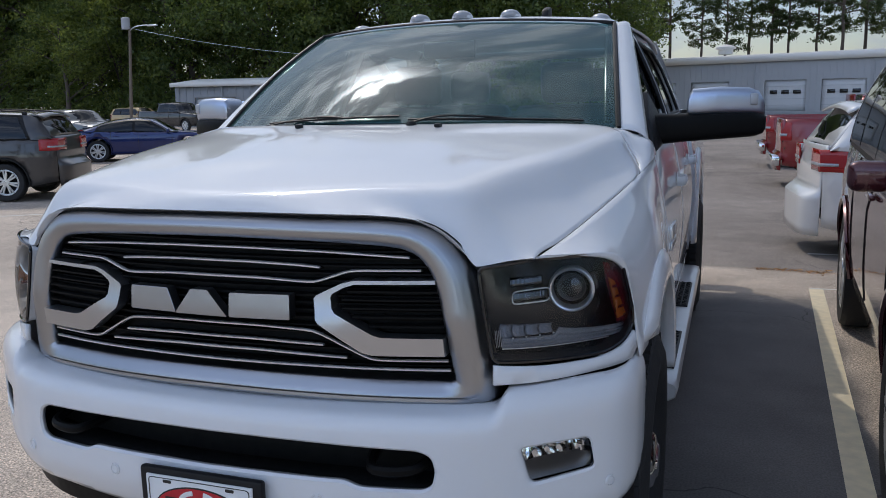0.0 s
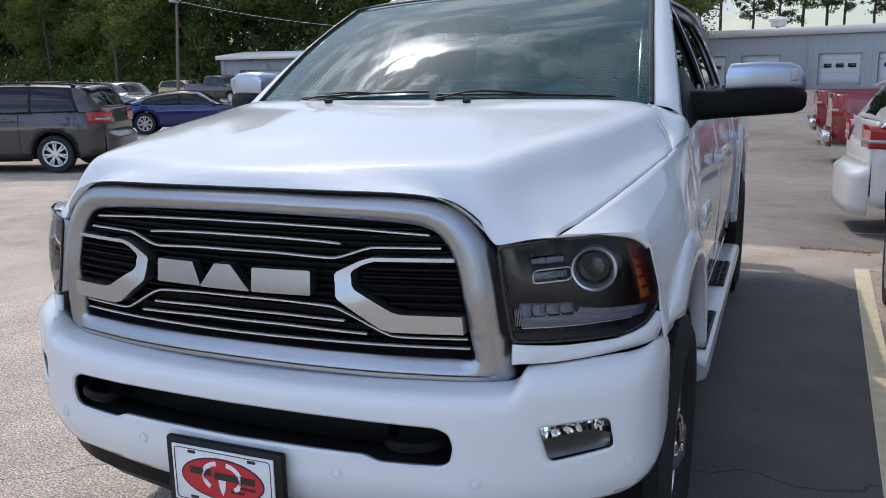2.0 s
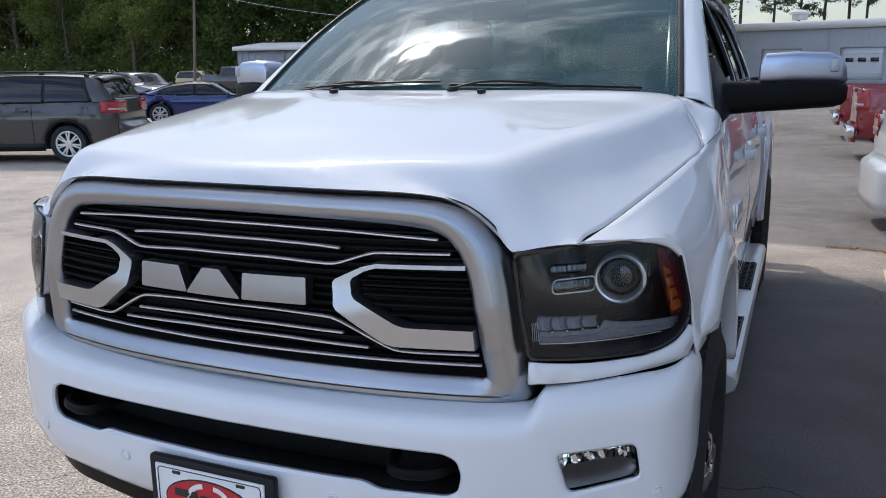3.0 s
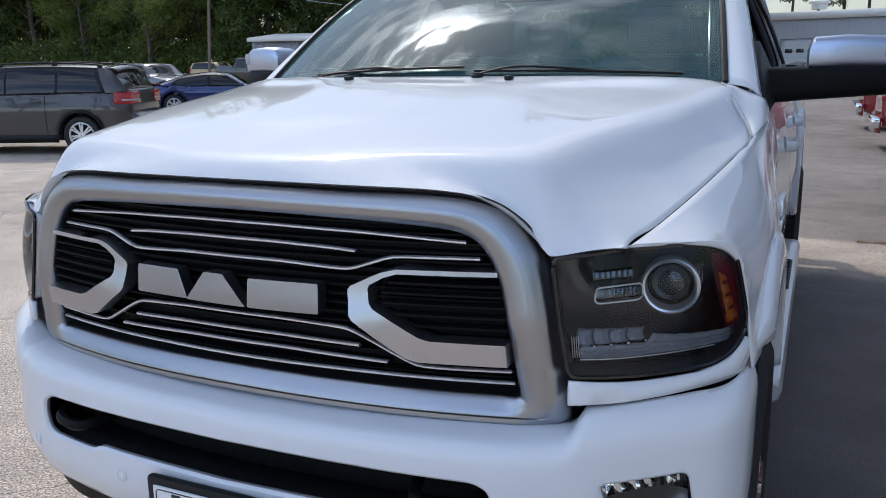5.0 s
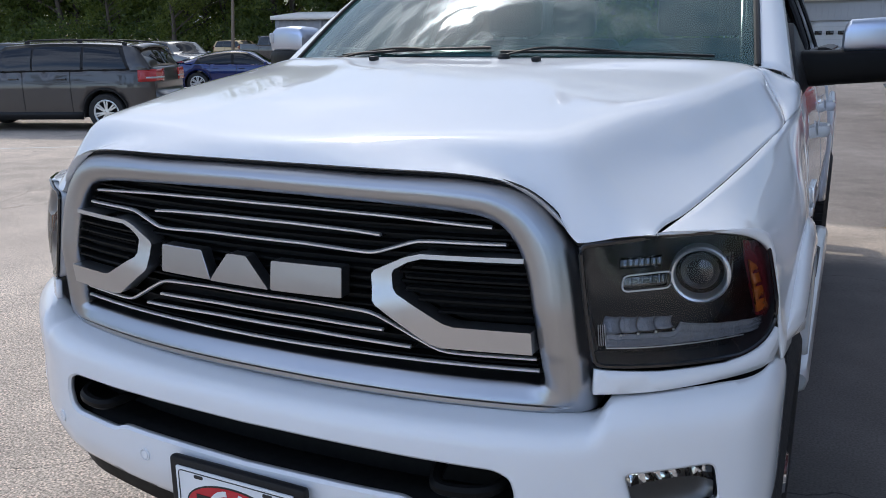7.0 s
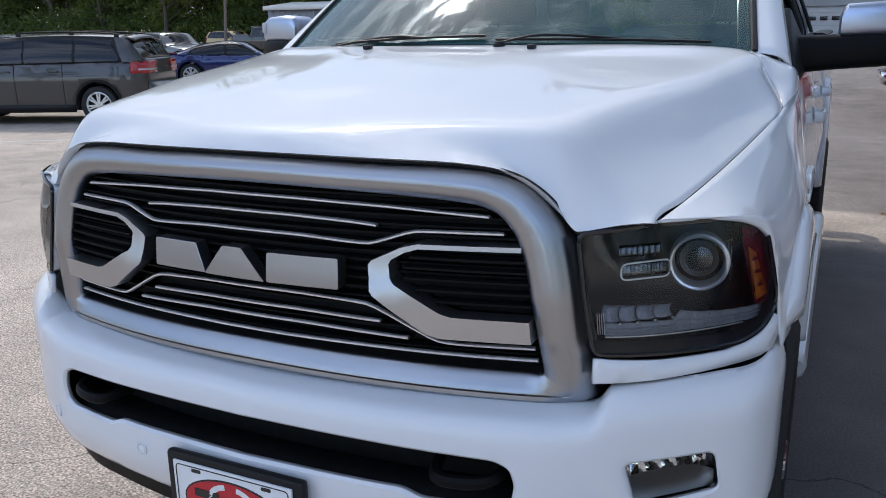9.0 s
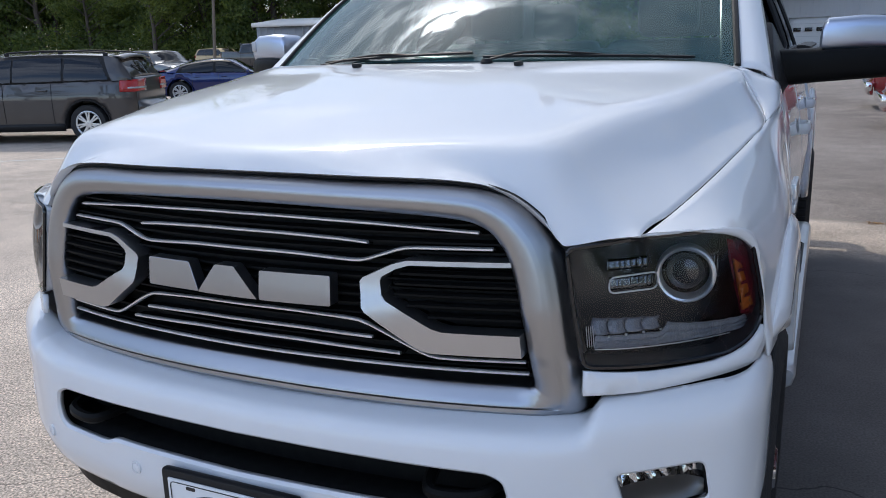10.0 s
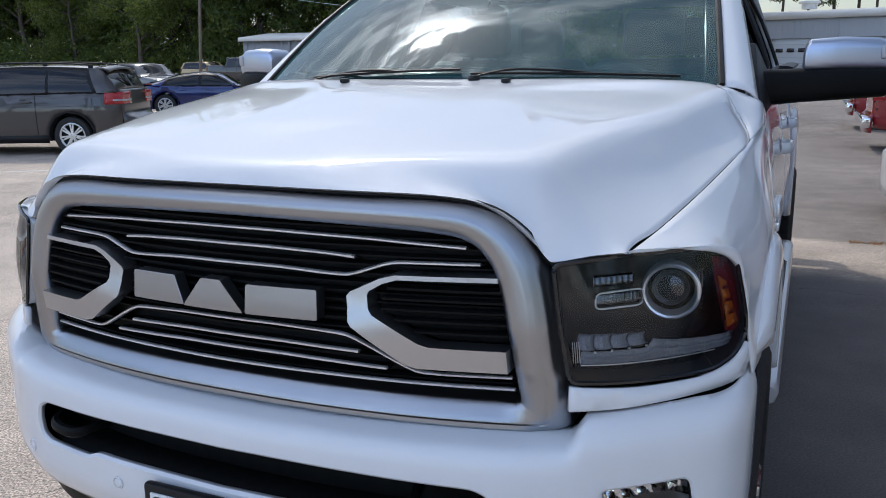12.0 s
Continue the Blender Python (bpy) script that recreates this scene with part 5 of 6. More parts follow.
        for i in range(int((y1 - y0) / 0.03)):
            for j in range(4):
                m = Matrix.Translation((sg * (0.90 + 0.03 * j), y0 + 0.02 + 0.03 * i, 0.497)) @ Matrix.Rotation(radians(45 if (i + j) % 2 else -45), 4, 'Z')
                box((0.024, 0.007, 0.006), turn=m, bm=nub)
        part("tread_studs", nub, BLACK, po, kind="stuff")
    for y in (1.75, 2.55, 3.45):
        part("step_bracket", box((0.25, 0.06, 0.04), (sg * 0.80, y, 0.43), 0.01), BLACK, step)
    # rocker below the doors
    rows = [[Vector((sg * x, y, z)) for y in np.linspace(1.44, 3.92, 12)] for x, z in ((0.945, 0.56), (0.94, 0.50), (0.90, 0.45), (0.70, 0.44))]
    part("rocker_panel", grid(rows, out=(sg, 0, -0.2)), WHITE, truck, thick=0.004)
    build_mirror(sg)


def build_mirror(sg):
    mirror = empty_part("towing_mirror", truck, "black towing mirror with polished cap")
    # triangular foot on the door
    foot = prism([(1.47, 1.375), (1.50, 1.50), (1.66, 1.60), (1.80, 1.52), (1.80, 1.40)], side_surface(sg, 0.025), (-sg * 0.04, 0, 0), 0.01)
    part("mirror_foot", foot, BLACK, mirror)

    def body(stations, n, power):
        rows = []
        for x, y0, y1, z0, z1 in stations:
            ring = []
            for k in range(n):
                t = 2 * math.pi * (k + 0.5) / n
                c, s_ = math.cos(t), math.sin(t)
                c, s_ = math.copysign(abs(c)**power, c), math.copysign(abs(s_)**power, s_)
                ring.append(Vector((sg * x - (0.03 if sg < 0 else 0.0), 0.45 * max(0.0, x - 1.03) + (y0 + y1) / 2 + (y1 - y0) / 2 * c, (z0 + z1) / 2 + (z1 - z0) / 2 * s_)))
            rows.append(ring)
        bm = grid(rows, closed=True)
        bm.verts.ensure_lookup_table()
        bm.faces.new(bm.verts[:n])
        bm.faces.new(bm.verts[-n:])
        bmesh.ops.recalc_face_normals(bm, faces=bm.faces)
        return bm
    # arm and lower housing: one body that widens outwards
    part("mirror_housing", body(((0.87, 1.64, 1.78, 1.39, 1.508), (0.92, 1.66, 1.80, 1.393, 1.511), (0.98, 1.68, 1.83, 1.398, 1.512), (1.02, 1.685, 1.86, 1.402, 1.514), (1.145, 1.685, 1.865, 1.409, 1.516), (1.275, 1.70, 1.87, 1.416, 1.514), (1.308, 1.725, 1.86, 1.426, 1.505), (1.321, 1.76, 1.83, 1.443, 1.492)), 20, 0.5), SLATBLACK, mirror, "black plastic mirror housing", angle=50)
    part("mirror_cap", body(((1.023, 1.73, 1.85, 1.503, 1.558), (1.030, 1.705, 1.86, 1.501, 1.591), (1.045, 1.697, 1.865, 1.499, 1.608), (1.145, 1.70, 1.87, 1.499, 1.615), (1.253, 1.71, 1.87, 1.499, 1.610), (1.291, 1.72, 1.865, 1.499, 1.593), (1.310, 1.74, 1.855, 1.501, 1.563), (1.316, 1.77, 1.84, 1.503, 1.536)), 24, 0.5), CHROME_BLUE, mirror, "polished chrome mirror cap", angle=50)
    part("turn_lamp", box((0.034, 0.02, 0.046), (sg * 1.270 - (0.03 if sg < 0 else 0.0), 1.824, 1.563), 0.008, 3, Matrix.Rotation(sg * 0.42, 4, 'Z')), LAMPGREY, mirror)
    part("mirror_glass", box((0.25, 0.006, 0.185), (sg * 1.165, 1.934, 1.505), 0.002), CHROME, mirror)


def empty_part(name, parent, label=""):
    ob = new(name)
    ob.parent = parent
    return tagged(ob, label)


def build_inside():
    # dashboard
    rows = []
    for y, z in ((1.16, 1.40), (1.25, 1.475), (1.45, 1.475), (1.62, 1.45), (1.72, 1.38), (1.70, 1.10), (1.66, 0.9)):
        rows.append([Vector((x, y + 0.12 * (x / 0.8)**2, z - 0.02 * (x / 0.8)**2)) for x in np.linspace(-0.78, 0.78, 17)])
    part("dashboard", grid(rows, out=(0, 0, 1)), SEATGREY, truck, "grey padded dashboard", thick=0.02)
    wheel = Matrix.Translation((0.40, 1.80, 1.36)) @ Matrix.Rotation(radians(-65), 4, 'X')
    ring = [wheel @ Vector((0.185 * math.cos(t), 0.185 * math.sin(t), 0)) for t in np.linspace(0, 2 * math.pi, 36, endpoint=False)]
    w = part("steering_wheel", tube(ring, 0.017, 8, closed=True), SEAT, truck, "dark leather steering wheel")
    part("wheel_hub", box((0.20, 0.13, 0.05), bevel=0.02, turn=wheel), SEAT, w)

    def seat(x, y, wide, mat):
        s = empty_part("seat", truck, "dark leather cab seat with headrest")
        part("seat_back", box((wide, 0.13, 0.60), (x, y, 1.25), 0.05, 3), mat, s)
        part("seat_base", box((wide, 0.50, 0.16), (x, y - 0.25, 0.95), 0.05, 3), mat, s)
        part("headrest", box((0.26, 0.11, 0.20), (x, y + 0.02, 1.66), 0.045, 3), mat, s)
        for d in (-0.06, 0.06):
            part("headrest_post", tube([(x + d, y, 1.50), (x + d, y + 0.01, 1.60)], 0.007, 6), CHROME, s)
    seat(0.40, 2.50, 0.52, SEAT)
    seat(-0.40, 2.50, 0.52, SEAT)
    seat(0.42, 3.50, 0.55, SEAT)
    seat(-0.42, 3.50, 0.55, SEAT)
    part("rear_view_mirror", box((0.24, 0.02, 0.075), (0.0, 1.86, 1.80), 0.01), BLACK, truck)
    # cab back wall with its window
    hole = rounded([(-0.60, 1.50), (0.60, 1.50), (0.55, 1.84), (-0.55, 1.84)], 0.04)
    bm = patch([(-0.88, 0.7), (0.88, 0.7), (0.88, 1.5), (0.72, 1.92), (-0.72, 1.92), (-0.88, 1.5)], [hole], lambda x, z: Vector((x, 3.86, z)), 0.08, out=(0, -1, 0))
    part("cab_back", bm, SEATGREY, truck, thick=0.02)
    g = part("rear_window", patch(hole, [], lambda x, z: Vector((x, 3.865, z)), 0.2, out=(0, -1, 0)), REARGLASS, truck, "lightly tinted rear cab window")
    g.visible_shadow = False
    part("headliner", box((1.36, 1.5, 0.02), (0, 2.95, 1.90), 0.005), SEATGREY, truck)
    part("cab_floor", box((1.80, 2.5, 0.05), (0, 2.6, 0.62), 0.01), DARK, truck)
    part("firewall", box((1.70, 0.04, 0.75), (0, 1.30, 1.03), 0.01), DARK, truck)
    # dark boxes, unseen, added to keep the gaps between the panels dark
    part("radiator_support", box((1.30, 0.06, 0.70), (0, 0.30, 0.85), 0.01), DARK, truck)
    part("engine_cover", box((1.40, 0.75, 0.06), (0, 0.75, 1.16), 0.01), DARK, truck)
    part("chassis_frame", box((0.85, 5.4, 0.16), (0, 3.1, 0.52), 0.02), DARK, truck)
    part("axle", tube([(-0.85, AX_F, HUB_Z), (0.85, AX_F, HUB_Z)], 0.06, 12), DARK, truck)
    part("axle", tube([(-0.85, AX_R, HUB_Z), (0.85, AX_R, HUB_Z)], 0.06, 12), DARK, truck)
    part("bed_floor", box((1.6, 1.95, 0.05), (0, 4.9, 0.85), 0.01), BLACK, truck)
    part("tailgate", box((1.72, 0.06, 0.62), (0, 5.87, 1.16), 0.02), WHITE, truck)
    part("bed_front_wall", box((1.72, 0.05, 0.55), (0, 3.96, 1.15), 0.01), WHITE, truck)
    part("rear_bumper", box((1.9, 0.16, 0.20), (0, 5.98, 0.68), 0.04, 3), CHROME, truck)


def build_plate(bumper_y):
    y = bumper_y
    frame_ = part("plate_bracket", box((0.352, 0.022, 0.19), (-0.008, y, 0.597), 0.008), BLACK, truck, "black number plate bracket")
    part("plate", box((0.305, 0.006, 0.1525), (-0.008, y - 0.014, 0.600), 0.002), PLATEWHITE, frame_, "white dealer plate with a red oval")

    def oval(w, h, n=40):
        return [(-0.008 + w * math.cos(2 * math.pi * k / n), 0.600 + h * math.sin(2 * math.pi * k / n)) for k in range(n)]

    def flat(d):
        return lambda a, b: Vector((a, y - d, b))
    part("plate_line", tube([flat(0.0175)(a, b) for a, b in rounded([(-0.152, 0.530), (0.136, 0.530), (0.136, 0.670), (-0.152, 0.670)], 0.01)], 0.0012, 4, closed=True), PLATEBLACK, frame_)
    part("plate_oval_rim", prism(oval(0.125, 0.057), flat(0.0180), (0, 0.002, 0)), PLATEBLACK, frame_)
    part("plate_oval", prism(oval(0.121, 0.053), flat(0.0186), (0, 0.002, 0)), PLATERED, frame_, "red oval emblem")
    for sg in (-1, 1):
        arc = [(-0.008 + sg * (0.008 + 0.048 * math.sin(t)), 0.606 + 0.036 * math.cos(t)) for t in np.linspace(0.15, 2.5, 14)]
        part("plate_emblem", tube([flat(0.0192)(a, b) for a, b in arc], 0.004, 6, flat=(0.0008, 0.0045)), PLATEWHITE, frame_)
    part("plate_emblem", prism([(-0.020, 0.606), (0.004, 0.606), (0.000, 0.575), (-0.008, 0.556), (-0.016, 0.575)], flat(0.0192), (0, 0.001, 0)), PLATEWHITE, frame_)
    for a0, a1, b0, b1 in ((-0.104, -0.040, 0.606, 0.624), (-0.030, 0.090, 0.600, 0.618), (0.046, 0.090, 0.584, 0.590), (0.018, 0.056, 0.570, 0.576), (-0.045, 0.028, 0.535, 0.540)):
        part("plate_bar", prism([(a0, b0), (a1, b0), (a1, b1), (a0, b1)], flat(0.0200), (0, 0.001, 0)), PLATEBLACK, frame_)
    for a in (-0.098, 0.082):
        for b in (0.662, 0.538):
            part("plate_slot", prism(rounded([(a - 0.012, b - 0.004), (a + 0.012, b - 0.004), (a + 0.012, b + 0.004), (a - 0.012, b + 0.004)], 0.003), flat(0.0180), (0, 0.001, 0)), PLATEBLACK, frame_)


build_bumper()
build_grille()
build_hood()
for side in (-1, 1):
    build_headlight(side)
    build_fender(side)
    build_wheel(side, AX_F)
    build_wheel(side, AX_R, True)
    build_side(side)
build_cab()
build_inside()
build_plate(-0.095)


# ---- other vehicles ----
def make_car(name, label, category, paint, L, W, H, belt, nose, cowl, roof_f, roof_r, tail, tail_z, base, tyre, windows, tail_lamp, rails=False, lower=None, at=(0, 0), heading=0.0, group="", cuts=(), bed=None, clear=0.24):
    """A parked car. Its nose points along -y before it is turned; cowl, roof_f, roof_r and tail are distances from the nose,
    windows the stretches of glass along the cabin side, each (from, to) from 0 at the cowl to 1 at the tail."""
    car = empty(name, label, category, group)
    y0, hw = -L / 2, W / 2
    zf = nose
    wheels = (y0 + base[0], y0 + base[1])

    def plan(y):
        d = max(0.0, (abs(y) - (L / 2 - 0.55)) / 0.55)
        return hw * (1 - 0.20 * d**2.2)

    def body_x(y, z):
        v = (z - clear) / (belt - clear)
        return plan(y) * (1 - 0.05 * (1 - v)**3 - 0.045 * max(0, v)**3 + 0.012 * math.exp(-((v - 0.72) / 0.07)**2))

    def deck(y):
        """Height of the body's upper edge."""
        d = y - y0
        if d < cowl:
            return lerp(zf, belt, smooth(d / cowl) * 0.55 + 0.45 * d / cowl)
        if bed is not None and d > tail:
            return bed
        return lerp(belt, belt + 0.05, (d - cowl) / (L - cowl)) if bed is None else belt
    arches = [arch(wy, tyre + 0.075, tyre + 0.085, tyre, 14, clear + 0.02) for wy in wheels]
    ys = np.linspace(L / 2, -L / 2, 34)
    outline = [(y0 + 0.02, clear + 0.08)] + arches[0] + arches[1] + [(L / 2 - 0.02, clear + 0.10)] + [(float(y), deck(float(y))) for y in ys]
    for sg in (-1, 1):
        side_ob = part("side_panel", patch(outline, [], lambda y, z: Vector((sg * body_x(y, z), y, z)), 0.11, out=(sg, 0, 0)), paint, car, thick=0.01)
        for cut in cuts:
            yc = y0 + cut
            part("door_gap", tube([(sg * (body_x(yc, z) + 0.001), yc, z) for z in np.linspace(clear + 0.12, deck(yc) - 0.01, 8)], 0.006, 4), DARK, side_ob)
        for cut in cuts[1:]:
            hy = y0 + cut - 0.16
            c = Vector((sg * (body_x(hy, belt - 0.10) + 0.02), hy, belt - 0.10))
            part("door_handle", box((0.03, 0.18, 0.03), c, 0.01), paint, side_ob)
        if lower:
            rows = [[Vector((sg * (body_x(y, z) + 0.012), y, z)) for y in np.linspace(wheels[0] + tyre + 0.09, wheels[1] - tyre - 0.09, 10)] for z in (clear - 0.02, clear + 0.06, clear + 0.12)]
            part("side_sill", grid(rows, out=(sg, 0, 0)), lower, side_ob, thick=0.01)
        for wy, arc in zip(wheels, arches):
            rows = [[Vector((sg * x, y, z)) for y, z in arc] for x in (hw * 0.97, hw * 0.55)]
            part("wheel_well", grid(rows), DARK, side_ob, thick=0.005)
            lipr = [Vector((sg * (body_x(y, z) + 0.006), y, z)) for y, z in arc]
            part("arch_lip", tube(lipr, 0.016, 6), lower or paint, side_ob)
            x0 = sg * hw * 0.985
            w = part("wheel", lathe([(x0 - sg * 0.20, tyre * 0.66), (x0 - sg * 0.20, tyre * 0.94), (x0 - sg * 0.17, tyre), (x0 - sg * 0.035, tyre), (x0 - sg * 0.004, tyre * 0.94), (x0, tyre * 0.80), (x0 - sg * 0.012, tyre * 0.68)], 36, 'X', (0, wy, tyre)), RUBBER, car, "black tyre on a silver wheel")
            part("rim", lathe([(x0 - sg * 0.012, tyre * 0.69), (x0 - sg * 0.02, tyre * 0.62), (x0 - sg * 0.06, tyre * 0.60), (x0 - sg * 0.09, tyre * 0.3), (x0 - sg * 0.09, 0.01)], 30, 'X', (0, wy, tyre)), BLACK, w)
            for k in range(14):
                m = Matrix.Translation((x0 - sg * 0.018, wy, tyre)) @ Matrix.Rotation(2 * math.pi * (k // 2 + (0.30 if k % 2 else -0.30) * 0.5) / 7, 4, 'X') @ Matrix.Translation((0, 0, tyre * 0.36))
                part("spoke", box((0.025, tyre * 0.10, tyre * 0.56), bevel=0.006, seg=1, turn=m), RIM, w)
            part("rim_lip", lathe([(x0 - sg * 0.010, tyre * 0.69), (x0 - sg * 0.008, tyre * 0.66), (x0 - sg * 0.02, tyre * 0.60), (x0 - sg * 0.03, tyre * 0.60)], 30, 'X', (0, wy, tyre)), RIM, w)
            part("hub", lathe([(x0 - sg * 0.03, tyre * 0.2), (x0 - sg * 0.002, tyre * 0.18), (x0, 0.005)], 20, 'X', (0, wy, tyre)), RIM, w)
    # strip over the top: hood, windscreen, roof, rear glass
    top = [(0.0, zf), (0.12, zf + 0.05), (cowl * 0.5, lerp(zf + 0.06, belt + 0.02, 0.55)), (cowl, belt + 0.02), (roof_f, H - 0.05), (lerp(roof_f, roof_r, 0.45), H), (roof_r, H - 0.05), (tail, tail_z)]
    roofw = hw * 0.74

    def strip(d0, d1, n, lift=0.0, inset=1.0):
        rows = []
        for i in range(n + 1):
            d = lerp(d0, d1, i / n)
            z = spline_value([q[0] for q in top], [q[1] for q in top], d)
            if d <= cowl:
                h = body_x(y0 + d, deck(y0 + d))
            elif d < roof_f:
                h = lerp(hw * 0.93, roofw, (d - cowl) / (roof_f - cowl))
            elif d < roof_r:
                h = roofw
            else:
                h = lerp(roofw, hw * (0.80 if bed is None else 0.85), (d - roof_r) / max(0.01, tail - roof_r))
            crown = 0.05
            row = []
            for k in range(17):
                u = -1 + 2 * k / 16
                zz = z - crown * u * u * (1 if d > cowl else 0.0) + lift
                if d <= cowl:
                    zz = lerp(z, deck(y0 + d), u**4) + lift
                row.append(Vector((u * h * inset, y0 + d + (0.10 * u * u if d < roof_f and d > cowl * 0.9 else 0) + (0.14 * u * u if d < 0.3 else 0), zz)))
            rows.append(row)
        return rows
    part("hood", grid(strip(0, cowl, 10), out=(0, 0, 1)), paint, car, thick=0.01)
    part("cabin_top", grid(strip(cowl, tail, 26), out=(0, 0, 1)), paint, car, thick=0.01)
    g = part("windshield", grid(strip(cowl + 0.05, roof_f - 0.02, 8, 0.006, 0.93), out=(0, -1, 1)), CARGLASS, car, "tinted car windshield")
    if tail - roof_r > 0.12:
        part("rear_glass", grid(strip(lerp(roof_r, tail, 0.10), lerp(roof_r, tail, 0.92), 6, 0.008, 0.86), out=(0, 1, 1)), CARGLASS, car, "tinted rear window")
    if bed is None and H > 1.5:
        rows = [[p + Vector((0, 0.03 + q, lift)) for p in strip(d, d, 1, 0, 0.93)[0]] for d, q, lift in ((roof_r - 0.12, 0.0, 0.006), (roof_r + 0.02, 0.04, 0.012), (roof_r + 0.10, 0.06, 0.020))]
        part("roof_spoiler", grid(rows, out=(0, 0, 1)), paint, car, thick=0.025)
        a = strip(lerp(roof_r, tail, 0.90), tail, 1, 0.02)[0][8]
        b = strip(lerp(roof_r, tail, 0.62), tail, 1, 0.03)[0][12]
        part("rear_wiper", tube([a, a.lerp(b, 0.3) + Vector((0, 0.02, 0.02)), b], 0.012, 5), BLACK, car, "black rear wiper")
    # cabin sides with their panes
    edge_d = np.linspace(cowl + 0.02, tail, 40)

    def cabin(a, b, sg, lift=0.0):
        d = lerp(cowl + 0.02, tail, a)
        r = strip(d, d, 1)[0][16]
        foot = Vector((body_x(y0 + d, belt) - 0.008, y0 + d, deck(y0 + d)))
        p = foot.lerp(Vector((r.x, r.y, r.z)), b)
        p.x += 0.035 * math.sin(math.pi * b) + lift
        return Vector((sg * p.x, p.y, p.z))
    for sg in (-1, 1):
        sh = part("cabin_side", grid([[cabin(a, b, sg) for a in np.linspace(0, 1, 32)] for b in np.linspace(0, 1, 6)], out=(sg, 0, 0)), BLACK if bed is None else paint, car, thick=0.01)
        for a0, a1 in windows:
            rows = []
            for b in np.linspace(0.06, 0.90, 5):
                k0 = a0 + (0.09 * b if a0 < 0.12 else 0.0)
                k1 = a1 - (0.06 * b if a1 > 0.88 else 0.0)
                rows.append([cabin(lerp(k0, k1, i / 10), b, sg, 0.008) for i in range(11)])
            part("side_window", grid(rows, out=(sg, 0, 0)), CARGLASS, sh, "dark tinted side window")
        if bed is None:
            rows = [[cabin(a, b, sg, 0.010) for a in np.linspace(0.905 - 0.05 * b, 1.0, 6)] for b in np.linspace(0, 1, 6)]
            part("rear_pillar", grid(rows, out=(sg, 0, 0)), paint, sh)
        m0 = cabin(0.10, 0.12, sg)
        part("door_mirror", box((0.17, 0.10, 0.13), m0 + Vector((sg * 0.11, 0, 0.02)), 0.04, 3), paint, car)
        if rails:
            pts = [cabin(a, 1.0, sg, -0.05) + Vector((0, 0, 0.055 + 0.02 * math.sin(math.pi * a))) for a in np.linspace(0.34, 0.86, 12)]
            rail = part("roof_rail", tube(pts, 0.016, 6), BLACK, car, "dark roof rail")
            for q in (pts[0], pts[6], pts[-1]):
                part("rail_foot", box((0.03, 0.09, 0.06), q - Vector((0, 0, 0.03)), 0.01), BLACK, rail)
        # lamps
        d0, z0, z1, wl = tail_lamp
        ye = L / 2
        rows = []
        for z in np.linspace(z0, z1, 5):
            row = []
            for k in range(9):
                s = k / 8
                if s < 0.5:
                    y = ye - d0 * (1 - s * 2)
                    row.append(Vector((sg * (body_x(y, z) + 0.012), y - 0.01, z)))
                else:
                    x = lerp(body_x(ye, z) + 0.012, body_x(ye, z) - wl, (s - 0.5) * 2)
                    row.append(Vector((sg * x, ye + 0.006 + 0.035 * (1 - (x / hw)**2), z)))
            rows.append(row)
        tl = part("tail_lamp", grid(rows, out=(sg, 1, 0)), REDLENS, car, "red tail lamp", thick=0.006)
        rows = [[p + Vector((sg * 0.004, 0.004, 0)) for p in r[2:]] for r in (rows[1], rows[1])]
        rows[1] = [p + Vector((0, 0, (z1 - z0) * 0.14)) for p in rows[1]]
        part("reversing_strip", grid(rows, out=(sg, 1, 0)), LAMPGREY, tl, thick=0.004)
        hl = [[Vector((sg * lerp(body_x(y0 + 0.25, zf), body_x(y0, zf) - 0.32, k / 6), y0 + lerp(0.28, -0.01, smooth(k / 4)) - 0.012, z)) for k in range(7)] for z in (zf - 0.17, zf - 0.02)]
        part("head_lamp", grid(hl, out=(sg * 0.4, -1, 0)), LAMPGREY, car, "clear head lamp", thick=0.02)
    # front and rear faces
    for end in (-1, 1):
        ye = end * L / 2
        zt = deck(ye) if end < 0 else (tail_z if bed is None else bed)
        rows = []
        for z in list(np.linspace(clear, 0.60, 5)) + list(np.linspace(0.63, 0.74, 5)) + list(np.linspace(0.78, zt, 8)):
            row = []
            zz = min(z, deck(ye))
            h = body_x(ye, zz)
            if end > 0 and z > deck(ye):
                h = lerp(h, hw * 0.80, (z - deck(ye)) / max(0.01, zt - deck(ye)))
            for k in range(17):
                u = -1 + 2 * k / 16
                bulge = 0.04 * (1 - u * u)
                push = (0.14 if end > 0 and bed is None else 0.08) * smooth((0.74 - z) / 0.12) * (1 - u**8)
                back = 0.0
                if end > 0 and bed is None and z > 0.64:
                    back = (L - tail - 0.0) * smooth((z - 0.9) / max(0.05, zt - 0.9)) * 0.92
                row.append(Vector((u * h, ye + end * (bulge + push) - end * back - (0.0 if end > 0 else 0.0), z)))
            rows.append(row)
        fo = part("rear_face" if end > 0 else "front_face", grid(rows, out=(0, end, 0)), paint, car, thick=0.01)
        part("number_plate", box((0.31, 0.008, 0.155), (0, ye + end * (0.044 if end > 0 else 0.125) - (0.03 if end > 0 else 0), 0.86 if end > 0 else 0.45), 0.002), PLATEWHITE, fo)
        rows = [[Vector((u * hw * 0.80, ye + end * (0.04 * (1 - u * u) + (0.14 if end > 0 and bed is None else 0.08) * (1 - (0.8 * u)**8) + 0.012), z)) for u in np.linspace(-1, 1, 11)] for z in (clear + 0.0, clear + 0.10)]
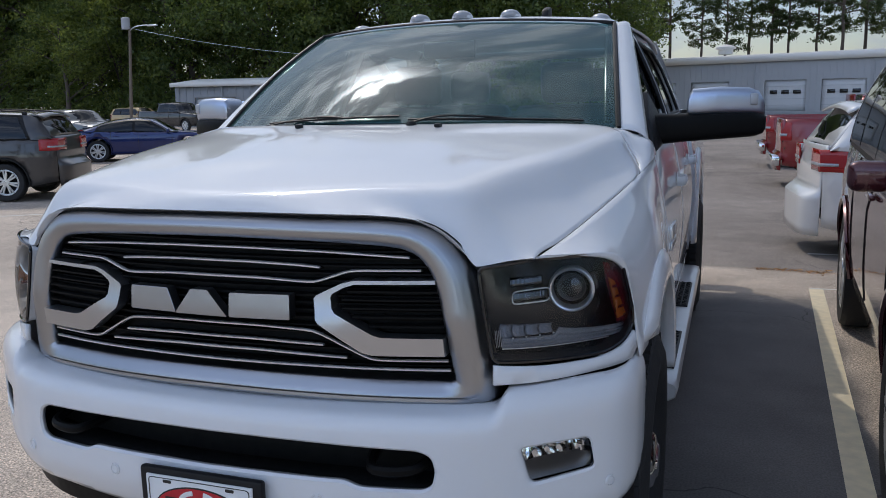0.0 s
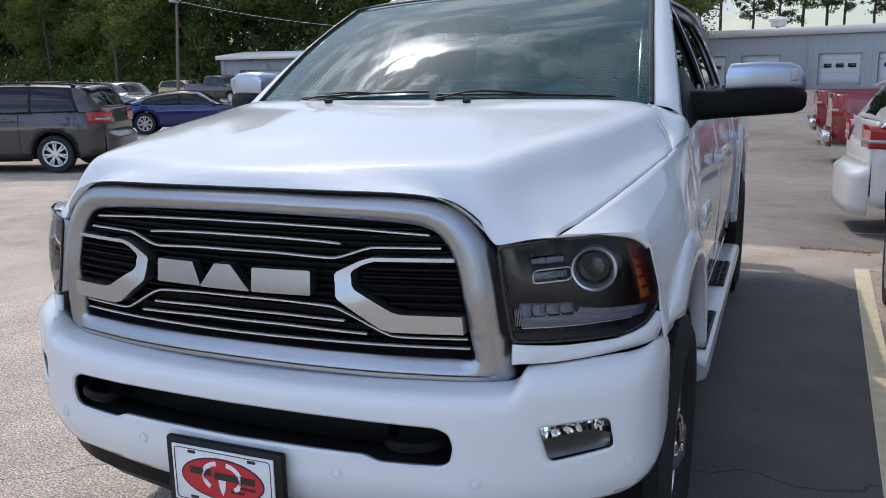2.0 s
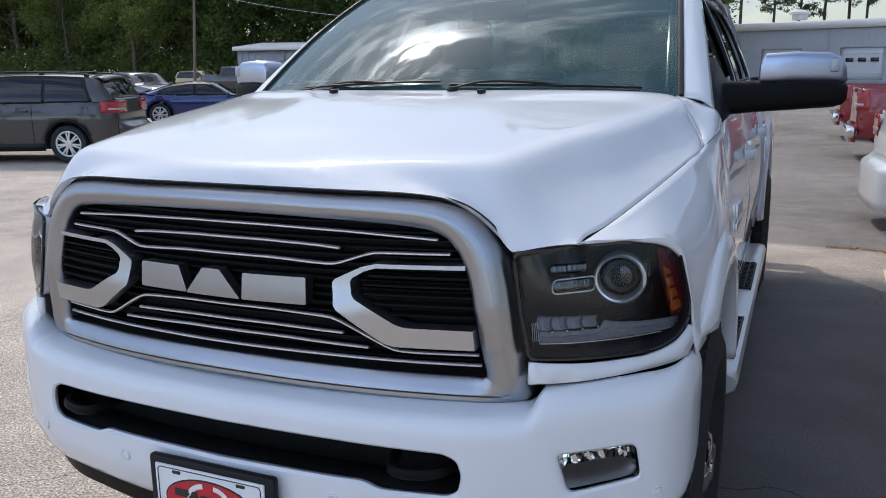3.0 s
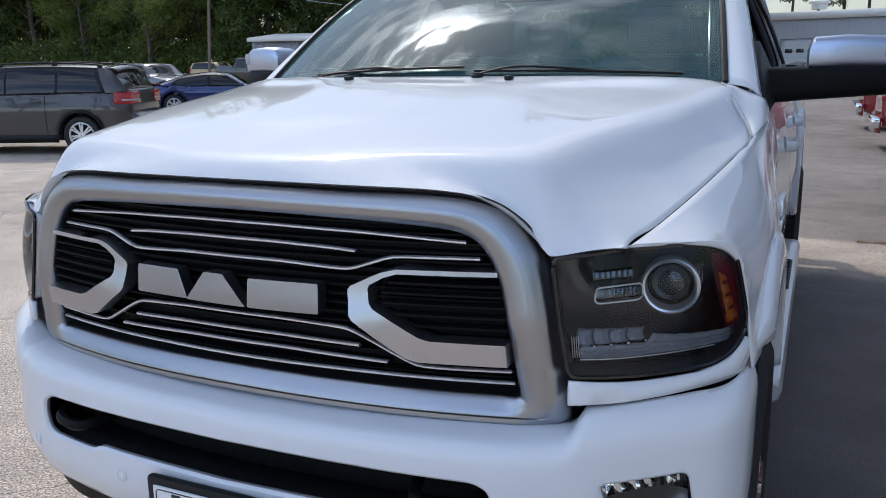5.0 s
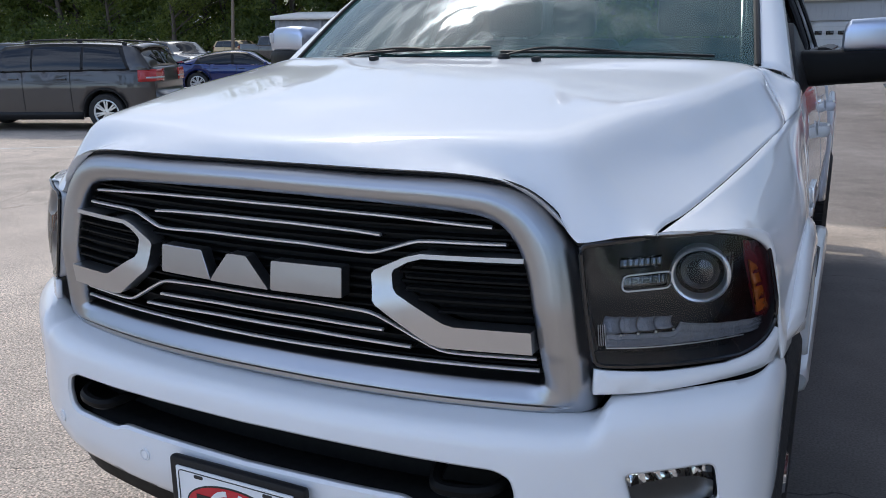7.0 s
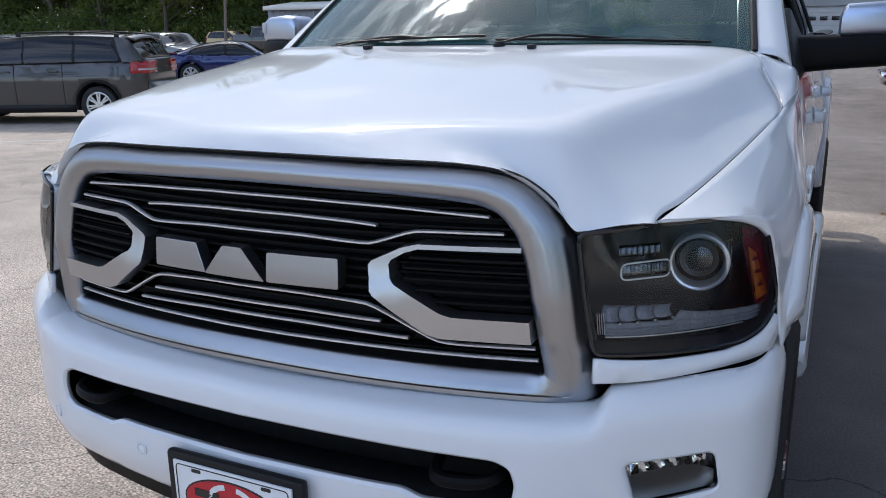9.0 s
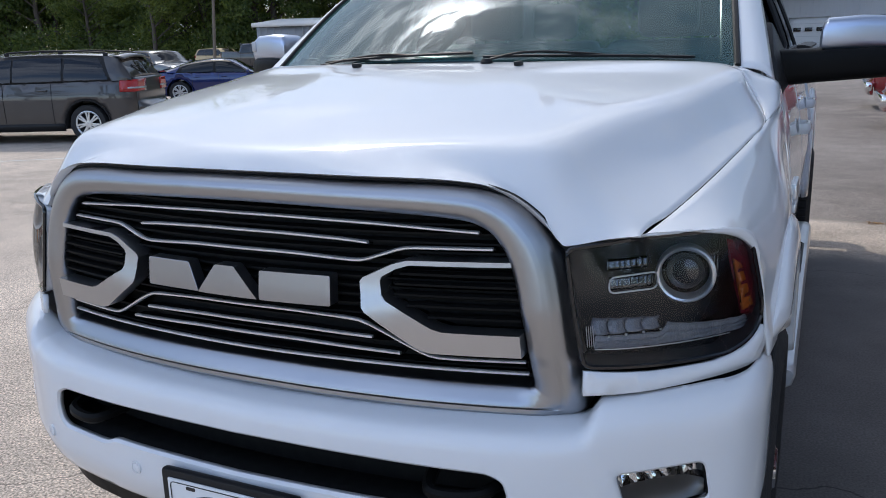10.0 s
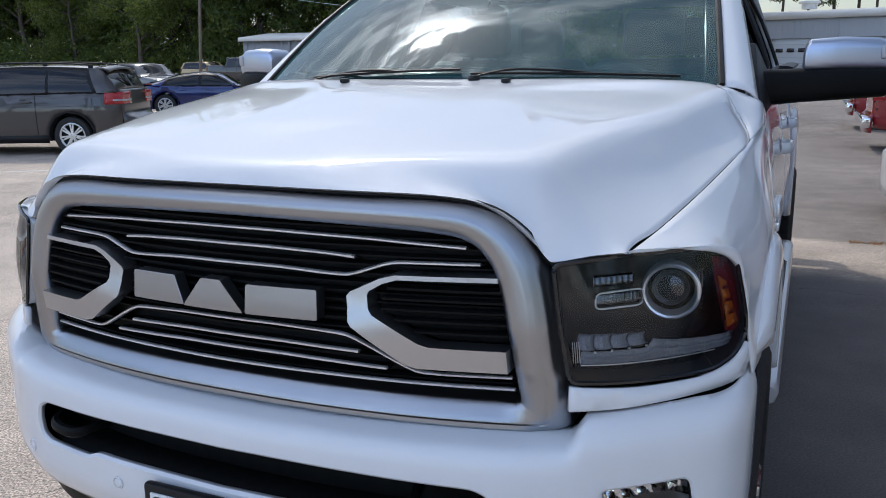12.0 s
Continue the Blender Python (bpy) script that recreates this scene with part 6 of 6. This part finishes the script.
        if end < 0 or lower:
            part("lower_grille" if end < 0 else "bumper_insert", grid(rows, out=(0, end, 0)), BLACK, fo, thick=0.01)
        if end < 0:
            rows = [[Vector((u * hw * 0.45, ye - 0.04 * (1 - u * u) - 0.012, z)) for u in np.linspace(-1, 1, 11)] for z in (0.66, zf - 0.04)]
            part("front_grille", grid(rows, out=(0, end, 0)), GLOSSBLACK, fo, thick=0.01)
    part("underbody", box((W * 0.86, L * 0.9, 0.10), (0, 0, clear + 0.06), 0.02), DARK, car)
    part("cabin_inside", box((W * 0.66, (tail - cowl) * 0.62, 0.55), (0, y0 + lerp(cowl, tail, 0.5), belt - 0.1), 0.05), SEAT, car)
    if bed is not None:
        part("bed_floor", box((W * 0.84, L - tail - 0.1, 0.04), (0, y0 + (L + tail) / 2, 0.80), 0.005), DARK, car)
        part("tailgate", box((W * 0.80, 0.06, bed - 0.62), (0, L / 2 - 0.03, (bed + 0.62) / 2), 0.015), paint, car)
        part("rear_bumper", box((W * 0.94, 0.16, 0.20), (0, L / 2 + 0.10, 0.56), 0.04, 3), CHROME, car, "chrome rear bumper")
        part("cab_back", box((roofw * 1.9, 0.04, H - belt), (0, y0 + tail, (H + belt) / 2 - 0.05), 0.01), paint, car)
    car.matrix_basis = pose(at[0], at[1], ground_z(at[0], at[1]), 0, 0, heading)
    return car


SUV = dict(L=4.74, W=1.86, H=1.63, belt=1.06, nose=0.90, cowl=1.15, roof_f=1.95, roof_r=4.33, tail=4.68, tail_z=1.16, base=(0.95, 3.84), tyre=0.345,
           windows=((0.05, 0.375), (0.385, 0.64), (0.655, 0.89)), tail_lamp=(0.26, 0.90, 1.12, 0.36), cuts=(1.35, 2.32, 3.22))
SEDAN = dict(L=4.60, W=1.80, H=1.33, belt=0.88, nose=0.74, cowl=1.20, roof_f=2.0, roof_r=3.05, tail=3.95, tail_z=1.04, base=(0.90, 3.60), tyre=0.33,
             windows=((0.06, 0.46), (0.49, 0.84)), tail_lamp=(0.30, 0.78, 0.95, 0.35), cuts=(1.4, 2.4, 3.2), clear=0.20)
PICKUP = dict(L=5.80, W=2.02, H=1.93, belt=1.22, nose=1.08, cowl=1.30, roof_f=2.0, roof_r=3.55, tail=3.75, tail_z=1.30, base=(0.98, 4.62), tyre=0.40,
              windows=((0.06, 0.47), (0.52, 0.93)), tail_lamp=(0.16, 0.95, 1.30, 0.14), cuts=(1.45, 2.5, 3.5), bed=1.36, clear=0.36)
make_car("grey_suv", "dark grey crossover with roof rails and red tail lamps", "suv", PAINT_GREY, rails=True, lower=BLACK, at=(-12.92, 10.12), heading=-67, **SUV)
make_car("blue_sedan", "bright blue four-door sedan", "car", PAINT_BLUE, at=(-16.45, 20.3), heading=122, **SEDAN)
make_car("slate_suv", "slate grey crossover parked beyond the blue car", "suv", PAINT_SLATE, at=(-24.5, 26.0), heading=75, **SUV)
make_car("dark_suv", "dark crossover parked beside the grey one", "suv", PAINT_SLATE, at=(-18.2, 13.4), heading=-95, **SUV)
make_car("black_pickup", "black crew cab pickup by the workshop", "pickup truck", PAINT_BLACK, at=(-34.4, 46.0), heading=78, **PICKUP)
make_car("tan_suv", "tan off-roader far off by the trees", "suv", PAINT_TAN, at=(-41.0, 50.5), heading=80, **SUV)
make_car("white_suv", "pearl white crossover with red tail lamps", "suv", PAINT_PEARL, at=(4.36, 8.30), heading=95, **SUV)
BIG = dict(SUV, H=1.85, belt=1.18, nose=1.0, tyre=0.40, clear=0.40, tail_z=1.25)
make_car("maroon_suv", "dark maroon off-roader parked in the next bay", "suv", PAINT_MAROON, at=(2.78, 2.95), heading=-3, **BIG)
make_car("red_pickup", "red crew cab pickup with chrome rear bumper", "pickup truck", PAINT_RED, at=(5.02, 16.8), heading=91, **PICKUP)
make_car("red_pickup", "red pickup parked beyond the other red one", "pickup truck", PAINT_RED, at=(4.95, 22.5), heading=91, **PICKUP)

# ---- markings on the asphalt ----
def stripe(x0, y0, x1, y1, wide, mat, label):
    a, b = Vector((x0, y0, 0)), Vector((x1, y1, 0))
    d = (b - a).normalized()
    s = Vector((-d.y, d.x, 0)) * wide / 2
    n = max(2, int((b - a).length / 0.5))
    rows = []
    for i in range(n + 1):
        p = a.lerp(b, i / n)
        rows.append([Vector((q.x, q.y, ground_z(q.x, q.y) + 0.004)) for q in (p - s, p + s)])
    part("parking_line", grid(rows, out=(0, 0, 1)), mat, kind="structure", label=label)


stripe(1.49, -4.0, 1.912, 5.68, 0.11, YELLOWLINE, "worn yellow-white parking line")
stripe(1.86, 5.66, 3.4, 5.72, 0.04, LINEPAINT, "worn thin white cross line")
stripe(2.0, 7.6, 5.0, 7.55, 0.08, LINEPAINT, "worn white parking line")
stripe(-14.0, 5.2, -8.6, 9.0, 0.10, LINEPAINT, "worn white parking line")


def leaf_litter():
    """Dry leaves and chips swept into a drift along the seam of the paving."""
    rng = random.Random(9)
    verts, faces = [], []
    for _ in range(190):
        t = rng.random()
        x = lerp(1.45, 2.3, t) + rng.gauss(0, 0.04)
        y = 6.52 - 0.10 * t + rng.gauss(0, 0.05) * (0.5 + t)
        k, a, l = len(verts), rng.uniform(0, 6.28), rng.uniform(0.006, 0.026)
        z = ground_z(x, y) + 0.004
        for q, w in ((0, 1.0), (1.57, 0.5), (3.14, 1.0), (4.71, 0.5)):
            verts.append((x + l * w * math.cos(a + q), y + l * w * math.sin(a + q), z + rng.uniform(0, 0.012)))
        faces.append((k, k + 1, k + 2, k + 3))
    me = bpy.data.meshes.new("leaf_litter")
    me.from_pydata(verts, [], faces)
    me.materials.append(DRYLEAF)
    tagged(new("leaf_litter", me), "drift of dry orange-brown leaves on the asphalt", "leaves", kind="stuff")


leaf_litter()


# ---- buildings ----
def workshop(name, label, origin, direction, length, height, doors, vent=None, doorh=3.1, depth=18.0, wall_paint=METALWALL, band=0.75):
    """A long metal workshop: the facade runs from origin along direction."""
    b = empty(name, label, "building")
    d = Vector((direction[0], direction[1], 0)).normalized()
    back = Vector((-d.y, d.x, 0))
    o = Vector((origin[0], origin[1], ground_z(*origin)))

    def place(s, q, z):
        return o + d * s + back * q + Vector((0, 0, z))
    holes = []
    for s0, w in doors:
        holes.append([(s0, 0.02), (s0 + w, 0.02), (s0 + w, doorh), (s0, doorh)])
    wall = part("front_wall", patch([(0, -0.6), (length, -0.6), (length, height), (0, height)], holes, lambda a, z: place(a, 0, z), 2.0, out=-back, lip=back * 0.25), wall_paint, b, "grey ribbed metal wall", thick=0.05)
    ribs = bmesh.new()
    s = 0.3
    while s < length:
        if not any(s0 - 0.1 < s < s0 + w + 0.1 for s0, w in doors):
            lo = 0.0
        else:
            lo = doorh + 0.15
        box((0.05, 0.03, height - lo), place(s, -0.015, (height + lo) / 2), turn=d.to_track_quat('X', 'Z').to_matrix().to_4x4(), bm=ribs)
        s += 0.6
    part("wall_ribs", ribs, wall_paint, wall, kind="stuff")
    for s0, w in doors:
        rows = [[place(lerp(s0, s0 + w, i / 8), 0.2, z) for i in range(9)] for z in np.linspace(0, doorh, 6)]
        dr = part("garage_door", grid(rows, out=-back), DOORWHITE, b, "white sectional garage door with a row of small windows", thick=0.05)
        for z in np.linspace(0, doorh, 6)[1:-1]:
            part("door_joint", tube([place(s0, 0.19, z), place(s0 + w, 0.19, z)], 0.02, 4), METALWALL, dr)
        for k in range(3):
            c = s0 + w * (0.22 + 0.28 * k)
            rows = [[place(c + q, 0.13, z) for q in (-w * 0.09, w * 0.09)] for z in (doorh * 0.56, doorh * 0.68)]
            part("door_pane", grid(rows, out=-back), GLOSSBLACK, dr, "small dark door window", thick=0.02)
    for s0, z0, s1, q in ((-0.3, 0.0, length + 0.3, 0),):
        rows = [[place(s, -0.35, height + 0.30 - band) for s in (s0, s1)], [place(s, -0.35, height + 0.30) for s in (s0, s1)], [place(s, depth / 2, height + 0.75) for s in (s0, s1)], [place(s, depth, height + 0.2) for s in (s0, s1)]]
        part("roof", grid(rows, out=(0, 0, 1)), ROOFMETAL, b, "pale metal roof with a fascia", thick=0.08)
    for s in (0, length):
        rows = [[place(s, 0, -0.6), place(s, depth, -0.6)], [place(s, 0, height), place(s, depth, height)]]
        part("end_wall", grid(rows), wall_paint, b, thick=0.05)
    rows = [[place(0, depth, -0.6), place(length, depth, -0.6)], [place(0, depth, height), place(length, depth, height)]]
    part("rear_wall", grid(rows), wall_paint, b, thick=0.05)
    for s in [q for q in np.arange(4.0, length, 11.0)]:
        part("downspout", tube([place(s, -0.12, 0), place(s, -0.12, height - 0.1)], 0.07, 6), wall_paint, b)
    if vent:
        c = place(vent, 3.0, height + 0.6)
        v = part("roof_vent", lathe([(0, 0.75), (0.5, 0.75), (0.55, 1.05), (0.75, 1.05), (0.95, 0.55), (1.05, 0.05)], 20, 'Z', c), ROOFMETAL, b, "round galvanised roof vent")
    return b


R_DIR = Vector((0.955, -0.297, 0))
R_O = Vector((6.1, 89.0, 0)) - R_DIR * 40.0
workshop("workshop", "long pale grey metal workshop with white garage doors", (R_O.x, R_O.y), (R_DIR.x, R_DIR.y), 90.0, 5.4,
         [(8.0, 4.0), (13.6, 4.0), (19.2, 4.0), (24.8, 4.0), (30.4, 4.0), (38.0, 4.0), (43.4, 4.0), (49.0, 4.0), (54.6, 4.0)], vent=33.0)
workshop("annex", "grey metal annex with a pale roof edge at the trees", (-41.0, 55.0), (0.985, 0.17), 22.0, 3.15, [(1.6, 3.4), (6.4, 3.4), (11.2, 3.4)], depth=10.0, doorh=2.3, wall_paint=ANNEXWALL, band=0.3)


# ---- utility pole with its wire and lamp arm ----
def utility_pole():
    px, py = -39.9, 48.4
    p = empty("utility_pole", "leaning weathered wooden utility pole with a lamp arm", "utility pole")
    g = ground_z(px, py)
    shaft = [(px - 0.25, py, g - 0.3), (px + 0.05, py, g + 3.5), (px + 0.35, py, g + 7.3)]
    part("shaft", tube(spline(shaft, 6), lambda t: 0.13 - 0.04 * t, 12), POLE, p)
    arm = [(px + 0.3, py, g + 7.0), (px + 1.0, py - 0.2, g + 7.25), (px + 2.2, py - 0.4, g + 7.3)]
    part("lamp_arm", tube(spline(arm, 6), 0.04, 6), RIM, p)
    part("lamp_head", box((0.8, 0.25, 0.12), (px + 2.6, py - 0.4, g + 7.25), 0.05), RIM, p)
    part("transformer", lathe([(g + 7.1, 0.30), (g + 7.9, 0.30), (g + 7.95, 0.1)], 14, 'Z', (px + 0.1, py - 0.1, 0)), METALWALL, p)
    wire = [(px + 0.35 + 26 * t, py + 4 * t, g + 7.2 - 6.2 * t + 3.6 * t * t) for t in np.linspace(0, 1, 24)]
    part("wire", tube(wire, 0.016, 4), RIM, p, "slack overhead wire")


utility_pole()


# ---- trees ----
def leaf_quad(verts, faces, c, size, rng):
    n = Vector((rng.gauss(0, 1), rng.gauss(0, 1), rng.gauss(0, 1) + 0.4)).normalized()
    a = n.orthogonal().normalized()
    a = Matrix.Rotation(rng.uniform(0, 6.28), 3, n) @ a
    b = n.cross(a)
    k = len(verts)
    l, w = size * rng.uniform(0.7, 1.3), size * rng.uniform(0.35, 0.6)
    verts.extend([c - a * l, c + b * w, c + a * l, c - b * w])
    faces.append((k, k + 1, k + 2, k + 3))


def tree_template(seed, height, spread, crown_from, leaf, size, clumps, per, pine=False):
    rng = random.Random(seed)
    base = new("tree")
    lean = Vector((rng.uniform(-0.4, 0.4), rng.uniform(-0.4, 0.4), 0))
    trunk = [Vector((0, 0, -0.4))]
    for k in range(1, 9):
        t = k / 8
        trunk.append(Vector((lean.x * t + rng.uniform(-0.08, 0.08), lean.y * t + rng.uniform(-0.08, 0.08), height * (0.96 if pine else 0.82) * t)))
    r0 = 0.22 if pine else 0.26
    bm = tube(spline(trunk, 3), lambda t: r0 * (1 - 0.85 * t) + 0.02, 9)
    centres = []
    limbs = 26 if pine else 20
    for k in range(limbs):
        t = lerp(crown_from, 0.98, (k + rng.random()) / limbs)
        z = height * (0.96 if pine else 0.82) * t
        org = Vector((lean.x * t, lean.y * t, z))
        ang = rng.uniform(0, 6.28)
        reach = spread * (0.35 + 0.75 * math.sin(math.pi * min(1, (t - crown_from) / (1 - crown_from) * 0.75 + 0.2))) * rng.uniform(0.6, 1.15)
        rise = rng.uniform(-0.1, 0.25) if pine else rng.uniform(0.15, 0.7)
        tip = org + Vector((math.cos(ang) * reach, math.sin(ang) * reach, reach * rise))
        mid = org.lerp(tip, 0.5) + Vector((0, 0, reach * 0.08))
        tube(spline([org, mid, tip], 3), lambda q: 0.07 * (1 - q) + 0.015, 5, bm=bm)
        for _ in range(max(1, clumps // limbs)):
            s = rng.uniform(0.35, 1.08)
            centres.append((org.lerp(tip, s) + Vector((rng.gauss(0, 0.14), rng.gauss(0, 0.14), rng.gauss(0.05, 0.12))) * spread, s))
    part("trunk", bm, BARK, base, "rough brown trunk with bare limbs")
    verts, faces = [], []
    for c, s in centres:
        rad = spread * rng.uniform(0.10, 0.24) * (0.75 if pine else 1.0)
        for _ in range(per):
            v = Vector((rng.gauss(0, 1), rng.gauss(0, 1), rng.gauss(0, 0.6)))
            leaf_quad(verts, faces, c + v * rad * 0.6, size, rng)
    me = bpy.data.meshes.new("crown")
    me.from_pydata([tuple(v) for v in verts], [], faces)
    me.materials.append(leaf)
    crown = new("crown", me)
    crown.parent = base
    return base


OAK = tree_template(3, 15, 5.0, 0.18, LEAF, 0.155, 240, 46)
OAK2 = tree_template(8, 13, 4.6, 0.06, LEAF2, 0.15, 240, 46)
PINE = tree_template(5, 20, 3.2, 0.42, NEEDLE, 0.14, 182, 44, True)
PINE2 = tree_template(11, 18, 2.8, 0.50, NEEDLE, 0.14, 156, 44, True)
tree_rng = random.Random(4)


def plant(template, x, y, scale, label, category="tree", group=""):
    m = Matrix.Translation((x, y, ground_z(x, y))) @ Matrix.Rotation(tree_rng.uniform(0, 6.28), 4, 'Z') @ Matrix.Diagonal((scale, scale, scale * tree_rng.uniform(0.95, 1.1), 1))
    t = copy_thing(template, m)
    t.name = "tree"
    return tagged(t, label, category, group)


def undergrowth():
    """Shrubs that close the foot of the wood."""
    rng = random.Random(21)
    verts, faces = [], []
    for k in range(760):
        x = rng.uniform(-95, -8)
        y = 62 + 0.22 * (x + 50) + rng.uniform(-2.5, 3)
        c = Vector((x, y, ground_z(x, y) + rng.uniform(0.3, 3.0)))
        for _ in range(40):
            leaf_quad(verts, faces, c + Vector((rng.gauss(0, 0.9), rng.gauss(0, 0.7), rng.gauss(0, 0.7))), 0.2, rng)
    for k in range(640):
        x = rng.uniform(-95, -8)
        y = 71 + 0.22 * (x + 50) + rng.uniform(-2, 2)
        c = Vector((x, y, rng.uniform(0.5, 9.0)))
        for _ in range(34):
            leaf_quad(verts, faces, c + Vector((rng.gauss(0, 1.1), rng.gauss(0, 0.7), rng.gauss(0, 0.9))), 0.26, rng)
    me = bpy.data.meshes.new("undergrowth")
    me.from_pydata([tuple(v) for v in verts], [], faces)
    me.materials.append(LEAF)
    tagged(new("undergrowth", me), "dense dark green shrubs along the wood", "shrubs", kind="stuff")


undergrowth()
WOOD = "trees of the wood edge"
for x, y, k in ((-54.5, 58.0, 0.86), (-63.5, 59.0, 0.8)):
    plant(OAK2, x, y, k, "yellow-green leafy tree catching the sun at the wood", group=WOOD)
for k in range(30):
    x = lerp(-86, -14, k / 29) + tree_rng.uniform(-1.2, 1.2)
    plant(tree_rng.choice((OAK, OAK2, OAK)), x, 66 + 0.22 * (x + 50) + tree_rng.uniform(-2, 3), tree_rng.uniform(1.05, 1.35), "tall leafy tree at the edge of the wood", group=WOOD)
for k in range(26):
    x = lerp(-92, -10, k / 25) + tree_rng.uniform(-1.5, 1.5)
    plant(tree_rng.choice((PINE, OAK, PINE2)), x, 75 + 0.2 * (x + 50) + tree_rng.uniform(-2, 3), tree_rng.uniform(1.1, 1.4), "dark tree in the wood behind the car park", group=WOOD)
for k in range(22):
    x = lerp(-16, 48, k / 21) + tree_rng.uniform(-0.9, 0.9)
    plant(tree_rng.choice((PINE, PINE2)), x, 118 - 0.3 * x + tree_rng.uniform(-4, 5), tree_rng.uniform(0.95, 1.2), "tall thin pine behind the workshop", group="pines behind the workshop")
# unseen ring of trees behind the camera, added for the reflections
for k in range(24):
    a = radians(lerp(190, 350, k / 23))
    plant(tree_rng.choice((OAK, PINE, OAK2)), 60 * math.cos(a), 55 * math.sin(a) - 5, 1.0, "leafy tree added out of view behind the camera", group="trees across the car park")
for t in (OAK, OAK2, PINE, PINE2):
    for o in (*t.children_recursive, t):
        bpy.data.objects.remove(o)
